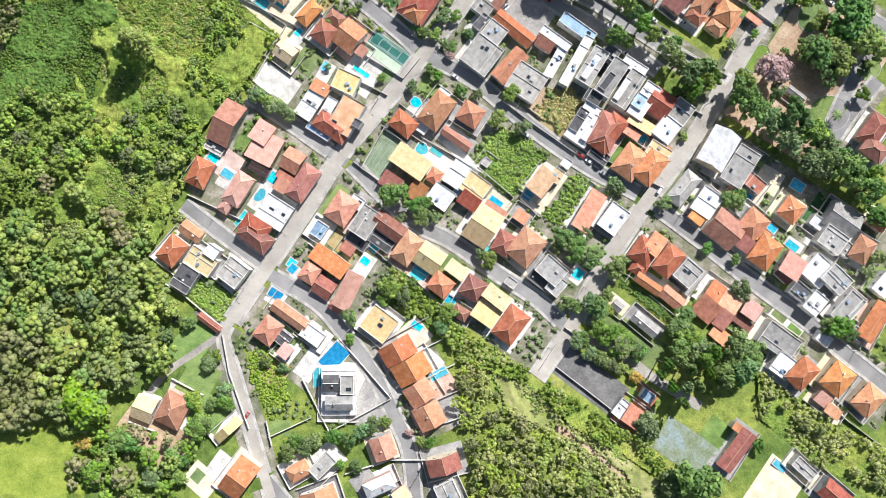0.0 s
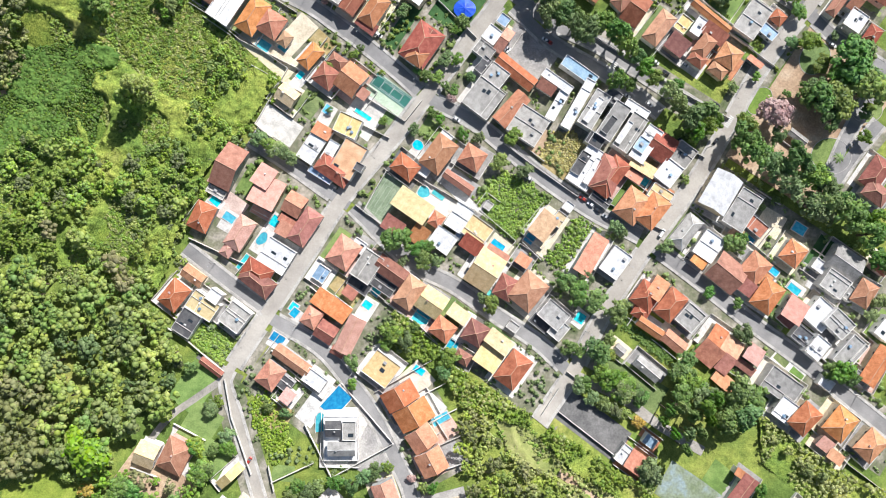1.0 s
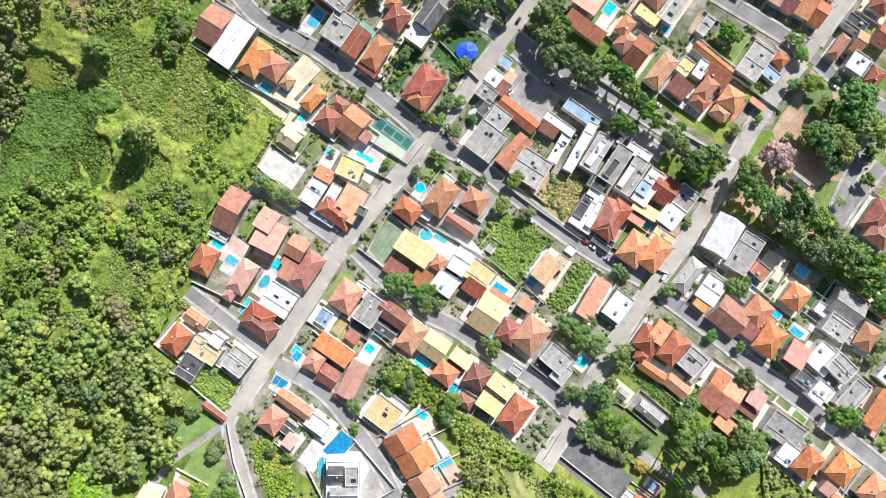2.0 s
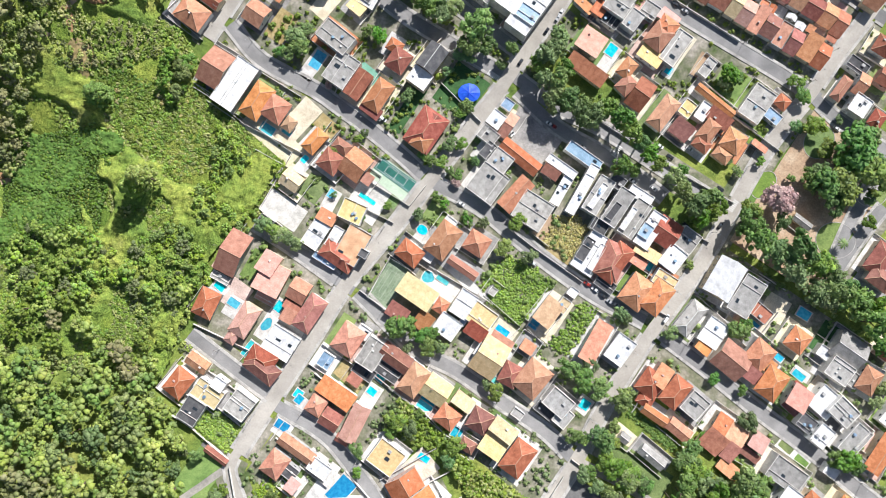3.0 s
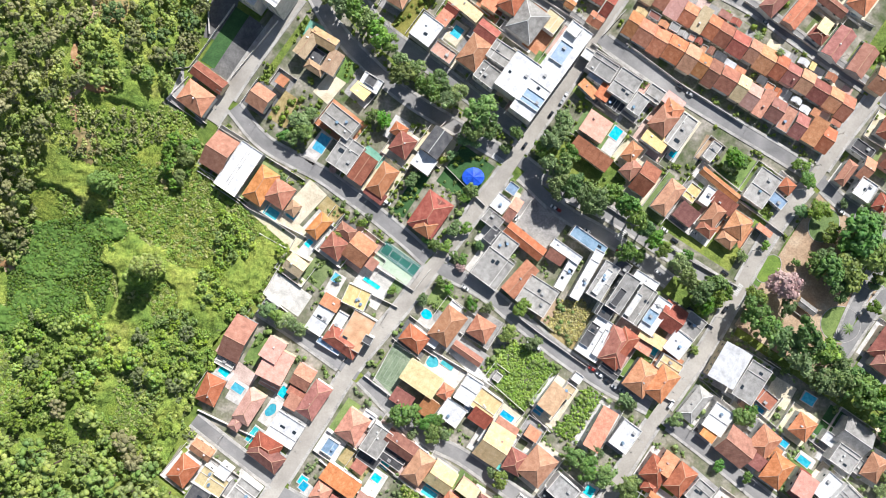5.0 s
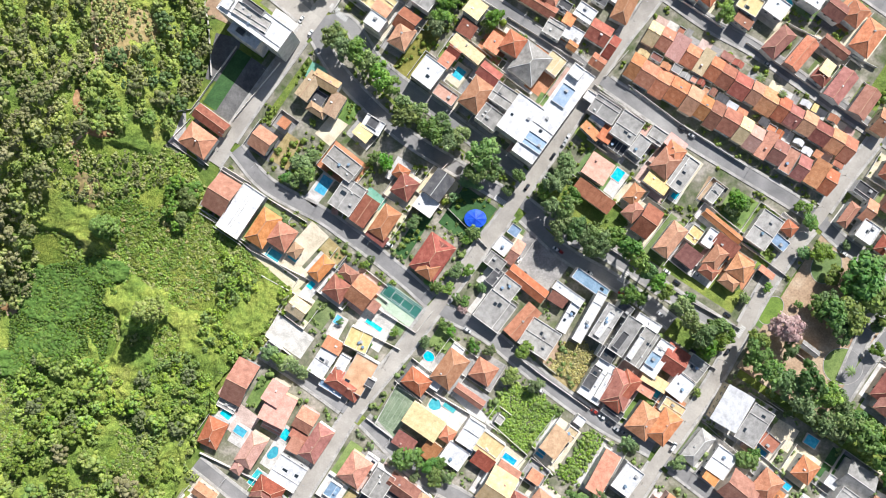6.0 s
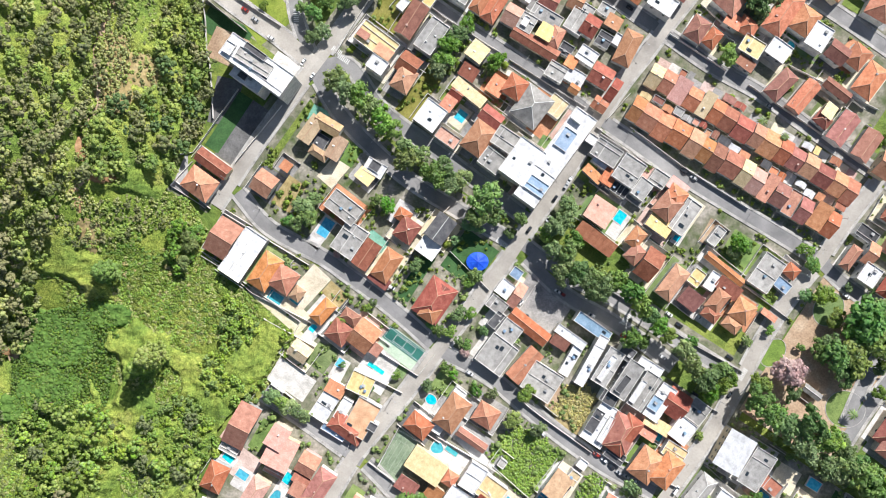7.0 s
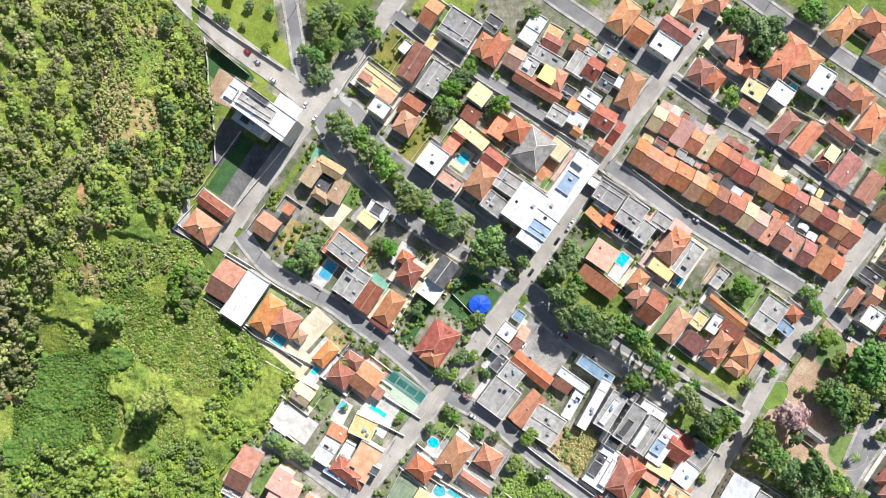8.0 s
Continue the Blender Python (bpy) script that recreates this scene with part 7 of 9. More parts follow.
boundary_wall([(-113.0, -43.7), (-108.7, -62.8), (-97.5, -90.4)])
boundary_wall([(57.9, -48.7), (48.8, -61.1)])
boundary_wall([(57.5, -59.8), (87.7, -82.9)])
boundary_wall([(62.5, -40.2), (93.3, -62.7), (107.1, -73.7)])
boundary_wall([(92.4, -11.4), (122.3, -31.1)])
boundary_wall([(128.1, -30.2), (154.8, -45.9)])
boundary_wall([(160.6, -45.9), (176.9, -60.0), (203.3, -86.3), (221.1, -99.9)])
boundary_wall([(-70.2, 3.2), (-44.9, -17.2)])
boundary_wall([(-49.8, 10.6), (-27.5, -7.0), (-12.8, -17.2), (-1.2, -28.8)])
boundary_wall([(-42.1, -11.4), (-53.4, -34.5)])
boundary_wall([(-85.8, -98.5), (-89.1, -86.3)])
boundary_wall([(-35.7, -50.2), (-7.0, -34.5)])
boundary_wall([(-27.0, -59.4), (0.3, -45.9)])
boundary_wall([(-20.5, -71.0), (6.0, -58.4)])
boundary_wall([(-15.8, -81.2), (8.8, -70.7)])
boundary_wall([(-12.4, -91.0), (8.7, -83.8)])
boundary_wall([(-48.7, -111.7), (-26.3, -104.7), (-6.7, -104.0)])
boundary_wall([(-136.1, 294.6), (-134.3, 281.0), (-133.8, 265.9), (-132.0, 256.9)])
boundary_wall([(-132.0, 256.9), (-130.9, 241.8), (-130.3, 228.2)])
boundary_wall([(-149.3, 194.9), (-132.0, 179.9)])
boundary_wall([(-142.1, 311.3), (-124.0, 297.6), (-93.9, 277.5)])
boundary_wall([(-116.7, 244.1), (-135.8, 217.1)])
boundary_wall([(-135.8, 217.1), (-140.8, 210.1), (-147.2, 208.3)])
boundary_wall([(-93.5, 235.0), (-118.3, 204.9)])
boundary_wall([(-126.0, 178.4), (-79.4, 149.6)])
boundary_wall([(-136.6, 157.3), (-109.4, 134.7), (-76.3, 118.1)])
boundary_wall([(-52.1, 172.1), (-61.3, 151.0)])
boundary_wall([(-47.1, 291.2), (-63.8, 264.1)])
boundary_wall([(-33.5, 303.2), (-6.4, 282.0), (26.7, 260.7)])
boundary_wall([(-21.6, 266.9), (-4.9, 280.5)])
boundary_wall([(28.2, 259.2), (68.8, 233.4)])
boundary_wall([(114.2, 272.4), (144.3, 252.6)])
boundary_wall([(80.8, 227.3), (92.9, 240.8)])
boundary_wall([(92.8, 222.7), (122.9, 199.9), (155.9, 178.7)])
boundary_wall([(74.7, 222.8), (101.8, 201.5)])
boundary_wall([(65.5, 176.1), (89.5, 156.4)])
boundary_wall([(77.3, 138.4), (127.8, 105.3), (151.4, 91.9)])
boundary_wall([(133.2, 156.2), (155.6, 138.0)])
boundary_wall([(130.3, 178.8), (116.7, 159.3)])
boundary_wall([(152.6, 138.0), (176.2, 120.0)])
boundary_wall([(177.5, 255.5), (225.6, 231.2)])
boundary_wall([(192.6, 270.5), (213.7, 258.4)])
boundary_wall([(156.3, 245.0), (189.4, 222.3), (225.4, 196.5)])
boundary_wall([(-76.2, 106.2), (-103.3, 121.2)])
boundary_wall([(-3.9, 180.9), (-19.0, 165.9)])
boundary_wall([(17.0, 135.6), (-4.0, 156.8)])
# unseen tall wall, added to throw shade on the lot beside the road
boundary_wall([(-134.3, 292.5), (-124.1, 284.0), (-112.0, 274.3)], 5.5)


# ---- plants and cars: the models that are repeated ----
TREES = [make_tree(1, LEAF["green"], "rounded green broad-leaved tree among houses"), make_tree(2, LEAF["green"], "spreading green broad-leaved tree"),
         make_tree(3, LEAF["dark"], "dense dark green tree beside the street"), make_tree(4, LEAF["green"], "uneven green broad-leaved tree"), make_tree(5, LEAF["dark"], "deep green tree with an open crown", 30, 30)]
SPECIAL = {"pink": make_tree(6, LEAF["pink"], "tree covered in pale pink blossom"), "yellow": make_tree(7, LEAF["yellow"], "small tree with golden yellow leaves"),
           "bright": make_tree(8, LEAF["bright"], "fresh bright green tree"), "palm": make_palm(9),
           "lime": make_tree(10, LEAF["lime"], "yellow-green broad-leaved tree in full sun"), "brown": make_tree(11, LEAF["brown"], "large brownish grey-green tree at the woodland edge"),
           "olive": make_tree(12, LEAF["shrub"], "tall spreading tree standing alone on the hill")}
dice = random.Random(3)


def tree(x, y, r, kind="", lift=1.0):
    src = SPECIAL[kind] if kind else dice.choice(TREES)
    tall = dice.uniform(0.8, 1.05) * lift
    copy_thing(src, pose(x, y, ground(x, y) - 0.1, 0, 0, dice.uniform(0, 360)) @ Matrix.Diagonal((r, r * dice.uniform(0.88, 1.1), r * tall, 1)))


def inside(x, y, ring):
    hit = False
    for (x0, y0), (x1, y1) in zip(ring, ring[1:] + ring[:1]):
        if (y0 > y) != (y1 > y) and x < (x1 - x0) * (y - y0) / (y1 - y0) + x0:
            hit = not hit
    return hit


def scatter(ring, spacing, rng):
    """Uneven points inside a ring, about one for each square of the spacing."""
    xs, ys = [p[0] for p in ring], [p[1] for p in ring]
    out = []
    for i in range(int((max(xs) - min(xs)) / spacing) + 1):
        for j in range(int((max(ys) - min(ys)) / spacing) + 1):
            x, y = min(xs) + (i + rng.uniform(0, 1)) * spacing, min(ys) + (j + rng.uniform(0, 1)) * spacing
            if inside(x, y, ring):
                out.append((x, y))
    return out


TAKEN = set()


def take(x, y):
    TAKEN.add((math.floor(x), math.floor(y)))


def built_on(x, y, room=0.8):
    """Whether a house, pool, paving or street lies within about a metre."""
    if not TAKEN:
        for m, a, b in FOOT:
            c, s = m[0][0], m[1][0]
            for i in range(int(a * 2.8) + 3):
                for j in range(int(b * 2.8) + 3):
                    u, v = -a - 0.7 + i * 0.75, -b - 0.7 + j * 0.75
                    if u < a + 0.8 and v < b + 0.8:
                        take(m.translation.x + u * c - v * s, m.translation.y + u * s + v * c)
        for kind, w, line in ROADS:
            h = w / 2 + (1.6 if kind != "trail" else -0.6)
            for p, q in zip(line, line[1:]):
                for k in range(6):
                    o = p.lerp(q, k / 6)
                    for i in range(int(2 * h / 0.8) + 1):
                        for j in range(int(2 * h / 0.8) + 1):
                            u, v = -h + i * 0.8, -h + j * 0.8
                            if u * u + v * v < h * h:
                                take(o.x + u, o.y + v)
    return (math.floor(x), math.floor(y)) in TAKEN


def woods(ring, spacing, r0, r1, mix, label, gap=0.0, seed=1):
    """Trees too many to count, of several kinds: trunks and uneven crowns of leaf clumps, joined by kind."""
    rng = np.random.default_rng(seed)
    kinds = {k: ([], []) for k in mix}
    names, odds = list(mix), np.array(list(mix.values())) / sum(mix.values())
    bm = bmesh.new()
    for x, y in scatter(ring, spacing, rng):
        if noise.noise((x * 0.045, y * 0.045, seed)) < gap - 0.25 or built_on(x, y, 0.5):
            continue
        cs, rs = kinds[names[int(rng.choice(len(names), p=odds))]]
        r = rng.uniform(r0, r1) * (0.75 + 0.5 * abs(noise.noise((x * 0.03, y * 0.03, 9))))
        g = ground(x, y)
        tall = r * rng.uniform(0.7, 1.6)
        limb(bm, (x, y, g - 0.5), (x, y, g + tall), r * 0.07, r * 0.04, 6)
        for k in range(int(9 + 2.2 * r)):
            ang, q = rng.uniform(0, math.tau), math.sqrt(rng.uniform(0, 1)) * 0.85
            w = 0.85 + 0.2 * math.sin(2 * ang + x)
            cs.append((x + r * q * w * math.cos(ang), y + r * q * w * math.sin(ang), g + tall * 0.9 + r * 0.6 * math.sqrt(1 - q * q) * rng.uniform(0.6, 1.15)))
            rs.append(r * rng.uniform(0.22, 0.38))
    e = thing("woodland", Matrix.Identity(4), label, "trees", "", "stuff")
    part("trunks", bm, BARK, e)
    for name, (cs, rs) in kinds.items():
        if cs:
            v, f = leaf_cloud(cs, rs, 20, 0.4, rng)
            part("foliage", pydata_mesh("foliage", v, f, LEAF[name]), None, e)


def shrubs(name, ring, spacing, r0, r1, leaf, label, gap=0.0, seed=1, count=12, size=0.42, avoid=False, lay=0):
    """Low scrub: leaf clumps close to the ground, thinning out in places."""
    rng = np.random.default_rng(seed)
    cs, rs = [], []
    for x, y in scatter(ring, spacing, rng):
        if noise.noise((x * 0.05, y * 0.05, seed + 3)) < gap - 0.25 or (avoid and built_on(x, y)):
            continue
        r = rng.uniform(r0, r1) * (0.7 + abs(noise.noise((x * 0.08, y * 0.08, 5))))
        for k in range(1 if lay else int(rng.integers(1, 6))):
            s = r * (1 if k == 0 else rng.uniform(0.45, 0.95))
            px, py = (x, y) if k == 0 else (x + rng.normal() * r * 1.1, y + rng.normal() * r * 1.1)
            if k and avoid and built_on(px, py):
                continue
            cs.append((px, py, ground(px, py) + s * rng.uniform(0.35, 0.8) + (1.9 if lay == 99 else max(0.0, scrub_height(px, py, lay)) if lay else 0.0)))
            rs.append(s)
    v, f = leaf_cloud(cs, rs, count, size, rng, 0.8)
    tagged(new(name, pydata_mesh(name, v, f, leaf)), label, "shrubs", "", "stuff")


def scrub_height(x, y, seed):
    """How high the scrub stands: billows of bushes with hollows between them."""
    big = noise.noise((x * 0.02, y * 0.02, seed))
    h = 1.0 + 1.8 * big
    for k, (f, a) in enumerate(((0.05, 6.5), (0.12, 4.0), (0.27, 2.2), (0.6, 1.0))):
        h += a * (0.36 - abs(noise.noise((x * f, y * f, seed + 2.7 * k)))) * (0.75 + big)
    return max(h, -0.3)


GRASS_AREAS = [(-146, 133, 28, 18), (-119, 130, 15, 11), (-167, 146, 15, 21), (-134, 114, 16, 13), (-180, 179, 22, 10), (-155, 170, 15, 13), (-167, 299, 22, 9), (-177, 274, 7, 10), (-224, 45, 10, 28), (-171, 21, 15, 14), (-198, 53, 12, 8), (-166, 35, 10, 8), (-199, -108, 24, 21), (-182, 93, 7, 12), (-154, 86, 7, 10), (-207, 135, 12, 9), (-229, 50, 21, 9)]
BRIGHT_AREAS = [(-199, -108, 24, 21)]
THICKET_AREAS = [(-207, 111, 23, 18), (-212, 87, 18, 14), (-187, 124, 15, 8), (-225, 78, 13, 9)]
SOIL_AREAS = [(-185, 208, 3, 7), (-189, 182, 3, 7), (-178, 194, 6, 3), (-231, 106, 5, 3)]
DRY_AREAS = [(-173, 259, 6, 12), (-173, 238, 8, 13), (-162, 250, 8, 9), (-159, 294, 10, 4), (-187, 167, 6, 12)]


def spread(x, y, areas, seed):
    """Above 0 within one of the oval areas (x, y, half width, half depth), with a ragged edge."""
    m = max(1 - ((x - cx) / rx) ** 2 - ((y - cy) / ry) ** 2 for cx, cy, rx, ry in areas)
    if m < -1.2:
        return -1.0
    return m + 0.5 * noise.noise((x * 0.06, y * 0.06, seed)) + 0.35 * noise.noise((x * 0.19, y * 0.19, seed + 4)) - 0.12


def cover_sheet(name, areas, mat, label, rise, tuft, seed, step=0.8):
    """A growth that fills the oval areas and sinks into the ground at their ragged edge."""
    rng = np.random.default_rng(seed)
    index, pts, faces = {}, [], []
    for cx, cy, rx, ry in areas:
        for i in range(math.floor((cx - rx * 1.5) / step), math.ceil((cx + rx * 1.5) / step)):
            for j in range(math.floor((cy - ry * 1.5) / step), math.ceil((cy + ry * 1.5) / step)):
                x, y = i * step, j * step
                if (i, j) in index or built_on(x, y):
                    continue
                m = spread(x, y, areas, seed)
                if m < -0.12:
                    continue
                index[i, j] = len(pts)
                bump = 0.6 * (0.4 - abs(noise.noise((x * 0.22, y * 0.22, seed)))) + 0.5 * noise.noise((x * 0.7, y * 0.7, seed + 2)) + rng.uniform(-0.25, 0.25)
                pts.append((x + rng.uniform(-0.3, 0.3) * step, y + rng.uniform(-0.3, 0.3) * step, ground(x, y) + min(rise, rise * 3.5 * m) + tuft * bump))
    for i, j in index:
        q = [index.get(k) for k in ((i, j), (i + 1, j), (i + 1, j + 1), (i, j + 1))]
        if None not in q:
            faces.append(q)
    tagged(new(name, pydata_mesh(name, pts, faces, mat)), label, "plants" if name != "bare_earth" else "soil", "", "stuff")


def crown(cs, rs, bm, x, y, r, tall, rng, low=False):
    """One tree of the woods: a trunk and an uneven dome of leaf clumps."""
    g = ground(x, y)
    limb(bm, (x, y, g - 0.5), (x, y, g + tall), r * 0.07, r * 0.04, 5)
    lobe = rng.uniform(0, math.tau)
    for k in range(int(3 + 3.2 * r) if low else int(8 + 3.1 * r)):
        ang, q = rng.uniform(0, math.tau), math.sqrt(rng.uniform(0, 1)) * 0.9
        wide = 0.86 + 0.16 * math.sin(2 * ang + lobe) + 0.1 * math.sin(5 * ang + 2 * lobe)
        cs.append((x + r * q * wide * math.cos(ang), y + r * q * wide * math.sin(ang), g + tall * 0.85 + r * (0.45 if low else 0.75) * math.sqrt(1 - q * q) * rng.uniform(0.7, 1.1)))
        rs.append(min(2.1, max(0.55, r * 0.26)) * rng.uniform(0.7, 1.25))


def canopy(ring, r_big, r_small, mix, label, seed, fill=1.0, gap=-1.0, shut=0.7, low=False):
    """Woodland: large crowns first, smaller ones in the room that they leave, joined by leaf colour."""
    rng = np.random.default_rng(seed)
    xs, ys = [p[0] for p in ring], [p[1] for p in ring]
    area = (max(xs) - min(xs)) * (max(ys) - min(ys))
    names, odds = list(mix), np.array(list(mix.values())) / sum(mix.values())
    kinds = {k: ([], []) for k in mix}
    placed, cell = {}, 2 * r_big
    bm = bmesh.new()
    for step in range(9):
        r0 = r_big * (r_small / r_big) ** (step / 8)
        for k in range(int(area / (r0 * r0) * 0.42 * fill)):
            x, y, r = rng.uniform(min(xs), max(xs)), rng.uniform(min(ys), max(ys)), r0 * rng.uniform(0.85, 1.15)
            if not inside(x, y, ring) or noise.noise((x * 0.045, y * 0.045, seed)) < gap or built_on(x, y) or spread(x, y, SOIL_AREAS, 3) > 0:
                continue
            ci, cj = math.floor(x / cell), math.floor(y / cell)
            near = [p for a in (-1, 0, 1) for b in (-1, 0, 1) for p in placed.get((ci + a, cj + b), ())]
            if any(math.hypot(x - px, y - py) < shut * (r + pr) for px, py, pr in near):
                continue
            placed.setdefault((ci, cj), []).append((x, y, r))
            cs, rs = kinds[names[int(rng.choice(len(names), p=odds))]]
            crown(cs, rs, bm, x, y, r, r * rng.uniform(0.1, 0.5) if low else r * rng.uniform(0.8, 1.3) + 0.4, rng, low)
    e = thing("woodland", Matrix.Identity(4), label, "trees", "", "stuff")
    part("trunks", bm, BARK, e)
    for name, (cs, rs) in kinds.items():
        if cs:
            v, f = leaf_cloud(cs, rs, 7, 0.46, rng)
            part("foliage", pydata_mesh("foliage", v, f, LEAF[name]), None, e)


def tall_tree(x, y, r, h, leaf, label, seed):
    """A tall narrow tree in full leaf from low down to its tip, standing alone."""
    rng = np.random.default_rng(seed)
    g = ground(x, y)
    e = thing("tree", pose(x, y, g), label, "tree", "trees")
    bm = bmesh.new()
    limb(bm, (0, 0, -0.5), (0.2, 0.1, h * 0.8), r * 0.09, r * 0.03)
    cs, rs = [], []
    for k in range(150):
        z = rng.uniform(0.15, 1.0)
        wide = r * math.sin(math.pi * min(1.0, 0.25 + 0.72 * z)) ** 0.6
        ang, q = rng.uniform(0, math.tau), math.sqrt(rng.uniform(0.1, 1))
        cs.append((wide * q * math.cos(ang), wide * q * math.sin(ang) * 0.9, h * z * (1 - 0.12 * q)))
        rs.append(rng.uniform(0.9, 1.7))
    for k in range(6):
        c = cs[int(rng.integers(len(cs)))]
        limb(bm, (0.1, 0, c[2] * 0.7), (c[0] * 0.8, c[1] * 0.8, c[2]), r * 0.04, r * 0.012, 5)
    part("trunk", bm, BARK, e)
    v, f = leaf_cloud(cs, rs, 20, 0.38, rng)
    part("crown", pydata_mesh("crown", v, f, leaf), None, e)


def scrub_sheet(name, ring, leaf, label, seed, step=0.85, rise=1.0):
    """Unbroken scrub: a billowing canopy over the land."""
    rng = np.random.default_rng(seed)
    xs, ys = [p[0] for p in ring], [p[1] for p in ring]
    nx, ny = int((max(xs) - min(xs)) / step) + 1, int((max(ys) - min(ys)) / step) + 1
    index, pts, faces = {}, [], []
    for j in range(ny + 1):
        for i in range(nx + 1):
            x, y = min(xs) + i * step, min(ys) + j * step
            if inside(x, y, ring) and not built_on(x, y):
                index[i, j] = len(pts)
                jx, jy = rng.uniform(-0.4, 0.4, 2) * step
                high = rise * scrub_height(x, y, seed) + rng.uniform(-0.2, 0.2)
                for areas, n in ((GRASS_AREAS, 1), (THICKET_AREAS, 2), (SOIL_AREAS, 3), (DRY_AREAS, 4)):
                    high *= 1 - smooth(-0.7, 0.05, spread(x, y, areas, n))
                pts.append((x + jx, y + jy, ground(x, y) + high))
    for i, j in index:
        q = [index.get(k) for k in ((i, j), (i + 1, j), (i + 1, j + 1), (i, j + 1))]
        if None not in q:
            faces.append(q)
    tagged(new(name, pydata_mesh(name, pts, faces, leaf)), label, "shrubs", "", "stuff")


PAINT = [surface(f"car_paint_{n}", c, c, c, 0.5, 2.0, 0.3, (0, 0, 0), 0.0) for n, c in
         (("white", (0.75, 0.75, 0.75)), ("silver", (0.4, 0.41, 0.42)), ("black", (0.03, 0.03, 0.035)), ("red", (0.35, 0.04, 0.03)))]
RIM = surface("wheel_rim", (0.3, 0.3, 0.31), (0.45, 0.45, 0.46), (0.55, 0.55, 0.56), 2.0, 8.0, 0.4, (0, 0, 0), 0.1, 0.7)
TYRE = surface("tyre_rubber", (0.02, 0.02, 0.02), (0.03, 0.03, 0.03), (0.04, 0.04, 0.04), 2.0, 8.0, 0.9)


def loft(bm, rows):
    """Skin over rows of equal length, closed at both ends."""
    vs = [[bm.verts.new(p) for p in r] for r in rows]
    for r0, r1 in zip(vs, vs[1:]):
        for i in range(len(r0)):
            j = (i + 1) % len(r0)
            bm.faces.new((r0[i], r0[j], r1[j], r1[i]))
    bm.faces.new(vs[0][::-1])
    bm.faces.new(vs[-1])


def make_car(paint, label, van=False):
    e = thing("car", Matrix.Identity(4), label, "car", "parked cars")
    ln, w = (5.0, 0.95) if van else (4.1, 0.85)
    bm = bmesh.new()
    rows = []
    for x, z, k in ((-0.5, 0.62, 0.82), (-0.47, 0.85, 0.95), (-0.2, 0.92, 1.0), (0.2, 0.9, 1.0), (0.42, 0.78, 0.96), (0.5, 0.58, 0.8)):
        rows.append([(x * ln, -w * k, 0.25), (x * ln, w * k, 0.25), (x * ln, w * k, z * 0.8), (x * ln, w * k * 0.9, z), (x * ln, -w * k * 0.9, z), (x * ln, -w * k, z * 0.8)])
    loft(bm, rows)
    part("body", bm, paint, e)
    top = 1.95 if van else 1.45
    a, b, c, d = (-0.46, -0.44, 0.2, 0.38) if van else (-0.42, -0.3, 0.06, 0.26)
    bm = bmesh.new()
    loft(bm, [[(x * ln, -w * k, 0.85), (x * ln, w * k, 0.85), (x * ln, w * k * 0.86, z), (x * ln, -w * k * 0.86, z)] for x, z, k in ((a, 0.88, 0.9), (b, top - 0.04, 0.9), (c, top - 0.04, 0.9), (d, 0.88, 0.9))])
    part("cabin_glass", bm, GLASS, e, "dark car glass")
    bm = bmesh.new()
    box(bm, b * ln, c * ln, -w * 0.76, w * 0.76, top - 0.05, top)
    part("roof", bm, paint, e)
    for x in (-0.31, 0.31):
        for y in (-1, 1):
            bm = bmesh.new()
            bmesh.ops.create_cone(bm, cap_ends=True, segments=12, radius1=0.31, radius2=0.31, depth=0.2, matrix=Matrix.Translation((x * ln, y * (w - 0.08), 0.31)) @ pose(0, 0, 0, 90))
            wheel = part("wheel", bm, TYRE, e)
            bm = bmesh.new()
            bmesh.ops.create_cone(bm, cap_ends=True, segments=10, radius1=0.19, radius2=0.17, depth=0.03, matrix=Matrix.Translation((x * ln, y * (w + 0.025), 0.31)) @ pose(0, 0, 0, 90))
            part("rim", bm, RIM, wheel, "pale metal wheel rim")
    e.matrix_world = pose(20, -1700, -200)
    return e


CARS = [make_car(PAINT[0], "white hatchback car parked at the kerb"), make_car(PAINT[1], "silver hatchback car parked at the kerb"), make_car(PAINT[2], "black car parked at the kerb"), make_car(PAINT[3], "red car parked at the kerb")]
VAN = make_car(PAINT[0], "white delivery van parked at the kerb", True)


def car(x, y, turn, van=False):
    src = VAN if van else dice.choices(CARS, (6, 3, 3, 1))[0]
    copy_thing(src, pose(x, y, ground(x, y) + 0.36, 0, 0, turn + dice.choice((0, 180)) + dice.uniform(-2, 2)))



# ---- town trees ----
tree(-98.0, 81.2, 5.1)
tree(-93.1, 78.5, 5.1)
tree(-88.3, 75.3, 5.5)
tree(-83.5, 72.3, 5.1)
tree(-80.1, 70.5, 4.3)
tree(-25.5, 27.8, 9.0)
tree(-13.9, 22.5, 5.9)
tree(-9.2, 23.5, 4.7)
tree(35.5, 81.6, 5.5)
tree(41.9, 63.8, 5.1)
tree(28.5, 68.2, 5.5)
tree(-16.0, 86.1, 3.9)
tree(9.4, 83.1, 3.5)
tree(18.3, 81.6, 3.5)
tree(-7.1, 95.1, 3.5)
tree(-2.6, 91.5, 3.5)
tree(-13.9, 117.7, 3.5)
tree(0.5, 123.6, 5.1)
tree(-10.0, 115.2, 4.3)
tree(-4.0, 114.0, 3.9)
tree(7.1, 123.6, 3.9)
tree(-44.7, 129.8, 3.1)
tree(-47.7, 126.8, 2.7)
tree(-63.2, 118.9, 4.3)
tree(14.0, 114.6, 3.1)
tree(5.0, 107.1, 3.5)
tree(0.5, 109.5, 3.1)
tree(54.9, 142.9, 7.0, "", 1.70)
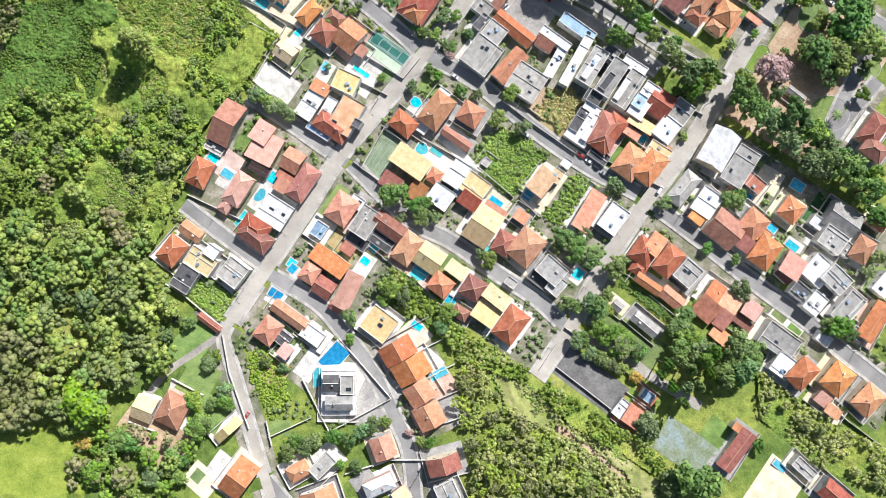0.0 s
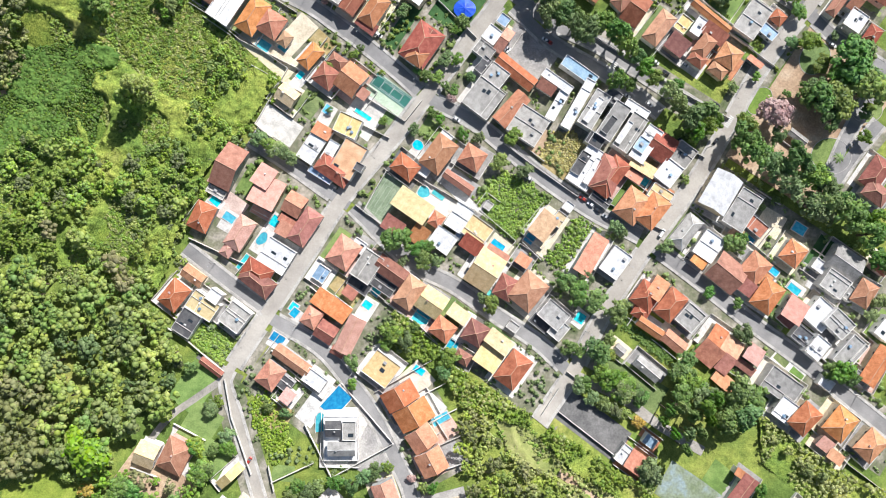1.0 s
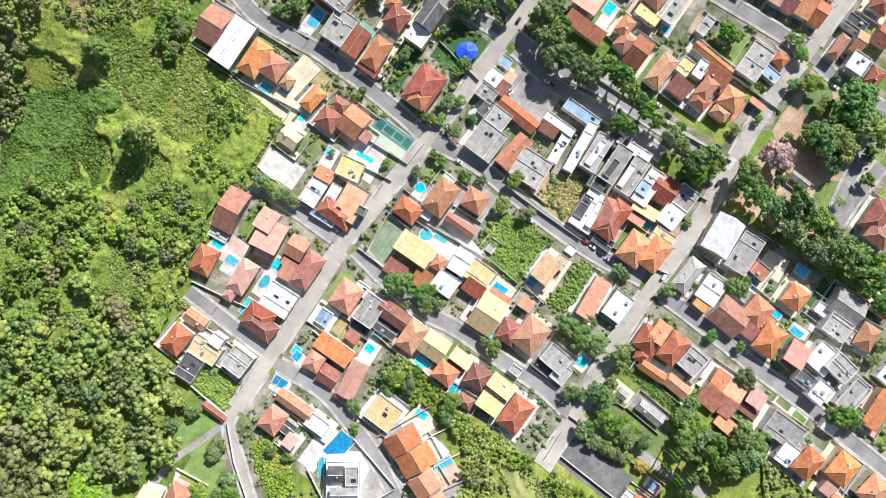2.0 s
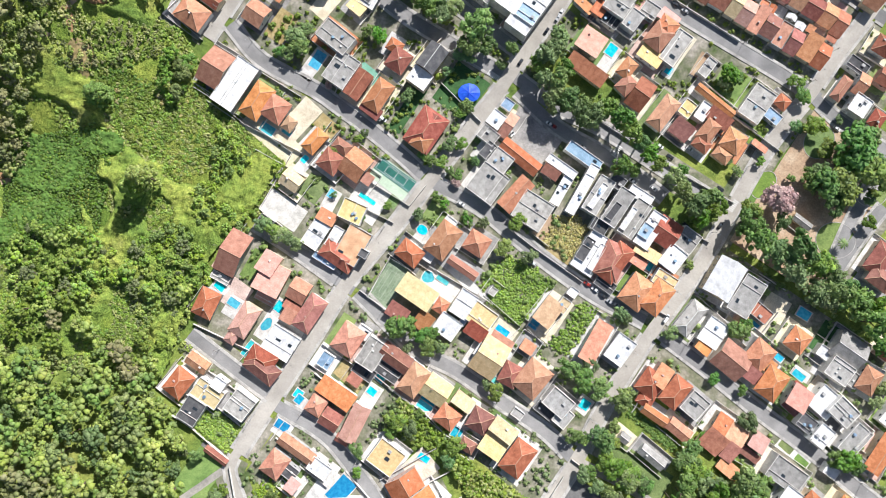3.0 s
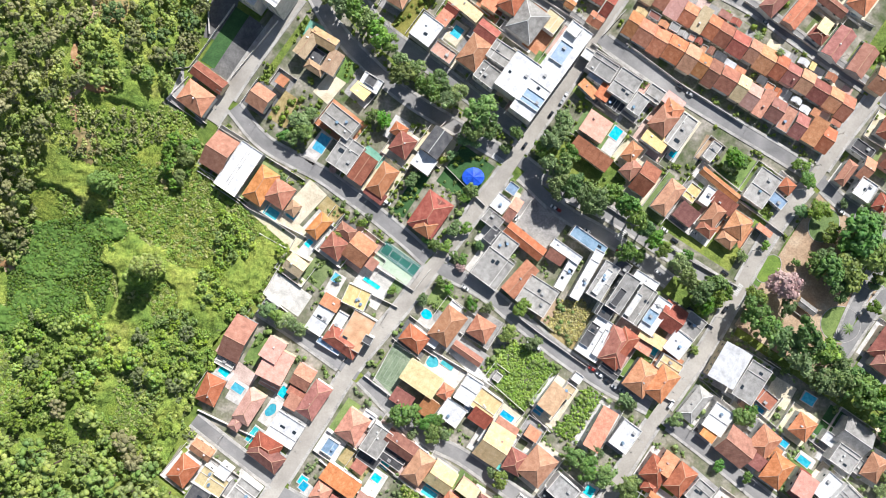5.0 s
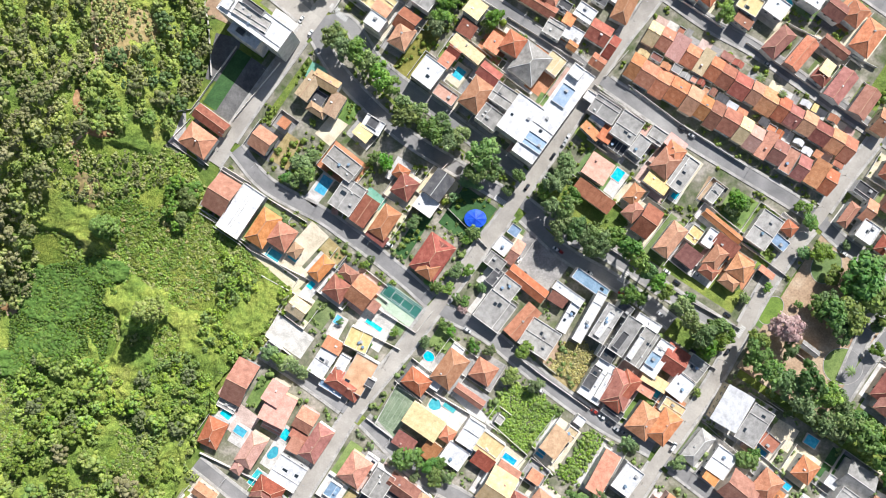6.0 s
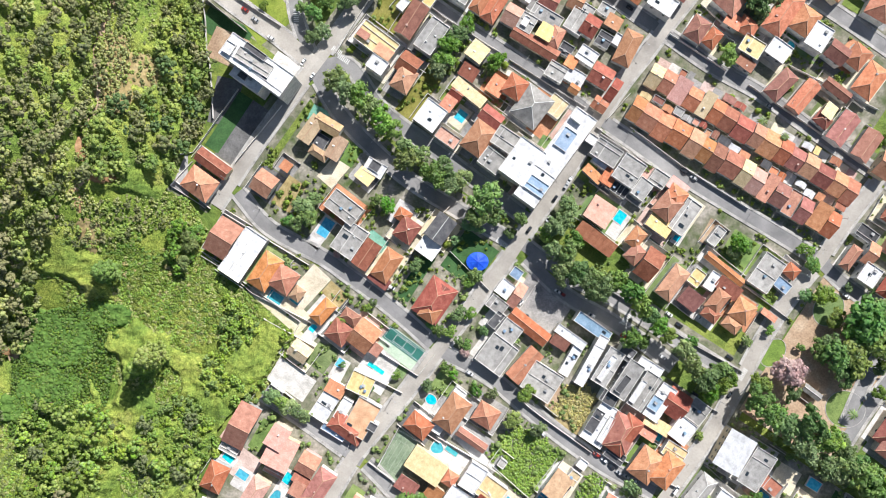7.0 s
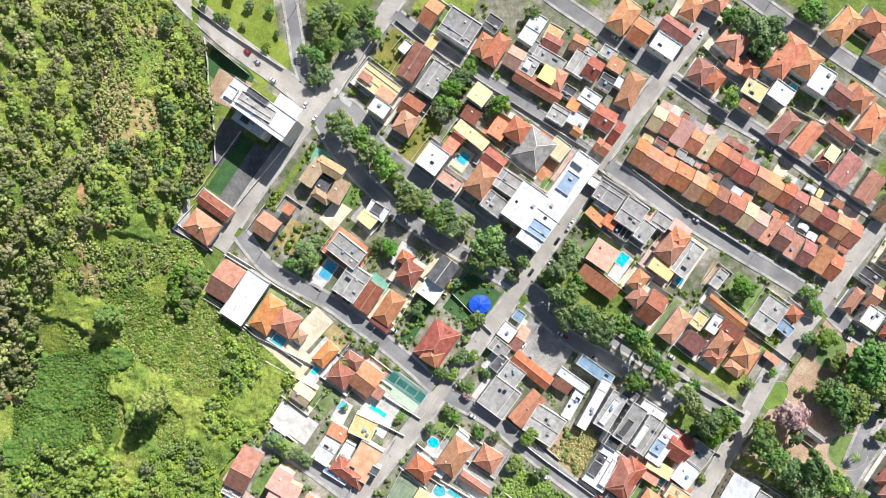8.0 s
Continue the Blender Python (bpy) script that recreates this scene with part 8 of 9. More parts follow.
tree(62.0, 145.3, 7.8, "", 1.70)
tree(68.4, 138.8, 7.8, "", 1.70)
tree(75.2, 136.7, 7.8, "", 1.70)
tree(82.8, 141.0, 7.0, "", 1.70)
tree(89.8, 135.8, 7.8, "", 1.70)
tree(94.5, 128.6, 7.0, "", 1.70)
tree(100.6, 122.8, 6.2, "", 1.70)
tree(104.3, 117.5, 5.9, "", 1.70)
tree(90.3, 111.0, 5.9, "", 1.70)
tree(97.4, 109.1, 4.3, "", 1.70)
tree(109.9, 112.0, 5.1, "", 1.70)
tree(117.8, 105.0, 6.6, "", 1.70)
tree(121.7, 96.2, 7.0, "", 1.70)
tree(127.0, 90.3, 7.8, "", 1.70)
tree(134.9, 94.7, 7.0, "", 1.70)
tree(136.9, 87.4, 5.9, "", 1.70)
tree(130.4, 83.9, 6.6, "", 1.70)
tree(141.9, 90.3, 5.1, "", 1.70)
tree(122.1, 108.7, 4.3, "", 1.70)
tree(154.7, 81.5, 9.0, "", 1.40)
tree(160.2, 72.8, 9.0, "", 1.40)
tree(174.5, 82.3, 5.5, "", 1.40)
tree(168.2, 66.5, 9.8, "", 1.40)
tree(179.8, 66.5, 9.8, "", 1.40)
tree(188.7, 59.7, 9.0, "", 1.40)
tree(197.7, 53.9, 8.2, "", 1.40)
tree(177.4, 54.8, 8.2, "", 1.40)
tree(189.2, 46.0, 7.4, "", 1.40)
tree(200.2, 46.1, 8.2, "", 1.40)
tree(211.5, 40.3, 8.2, "", 1.40)
tree(220.7, 37.3, 7.4, "", 1.40)
tree(196.7, 105.7, 8.2)
tree(205.1, 101.5, 9.0)
tree(191.5, 101.6, 5.9)
tree(208.8, 114.6, 8.2)
tree(218.0, 122.9, 8.2)
tree(223.6, 111.0, 8.2)
tree(221.4, 94.6, 5.1)
tree(220.9, 81.8, 5.1)
tree(195.3, 40.1, 6.6, "", 1.40)
tree(156.3, 87.9, 6.6, "", 1.40)
tree(88.8, 34.3, 4.7)
tree(92.4, 31.3, 3.5)
tree(114.9, 23.6, 5.1)
tree(149.7, 25.2, 6.6)
tree(154.0, 27.8, 4.7)
tree(127.0, 59.0, 2.7)
tree(174.2, 48.6, 2.7)
tree(-46.0, 85.3, 2.7)
tree(-32.6, 90.6, 2.7)
tree(-47.5, 75.7, 2.3)
tree(-61.1, 96.7, 2.3)
tree(-21.8, 16.5, 3.5)
tree(-11.4, 16.4, 5.5)
tree(-5.0, 16.5, 4.3)
tree(-27.2, -20.0, 6.2)
tree(-20.8, -23.4, 5.9)
tree(-30.2, -26.4, 4.3)
tree(-15.7, -17.2, 3.5)
tree(-47.4, -34.4, 4.7)
tree(1.7, -32.8, 6.2)
tree(-1.2, -39.5, 5.1)
tree(23.6, -5.5, 5.5)
tree(19.3, -2.6, 3.5)
tree(61.6, 6.1, 6.6)
tree(68.7, 0.3, 7.0)
tree(77.3, -4.1, 6.6)
tree(72.0, 8.2, 5.5)
tree(88.7, -9.0, 7.4)
tree(79.5, -30.0, 6.6)
tree(75.4, -27.2, 5.9)
tree(62.5, -27.2, 5.5)
tree(68.3, -29.5, 4.3)
tree(83.3, -42.6, 7.4)
tree(78.8, -40.0, 5.9)
tree(90.3, -48.9, 6.6)
tree(99.0, -51.8, 5.9)
tree(67.7, -46.2, 5.5)
tree(73.9, -52.7, 4.3)
tree(81.8, -56.9, 3.9)
tree(90.4, -60.3, 3.5)
tree(101.0, -87.0, 6.6)
tree(119.2, -39.8, 7.4)
tree(125.0, -46.0, 8.2)
tree(122.6, -34.2, 6.6)
tree(130.5, -51.6, 8.2)
tree(118.7, -51.6, 7.4)
tree(148.8, -49.7, 7.4)
tree(155.4, -54.4, 8.2)
tree(144.0, -57.2, 7.4)
tree(149.6, -62.9, 6.6)
tree(141.2, -64.3, 5.9)
tree(152.1, -20.0, 6.6)
tree(136.4, 0.3, 3.9)
tree(150.9, -5.6, 3.5)
tree(201.0, -39.8, 7.4)
tree(195.9, -38.6, 5.9)
tree(206.5, -43.4, 5.1)
tree(223.3, -4.1, 5.5)
tree(218.9, -11.4, 4.3)
tree(129.4, -28.7, 3.5)
tree(126.5, -112.1, 6.6)
tree(118.0, -113.8, 6.6)
tree(156.5, -96.8, 4.3)
tree(-121.9, -88.2, 7.4)
tree(-126.0, -76.3, 5.1)
tree(-116.2, -77.8, 4.3)
tree(-109.2, -70.8, 5.1)
tree(-110.6, -75.6, 4.3)
tree(-118.6, -58.4, 4.3)
tree(-114.6, -54.3, 3.5)
tree(-129.7, -37.3, 4.3)
tree(-129.9, -104.7, 5.1)
tree(-135.2, -109.2, 5.1)
tree(-143.0, -111.5, 5.9)
tree(-154.4, -95.0, 6.6)
tree(-159.9, -94.4, 5.9)
tree(-74.2, -95.3, 5.1)
tree(-76.8, -101.2, 5.1)
tree(-68.5, -98.5, 5.1)
tree(-63.1, -95.4, 4.3)
tree(-54.6, -92.5, 5.1)
tree(-46.1, -94.3, 5.1)
tree(-40.5, -89.7, 5.1)
tree(-34.9, -87.5, 5.1)
tree(-29.4, -85.8, 3.5)
tree(-51.6, -106.2, 3.5)
tree(-43.0, -107.3, 4.3)
tree(-47.3, -45.8, 3.5)
tree(-10.9, -94.7, 3.5)
tree(-6.7, -95.1, 3.5)
tree(-90.1, -57.1, 3.5)
tree(-81.4, -59.9, 3.5)
tree(-56.4, -28.8, 2.3)
tree(-139.6, -43.0, 3.9)
tree(-137.1, -34.4, 3.9)
tree(-62.8, 247.6, 7.4, "", 1.35)
tree(-58.2, 240.9, 8.2, "", 1.35)
tree(-50.9, 237.9, 8.2, "", 1.35)
tree(-45.1, 232.2, 7.4, "", 1.35)
tree(-39.1, 225.2, 8.2, "", 1.35)
tree(-33.4, 220.4, 6.6, "", 1.35)
tree(-27.6, 213.2, 5.1, "", 1.35)
tree(-26.0, 204.0, 7.4, "", 1.35)
tree(-20.1, 207.7, 5.9, "", 1.35)
tree(-12.7, 196.5, 8.2, "", 1.35)
tree(-6.8, 200.1, 7.4, "", 1.35)
tree(-3.9, 192.1, 6.6, "", 1.35)
tree(2.0, 194.2, 6.6, "", 1.35)
tree(13.6, 183.7, 9.8, "", 1.35)
tree(12.2, 175.8, 8.2, "", 1.35)
tree(8.0, 171.3, 6.6)
tree(19.8, 174.8, 5.9, "", 1.35)
tree(33.2, 173.3, 4.3, "", 1.70)
tree(27.7, 165.7, 3.5)
tree(-75.4, 304.3, 5.1)
tree(-72.3, 295.1, 5.9)
tree(-66.3, 307.1, 5.9)
tree(-75.4, 283.1, 5.9)
tree(-71.0, 274.2, 5.1)
tree(-76.1, 270.7, 5.1)
tree(-81.6, 286.5, 4.3)
tree(-69.5, 289.3, 5.1)
tree(-55.7, 290.2, 7.4)
tree(-57.4, 301.2, 5.1)
tree(-48.3, 303.8, 6.6)
tree(-45.4, 295.0, 5.9)
tree(5.5, 276.8, 5.9)
tree(1.0, 270.7, 6.6)
tree(-3.5, 265.6, 6.6)
tree(-6.5, 258.7, 6.6)
tree(-9.6, 254.3, 5.9)
tree(20.4, 257.2, 5.9)
tree(17.5, 253.9, 4.3)
tree(38.7, 305.3, 5.1)
tree(147.3, 299.6, 8.2)
tree(154.5, 296.4, 9.0)
tree(163.7, 296.5, 8.2)
tree(157.7, 287.0, 8.2)
tree(166.9, 290.1, 7.4)
tree(161.4, 281.5, 5.9)
tree(143.6, 303.2, 5.9)
tree(143.1, 259.6, 6.6)
tree(185.0, 305.6, 7.4)
tree(191.2, 302.2, 6.6)
tree(188.6, 310.5, 5.9)
tree(148.8, 160.7, 5.9)
tree(152.0, 158.6, 5.1)
tree(146.3, 155.6, 4.3)
tree(188.0, 148.5, 5.1)
tree(58.9, 180.6, 6.6)
tree(54.9, 171.8, 6.6, "", 1.70)
tree(50.7, 168.8, 5.9, "", 1.70)
tree(46.4, 165.2, 5.1, "", 1.70)
tree(60.7, 162.9, 6.6, "", 1.70)
tree(57.8, 156.5, 6.6, "", 1.70)
tree(50.6, 157.0, 5.9, "", 1.70)
tree(54.8, 148.2, 6.6, "", 1.70)
tree(62.1, 145.3, 6.6, "", 1.70)
tree(69.4, 143.2, 6.6, "", 1.70)
tree(72.3, 135.8, 6.6, "", 1.70)
tree(-81.7, 181.2, 6.6)
tree(-78.8, 174.6, 5.9)
tree(-84.9, 172.2, 5.1)
tree(-75.9, 184.2, 5.1)
tree(-89.5, 173.1, 4.3)
tree(-36.9, 181.0, 5.1)
tree(-42.9, 184.1, 4.3)
tree(-22.0, 149.4, 4.3)
tree(-0.9, 162.8, 3.5)
tree(9.5, 144.2, 4.3)
tree(6.5, 139.7, 3.5)
tree(-138.6, 166.5, 6.6)
tree(-141.2, 163.0, 7.4)
tree(-144.5, 151.0, 5.1)
tree(-91.3, 149.7, 3.5)
tree(-123.8, 303.4, 3.5)
tree(181.7, 105.1, 2.7)
tree(165.3, 114.1, 3.1)
tree(153.1, 108.3, 3.5)
tree(149.1, 114.1, 2.3)
tree(-120.4, -87.5, 6.6)
tree(-118.3, -57.0, 4.3)
tree(122.2, -111.5, 12.5)
tree(114.7, -112.8, 8.6)
tree(99.8, -85.2, 5.9)
tree(100.1, -92.0, 5.1)
tree(70.6, -45.7, 5.1)
tree(79.6, -54.7, 4.3)
tree(86.0, -59.1, 4.3)
tree(97.6, -51.2, 5.9)
tree(90.3, -47.7, 7.0)
tree(199.3, 120.3, 6.2)
tree(212.1, 121.1, 13.3)
tree(220.2, 106.2, 11.7)
tree(207.6, 112.4, 9.4)
tree(196.8, 101.6, 9.4)
tree(205.6, 99.8, 10.9)
tree(201.8, 90.4, 7.0)
tree(190.7, 105.6, 6.6)
tree(219.1, 126.3, 7.8)
tree(184.7, 132.1, 4.7)
tree(207.7, 39.7, 9.4, "", 1.40)
tree(217.1, 29.8, 9.4, "", 1.40)
tree(203.5, 46.6, 7.8, "", 1.40)
tree(224.3, 17.2, 7.8)
tree(-128.5, 305.1, 2.7)
tree(-115.0, 300.6, 2.3)
tree(-102.8, 288.3, 3.1)
tree(-135.9, 312.6, 3.1)
tree(-111.8, 311.0, 3.1)
tree(-96.9, 296.0, 2.3)
tree(-122.2, 317.0, 3.5)
tree(-100.4, 308.0, 2.7)
tree(208.0, 136.3, 3.1)
tree(196.7, 135.5, 3.5)
tree(220.0, 134.8, 3.1)
tree(187.7, 156.0, 3.5)
tree(182.5, 157.5, 3.9)
tree(172.3, 93.2, 10.1, "pink")
tree(3.5, 103.2, 3.0, "pink")
tree(97.3, -64.5, 3.8, "yellow")
tree(-175.8, -95.4, 4.5, "yellow")
tree(-16.6, -91.3, 2.6, "pink")
tree(-151.9, -19.4, 3.0, "pink")
tree(-175.4, -55.9, 6.7, "bright")
tree(-129.4, -112.6, 4.9, "bright")
tree(162.2, 224.7, 3.4, "palm")
tree(173.5, 216.6, 3.0, "palm")
tree(206.8, 70.6, 3.4, "palm")
tree(-64.2, 155.5, 2.6, "pink")
tree(-55.2, 159.4, 2.6, "pink")
tree(188.3, 148.2, 4.9, "bright")
tree(115.3, -54.5, 3.6, "", 4.3)
tree(121.4, -58.5, 4.0, "", 4.0)
tree(119.2, -67.8, 3.6, "", 4.3)
tree(109.7, -56.6, 3.6, "", 4.3)
tree(127.7, -54.5, 4.0, "", 4.0)
tree(124.8, -66.5, 3.6, "", 4.3)
tree(111.8, -67.7, 3.3, "", 4.8)
tree(130.0, -61.2, 3.6, "", 4.3)
tree(133.4, -50.5, 4.0, "", 4.0)
tree(106.7, -61.1, 3.0, "", 5.3)
tree(116.0, -74.3, 3.0, "", 5.3)
tree(193.3, 132.3, 7.1, "lime")
tree(-173.0, -74.1, 12.8, "lime")
tree(-160.4, -94.1, 7.5, "lime")
tree(-134.0, -102.0, 4.9, "bright")
tree(-168.4, -106.9, 7.5, "lime")
tree(-140.4, -58.1, 6.7, "lime")
tree(-124.3, -76.1, 6.0, "lime")
tree(-107.5, -76.9, 4.9, "bright")
tree(146.3, -47.5, 7.9, "", 1.5)
tree(149.4, -59.4, 7.3, "", 1.5)
tree(138.9, -62.9, 7.3, "", 1.5)
tree(84.4, -22.9, 4.5, "lime")
tree(81.9, -30.0, 6.0, "lime")


# ---- woods and scrub of the hillsides ----
cover_sheet("hill_grass", GRASS_AREAS, MAT_GRASS, "tall yellow-green grass sweeping over the hillside", 0.5, 1.1, 1)
cover_sheet("hill_grass", BRIGHT_AREAS, COVER["lawn_bright"], "sunlit yellow-green grass below the woodland", 1.6, 0.5, 5)
cover_sheet("creeper_thicket", THICKET_AREAS, MAT_THICKET, "smooth dark green creeper thicket on the hill", 2.6, 2.0, 2, 0.6)
cover_sheet("dry_grass", DRY_AREAS, COVER["dry"], "dry straw-coloured grass on the hillside", 0.6, 0.9, 4)
cover_sheet("bare_earth", SOIL_AREAS, MAT_RED_SOIL, "bare orange-red earth on the hillside", 0.7, 0.5, 3)
shrubs("hill_bushes", [(-229.0, 124.2), (-183.2, 131.8), (-177.1, 110.8), (-183.2, 76.2), (-228.5, 64.2)], 1.25, 0.7, 1.2, LEAF["mat"], "dense dark green creeper leaves on the hill", -0.9, 21, 9, 0.4, True, 99)
canopy([(-229.9, 0.3), (-207.5, 17.5), (-185.5, 6.0), (-155.5, 3.2), (-144.0, -8.5), (-134.8, -23.0), (-139.8, -38.7), (-138.8, -57.1), (-151.9, -65.1), (-163.5, -70.3), (-163.9, -83.9), (-184.3, -89.9), (-196.9, -44.8), (-204.2, -33.6), (-227.0, -38.8)], 9.5, 3.2, {"woods": 5, "green": 3, "lime": 2, "dark": 2}, "dense green hillside woodland with broad uneven crowns", 11, 1.9, shut=0.57)
canopy([(-227.2, -36.0), (-204.2, -33.6), (-195.4, -47.6), (-188.3, -72.4), (-200.3, -82.7), (-223.0, -83.3)], 9.0, 3.5, {"brown": 5, "olive": 2}, "brownish grey-green trees at the edge of the woodland", 39, 1.9, shut=0.57)
canopy([(-181.8, -88.7), (-153.1, -88.3), (-125.0, -98.3), (-124.3, -108.9), (-137.0, -127.3), (-178.7, -125.4)], 6.0, 2.0, {"lime": 3, "green": 3, "brown": 3, "dark": 1}, "garden trees and bushes on bare soil below the hill", 12, 0.5, -0.15)
canopy([(-217.2, 308.4), (-176.3, 320.7), (-169.1, 288.9), (-180.6, 261.5), (-175.5, 242.9), (-184.7, 217.1), (-191.5, 192.5), (-198.4, 170.6), (-210.5, 147.8), (-220.9, 106.8), (-244.4, 99.1)], 5.6, 1.9, {"olive": 6, "brown": 3, "pale": 3, "woods": 2}, "olive green woodland on the steep hill", 13, 1.7, shut=0.6)
canopy([(-150.2, 304.7), (-137.6, 292.2), (-131.8, 256.2), (-130.1, 235.3), (-143.6, 209.7), (-150.8, 197.6), (-166.5, 201.5), (-183.2, 192.7), (-182.3, 220.0), (-166.0, 235.5), (-152.7, 242.8), (-153.8, 266.0)], 5.8, 1.9, {"woods": 4, "olive": 4, "dark": 2, "lime": 1}, "green woodland along the foot of the hill", 14, 1.6, shut=0.6)
canopy([(-172.8, 316.8), (-150.8, 322.9), (-148.6, 282.1), (-153.3, 240.1), (-183.4, 217.4), (-190.7, 181.6), (-144.4, 187.5), (-142.0, 172.5), (-201.6, 159.1), (-183.4, 220.2), (-176.2, 243.1), (-181.3, 261.9)], 3.2, 1.0, {"olive": 5, "woods": 3, "pale": 3}, "scattered small trees on the dry part of the hill", 15, 1.1, -0.25, low=True)
canopy([(-217.8, 45.2), (-184.3, 47.5), (-182.0, 24.5), (-149.0, 20.8), (-149.7, 3.6), (-233.4, -2.1), (-235.2, 27.1), (-217.0, 28.1)], 7.0, 2.2, {"woods": 4, "brown": 1, "green": 4, "lime": 2}, "trees with open grass between them on the hill", 17, 0.9, -0.12)
canopy([(-167.8, 44.4), (-138.2, 35.2), (-131.8, 20.6), (-137.1, 6.2), (-149.8, 6.5), (-160.0, 21.1)], 4.5, 1.5, {"green": 4, "lime": 2, "woods": 3}, "green bushes and small trees behind the houses", 45, 0.9, -0.2, low=True)
canopy([(-124.3, 133.4), (-103.3, 130.3), (-86.7, 118.3), (-94.0, 90.2), (-111.6, 71.3), (-126.1, 50.5), (-185.2, 50.7), (-177.5, 67.3), (-152.7, 74.9), (-141.8, 97.8), (-124.1, 106.6)], 3.6, 1.2, {"lime": 4, "shrub": 5, "green": 3}, "bright green bushes thick on the hillside", 23, 0.8, -0.1)
canopy([(-238.0, 85.4), (-178.6, 79.6), (-158.9, 70.7), (-124.3, 70.6), (-132.7, 49.9), (-138.2, 35.2), (-166.4, 44.4), (-212.5, 45.1), (-236.8, 56.8)], 6.0, 1.5, {"lime": 4, "green": 3, "shrub": 4, "woods": 1}, "green bushes and saplings on the hillside", 33, 0.8, -0.05)
canopy([(-203.8, 135.5), (-144.4, 184.5), (-130.4, 157.4), (-153.4, 121.9), (-144.7, 103.8), (-175.5, 99.0), (-183.8, 122.8)], 1.7, 0.7, {"shrub": 4, "lime": 4, "straw": 1}, "low bushes in the hillside grass", 34, 0.7, -0.1, low=True)
canopy([(-152.2, 170.3), (-144.6, 172.5), (-140.8, 163.5), (-140.9, 154.4), (-146.3, 146.8), (-151.6, 150.2)], 6.0, 2.5, {"dark": 1}, "dark green trees at the end of the house row", 46)
canopy([(8.1, -54.6), (19.0, -58.7), (32.6, -82.6), (49.2, -87.7), (62.8, -99.7), (79.5, -116.5), (96.2, -133.1), (8.6, -132.7), (16.9, -107.8), (9.5, -89.5), (8.0, -73.7)], 4.6, 1.4, {"pale": 4, "olive": 3, "lime": 2, "woods": 1}, "olive and yellow-green woodland on the southern slope", 16)
canopy([(-213.8, 147.8), (-144.4, 187.5), (-130.4, 160.4), (-82.3, 121.2), (-97.0, 91.7), (-126.0, 48.2), (-185.2, 50.7), (-181.0, 99.2), (-210.7, 123.6)], 1.5, 0.6, {"shrub": 5, "lime": 4, "pale": 3}, "tufts and low bushes all over the hillside grass", 61, 0.5, -0.15, low=True)
canopy([(-238.0, 85.4), (-162.0, 79.6), (-127.2, 67.6), (-138.1, 32.3), (-148.4, 6.5), (-234.0, 6.2)], 1.5, 0.6, {"shrub": 5, "lime": 4, "pale": 2}, "tufts and low bushes between the hillside trees", 62, 0.3, -0.15, low=True)
canopy([(24.7, -62.8), (44.5, -68.2), (63.3, -88.0), (88.5, -102.0), (110.9, -117.4), (115.8, -133.3), (96.2, -133.1), (79.5, -116.5), (62.8, -99.7), (49.2, -87.7), (32.6, -82.6)], 1.8, 0.7, {"pale": 4, "olive": 2, "lime": 3}, "low bushes along the southern slope", 63, 0.5, -0.15, low=True)
tall_tree(-155.2, 104.5, 7.5, 38.0, LEAF["lime"], "tall leafy tree on the open hill", 51)
# unseen neighbour of the tree above, added to widen and lengthen its shadow
tall_tree(-161.2, 99.5, 6.0, 30.0, LEAF["lime"], "tall leafy tree on the open hill", 53)
tall_tree(-179.1, 147.1, 6.5, 21.0, LEAF["lime"], "tall leafy tree on the open hill", 52)
woods([(160.2, -64.5), (181.9, -81.2), (222.1, -101.7), (229.3, -117.8), (187.8, -111.1), (158.7, -85.4)], 6.5, 2.0, 3.8, {"green": 2, "lime": 2, "pale": 2}, "trees on the green bank below the houses", 0.24, 18)
shrubs("hedge_plants", [(91.2, -17.9), (96.4, -11.5), (121.5, -30.4), (114.8, -37.0)], 1.2, 0.6, 1.1, LEAF["bright"], "bright yellow-green low plants on a lot", -0.1, 27, avoid=True)
shrubs("lot_scrub", [(13.7, 45.1), (31.8, 64.8), (55.6, 49.6), (37.5, 27.1), (28.6, 33.1)], 1.25, 0.6, 1.2, LEAF["shrub"], "lush green weeds on an empty lot", -0.4, 28, avoid=True)
shrubs("dry_scrub", [(49.9, 70.9), (57.5, 84.0), (68.1, 84.6), (74.0, 78.5), (64.8, 63.9)], 1.2, 0.7, 1.3, LEAF["straw"], "straw-coloured dry bush heap on an empty lot", -0.4, 29)
shrubs("lot_scrub", [(52.2, 16.6), (70.4, 40.6), (79.3, 34.6), (61.0, 12.1)], 1.7, 0.7, 1.4, LEAF["shrub"], "green weeds on a narrow lot", -0.3, 30, avoid=True)
shrubs("lot_scrub", [(-131.4, -24.6), (-123.1, -14.4), (-104.8, -30.4), (-112.4, -39.0)], 1.25, 0.7, 1.3, LEAF["shrub"], "green weeds on a lot below the houses", -0.3, 31, avoid=True)
shrubs("dry_scrub", [(-100.9, -57.5), (-91.1, -49.0), (-75.8, -71.5), (-86.7, -86.7)], 1.6, 0.6, 1.2, LEAF["lime"], "yellow-green tall grass beside the road", -0.2, 32, avoid=True)
shrubs("garden_shrubs", [(-135.1, 31.3), (-84.2, 118.0), (-48.0, 154.5), (-5.5, 151.3), (91.7, 151.2), (135.6, 72.3), (101.3, 25.0), (61.5, -23.7), (-47.4, 42.9)], 4.6, 0.8, 2.1, LEAF["green"], "green garden bushes between the houses", 0.12, 40, 12, 0.36, True)
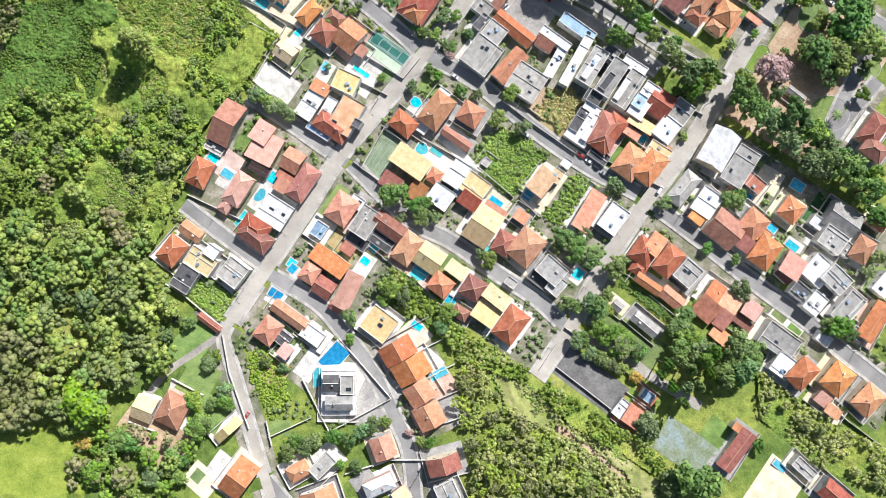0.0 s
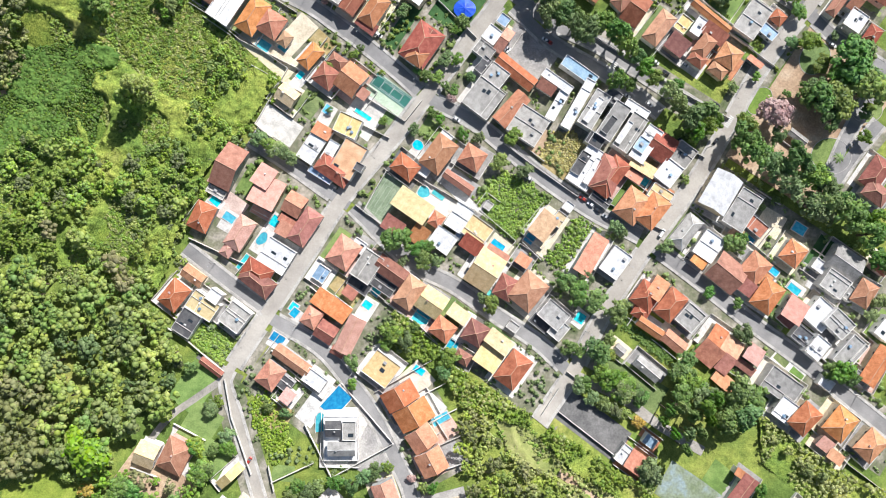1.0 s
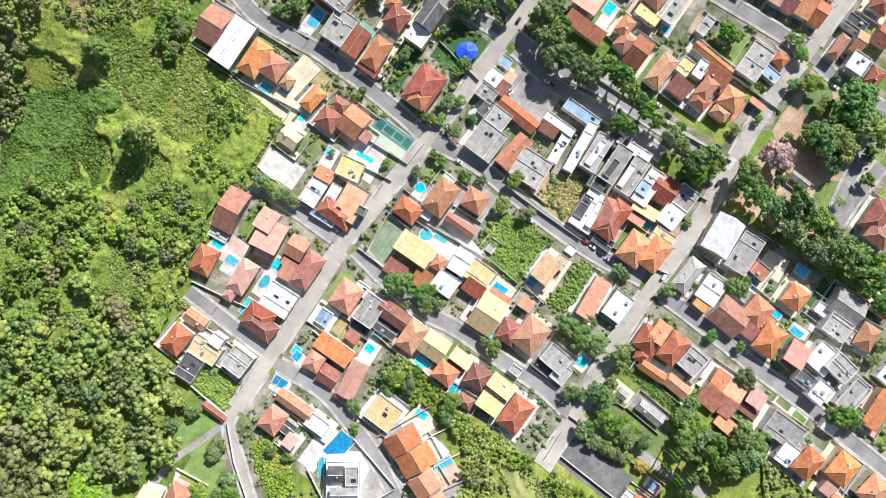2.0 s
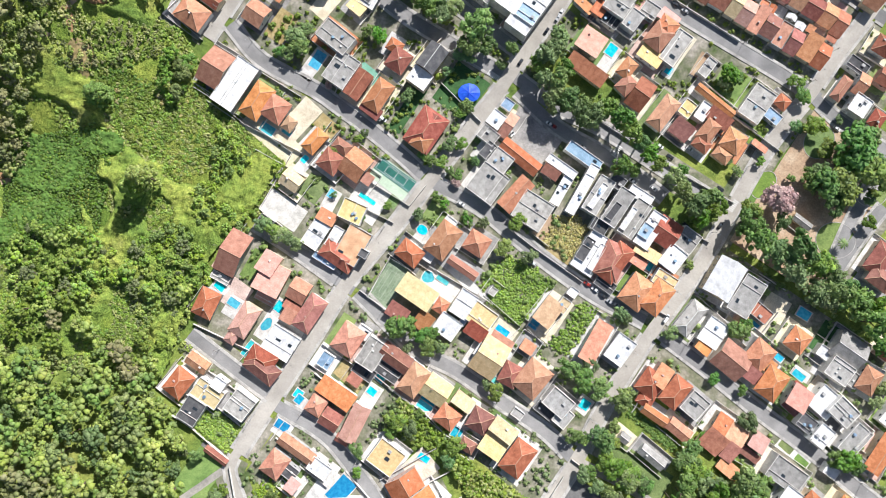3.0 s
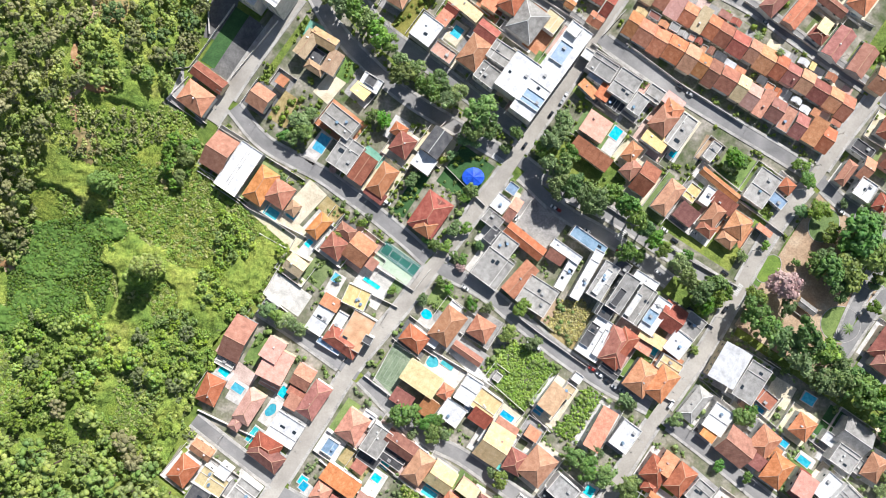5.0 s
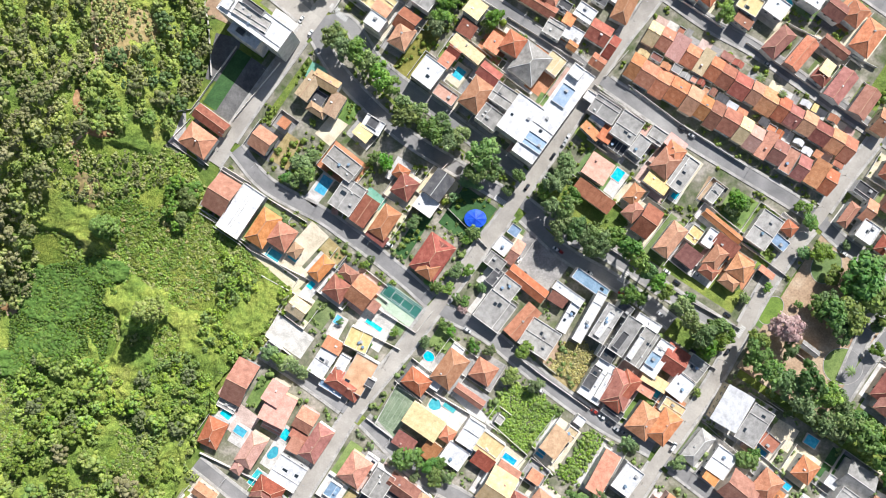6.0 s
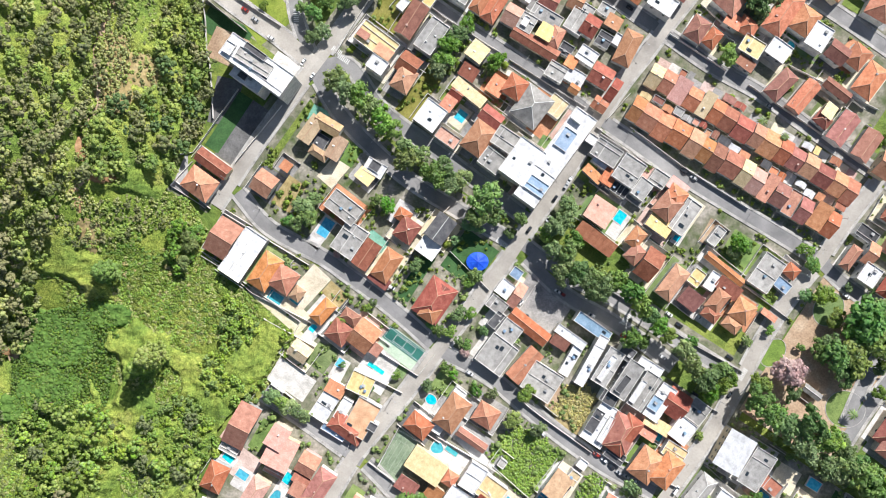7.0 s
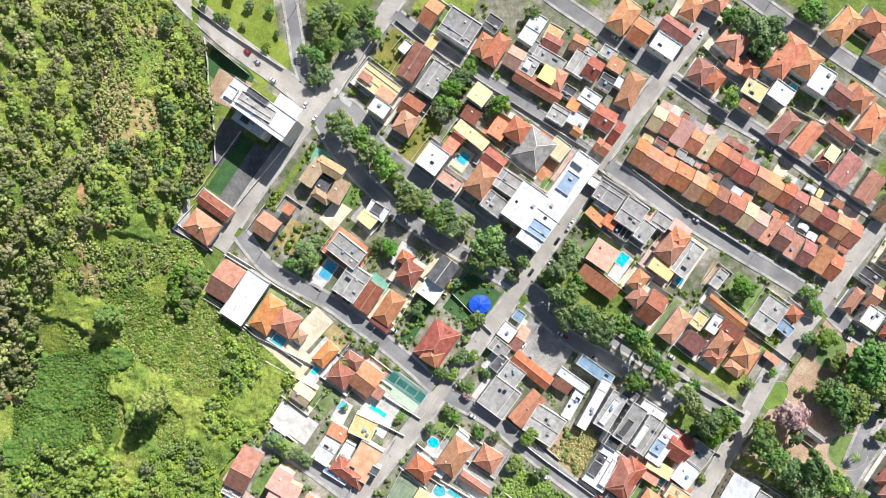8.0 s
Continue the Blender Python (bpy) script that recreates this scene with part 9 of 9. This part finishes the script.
shrubs("garden_shrubs", [(-143.4, 18.1), (-89.5, -8.5), (-43.0, 45.1), (63.0, -34.7), (50.5, -62.8), (19.1, -46.1), (-36.3, -26.0), (-53.5, -40.4), (12.9, -89.4), (-23.7, -101.1), (-95.6, -79.9), (-117.6, -40.4)], 4.6, 0.8, 2.1, LEAF["green"], "green garden bushes behind the houses", 0.12, 41, 12, 0.36, True)
shrubs("garden_shrubs", [(96.1, -2.7), (143.0, 72.4), (241.6, 12.1), (231.8, -96.3), (188.2, -74.3)], 4.6, 0.8, 2.1, LEAF["green"], "green garden bushes in walled yards", 0.12, 42, 12, 0.36, True)
shrubs("garden_shrubs", [(-140.3, 157.3), (-76.3, 241.8), (-27.5, 308.4), (148.4, 322.8), (239.1, 267.8), (238.7, 192.0), (177.0, 116.7), (56.7, 168.5), (20.2, 144.4), (-16.2, 105.6)], 4.6, 0.8, 2.1, LEAF["green"], "green garden bushes among the roofs", 0.12, 43, 12, 0.36, True)
scrub_sheet("hill_scrub", [(-225.0, 300.3), (-151.6, 320.9), (-141.0, 293.5), (-135.4, 254.2), (-152.3, 193.4), (-119.1, 145.1), (-103.9, 131.4), (-85.8, 119.5), (-102.0, 90.8), (-125.6, 63.8), (-139.6, 31.3), (-143.2, 12.1), (-150.9, -2.6), (-190.0, 13.4), (-243.7, 6.0)], MAT_SCRUB, "yellow-green scrub and tall grass on the hillside", 22, step=0.95)
scrub_sheet("hill_scrub", [(-236.2, -82.2), (-188.4, -89.2), (-179.7, -100.2), (-180.0, -126.3), (-231.6, -123.8)], MAT_SCRUB, "yellow-green scrub below the woodland", 24, rise=0.25)
scrub_sheet("hill_scrub", [(159.1, -60.3), (182.2, -78.5), (230.9, -104.4), (228.7, -123.0), (187.8, -111.1), (174.8, -99.0), (158.7, -85.4)], MAT_SCRUB, "yellow-green bright green scrub on the bank", 26, rise=0.6)
shrubs("hill_bushes", [(159.1, -60.3), (182.2, -78.5), (230.9, -104.4), (228.7, -123.0), (187.8, -111.1), (174.8, -99.0), (158.7, -85.4)], 2.0, 0.7, 1.7, LEAF["pale"], "bushes in the bright green scrub on the bank", 0.12, 26, 11, 0.45, True, 26)
scrub_sheet("hill_scrub", [(24.7, -62.8), (44.5, -68.2), (63.3, -88.0), (88.5, -102.0), (110.9, -117.4), (115.8, -133.3), (96.2, -133.1), (79.5, -116.5), (62.8, -99.7), (49.2, -87.7), (32.6, -82.6)], MAT_DRY_SCRUB, "pale sandy scrub along the southern slope", 25, rise=0.5)
scrub_sheet("hill_scrub", [(-27.7, -8.5), (-7.0, -17.3), (13.4, -43.3), (50.4, -64.1), (86.4, -87.3), (106.1, -98.5), (116.6, -117.5), (110.9, -117.4), (88.5, -102.0), (63.3, -88.0), (44.5, -68.2), (24.7, -62.8), (19.0, -60.1), (8.9, -57.3), (1.7, -46.1), (-24.6, -26.0)], MAT_SCRUB, "bright green scrub below the garden walls", 35, rise=0.5)
shrubs("hill_bushes", [(-27.7, -8.5), (-7.0, -17.3), (13.4, -43.3), (50.4, -64.1), (86.4, -87.3), (106.1, -98.5), (116.6, -117.5), (110.9, -117.4), (88.5, -102.0), (63.3, -88.0), (44.5, -68.2), (24.7, -62.8), (19.0, -60.1), (8.9, -57.3), (1.7, -46.1), (-24.6, -26.0)], 1.8, 0.7, 1.7, LEAF["lime"], "yellow-green bushes on the southern slope", 0.05, 35, 12, 0.4, True, 35)
shrubs("hill_bushes", [(-27.7, -8.5), (-7.0, -17.3), (13.4, -43.3), (50.4, -64.1), (86.4, -87.3), (106.1, -98.5), (115.8, -133.3), (96.2, -133.1), (79.5, -116.5), (62.8, -99.7), (49.2, -87.7), (32.6, -82.6), (19.0, -60.1), (8.9, -57.3), (1.7, -46.1), (-24.6, -26.0)], 1.9, 0.7, 1.6, LEAF["pale"], "pale green bushes on the southern slope", 0.32, 36, 12, 0.4, True, 35)
shrubs("dry_scrub", [(-181.2, 287.8), (-170.7, 295.8), (-165.3, 276.8), (-166.4, 253.5), (-170.8, 232.9), (-181.5, 212.3), (-186.4, 220.3), (-181.3, 245.8), (-178.1, 268.7)], 1.5, 0.5, 1.2, LEAF["pale"], "dry pale bushes on bare earth of the hill", 0.2, 37, 11, 0.42, True, 22)
shrubs("dry_scrub", [(-193.7, 198.1), (-180.6, 209.6), (-168.4, 196.0), (-176.5, 178.7), (-190.9, 173.1), (-196.1, 181.6)], 1.5, 0.5, 1.2, LEAF["pale"], "dry pale bushes on bare earth of the hill", 0.2, 38, 11, 0.42, True, 22)


# ---- parked cars ----
car(40.7, 62.7, -34)
car(44.3, 60.3, -34)
car(72.8, 49.3, -34)
car(76.9, 46.3, -34)
car(80.7, 43.1, -34)
car(84.5, 39.8, -34)
car(88.6, 37.8, -34)
car(92.4, 35.7, -34)
car(32.3, 129.2, -34)
car(55.9, 133.7, -34)
car(71.5, 122.2, -34)
car(88.6, 110.9, -34)
car(97.8, 104.0, -34)
car(108.9, 100.0, -34)
car(118.2, 116.9, -34)
car(112.9, 122.7, -34)
car(144.7, 99.6, -34)
car(207.8, 136.2, -34)
car(207.7, 131.9, -34)
car(125.6, 80.4, -34)
car(113.9, 31.0, 56, van=True)
car(58.2, 191.2, 56)
car(52.4, 184.6, 56)
car(60.3, 194.8, 56)
car(49.0, 174.0, 56)
car(126.7, 296.8, 56)
car(129.8, 294.6, 56)
car(-77.3, 250.8, 56)
car(-82.1, 258.4, 56)
car(143.9, 79.9, 56)
car(38.4, 168.0, 56)
car(83.8, 293.3, -34)
car(92.8, 286.6, -34)
car(167.5, 233.4, -34)
car(121.7, 199.1, -34)
car(126.8, 195.4, -34)
car(-99.3, 271.4, -34)
car(-107.7, 281.2, -34)
car(53.9, 134.8, -34)
car(33.6, 130.3, -34)
car(-113.2, 286.6, -34)
car(-49.0, 234.0, -34)
car(-35.7, 137.9, -34, van=True)
car(-98.9, -83.8, 56)
car(36.5, 121.1, 56)
car(6.3, 92.0, -34)
car(128.7, 121.1, -34)


# ---- markings, lamps and small fittings ----
def court_marking(x, y, lu, lv, turn, lift=0.22, paint=MAT_LINE):
    """White playing lines laid on a court."""
    m = thing("court_marking", pose(x, y, 0, 0, 0, turn), "white painted playing lines on the court floor", "marking")
    for u0, v0, u1, v1 in ((-1, -1, 1, -1), (-1, 1, 1, 1), (-1, -1, -1, 1), (1, -1, 1, 1), (0, -1, 0, 1), (-0.55, -0.7, 0.55, -0.7), (-0.55, 0.7, 0.55, 0.7), (-0.55, -0.7, -0.55, 0.7), (0.55, -0.7, 0.55, 0.7)):
        a, b = Vector((u0 * lu / 2, v0 * lv / 2, 0)), Vector((u1 * lu / 2, v1 * lv / 2, 0))
        d = (b - a).normalized()
        s = Vector((-d.y, d.x, 0)) * 0.09
        bm = bmesh.new()
        n = 8
        rows = []
        for k in range(n + 1):
            p = a.lerp(b, k / n)
            w = m.matrix_world @ p
            g = ground(w.x, w.y) + lift
            rows.append([bm.verts.new((*(p + o).xy, g)) for o in (-s, s)])
        for r0, r1 in zip(rows, rows[1:]):
            bm.faces.new((r0[0], r0[1], r1[1], r1[0]))
        part("line", bm, paint, m)


def court_fence(x, y, lu, lv, turn, h=3.2):
    """Thin metal posts and rails round a court."""
    e = thing("court_fence", pose(x, y, ground(x, y), 0, 0, turn), "thin metal fence of posts and rails round a court", "fence")
    for a, b in (((-1, -1), (1, -1)), ((1, -1), (1, 1)), ((1, 1), (-1, 1)), ((-1, 1), (-1, -1))):
        p, q = Vector((a[0] * lu / 2, a[1] * lv / 2, 0)), Vector((b[0] * lu / 2, b[1] * lv / 2, 0))
        n = max(2, int((q - p).length / 4))
        for k in range(n):
            o = p.lerp(q, k / n)
            bm = bmesh.new()
            limb(bm, (o.x, o.y, -1.0), (o.x, o.y, h), 0.06, 0.06, 6)
            part("post", bm, METAL, e)
        bm = bmesh.new()
        limb(bm, (p.x, p.y, h), (q.x, q.y, h), 0.05, 0.05, 6)
        part("rail", bm, METAL, e)


METAL = surface("galvanised_metal", (0.3, 0.31, 0.31), (0.42, 0.43, 0.43), (0.52, 0.53, 0.53), 1.0, 6.0, 0.5, (0, 0, 0), 0.1, 0.6)
LAMP_GLASS = surface("lamp_glass", (0.5, 0.5, 0.48), (0.6, 0.6, 0.58), (0.7, 0.7, 0.68), 2.0, 8.0, 0.3)
CONCRETE_POLE = surface("pole_concrete", (0.3, 0.3, 0.29), (0.4, 0.4, 0.38), (0.5, 0.49, 0.47), 1.0, 5.0, 0.9)


def make_street_lamp():
    e = thing("street_lamp", Matrix.Identity(4), "grey concrete utility pole with a street lamp arm", "street lamp", "street lamps")
    bm = bmesh.new()
    limb(bm, (0, 0, -0.5), (0, 0, 8.5), 0.16, 0.1, 8)
    part("pole", bm, CONCRETE_POLE, e)
    bm = bmesh.new()
    limb(bm, (0, 0, 7.2), (1.9, 0, 7.9), 0.05, 0.04, 6)
    part("arm", bm, METAL, e)
    bm = bmesh.new()
    box(bm, 1.7, 2.5, -0.14, 0.14, 7.82, 8.0)
    part("lamp_head", bm, METAL, e)
    bm = bmesh.new()
    box(bm, 1.85, 2.4, -0.1, 0.1, 7.76, 7.82)
    part("diffuser", bm, LAMP_GLASS, e)
    bm = bmesh.new()
    box(bm, -0.06, 0.06, -0.9, 0.9, 8.0, 8.12)
    part("crossarm", bm, BARK, e)
    return e


STREET_LAMP = make_street_lamp()
for kind, width, line in ROADS:
    if kind in ("lane", "trail"):
        continue
    run = 18.0
    for p, q in zip(line, line[1:]):
        run += (q - p).length
        if run > 36:
            run = 0.0
            d = (q - p).normalized()
            o = p + Vector((-d.y, d.x, 0)) * (width / 2 + 0.4)
            if not any((o - r).length < w / 2 + 1.0 for k2, w, other in ROADS if other is not line for r in other):
                copy_thing(STREET_LAMP, pose(o.x, o.y, ground(o.x, o.y) + 0.3, 0, 0, math.degrees(math.atan2(d.y, d.x)) - 90))


def crosswalk(x, y, turn, width, n=7):
    """White stripes across a street."""
    e = thing("crosswalk", pose(x, y, 0, 0, 0, turn), "worn white crosswalk stripes on the street", "crosswalk", "crosswalks")
    for k in range(n):
        v = (k + 0.5) / n * width - width / 2
        bm = bmesh.new()
        vs = []
        for i, j in ((-1.4, -0.25), (1.4, -0.25), (1.4, 0.25), (-1.4, 0.25)):
            w = e.matrix_world @ Vector((i, v + j, 0))
            vs.append(bm.verts.new((i, v + j, ground(w.x, w.y) + 0.42)))
        bm.faces.new(vs)
        part("stripe", bm, MAT_LINE, e)


def blue_canopy(x, y, r):
    """A round blue tarpaulin canopy on poles, sagging between its ribs."""
    e = thing("canopy", pose(x, y, ground(x, y)), "bright blue tarpaulin canopy over a lawn", "canopy")
    bm = bmesh.new()
    n = 16
    peak = bm.verts.new((0, 0, 3.9))
    rows = []
    for k, f in enumerate((0.35, 0.7, 1.0)):
        rows.append([bm.verts.new((r * f * math.cos(i / n * math.tau), r * f * 0.86 * math.sin(i / n * math.tau), 3.9 - 1.3 * f - (0.12 if i % 2 else 0))) for i in range(n)])
    for i in range(n):
        j = (i + 1) % n
        bm.faces.new((peak, rows[0][i], rows[0][j]))
        for r0, r1 in zip(rows, rows[1:]):
            bm.faces.new((r0[i], r1[i], r1[j], r0[j]))
    part("tarpaulin", bm, BLUE, e)
    for i in range(0, n, 4):
        bm = bmesh.new()
        a = i / n * math.tau
        limb(bm, (r * 0.97 * math.cos(a), r * 0.83 * math.sin(a), -0.5), (r * 0.97 * math.cos(a), r * 0.83 * math.sin(a), 2.6), 0.06, 0.05, 6)
        part("pole", bm, METAL, e)


BLUE = surface("blue_tarpaulin", (0.01, 0.06, 0.5), (0.015, 0.09, 0.62), (0.03, 0.14, 0.7), 0.4, 2.0, 0.5)
court_marking(-28.37, 106.99, 22.81, 5.81, -36.00, 0.5)
court_fence(-29.63, 104.95, 24.66, 12.93, -37.11)
court_marking(-31.64, 49.40, 9.46, 18.59, -31.97, 0.22, surface("court_faded_line", (0.28, 0.32, 0.25), (0.34, 0.38, 0.3), (0.4, 0.44, 0.36), 0.5, 3.0, 0.9))
court_fence(-31.94, 49.55, 12.61, 23.88, -31.96)
crosswalk(89.8, 120.1, -34, 7)
crosswalk(-85.9, 283.4, 0, 7)
crosswalk(-60.5, 260.0, 55, 7)
crosswalk(24.0, 161.1, 56, 7)
crosswalk(151.5, 90.6, -34, 7)
crosswalk(-64.1, 264.5, 56, 6)
blue_canopy(10.7, 151.1, 6.0)
round_lawn(198.4, 125.0, 7.6, 1.25, 55)
round_lawn(205.4, 72.1, 9.5, 1.1, 0)
round_lawn(168.1, 101.8, 5.5, 1.5, 50)
round_lawn(225.2, 97.1, 7, 1.2, 0)


# ---- the models themselves are taken away once their copies stand ----
for model in (*TREES, *SPECIAL.values(), *CARS, VAN, STREET_LAMP):
    for piece in (*model.children_recursive, model):
        bpy.data.objects.remove(piece)
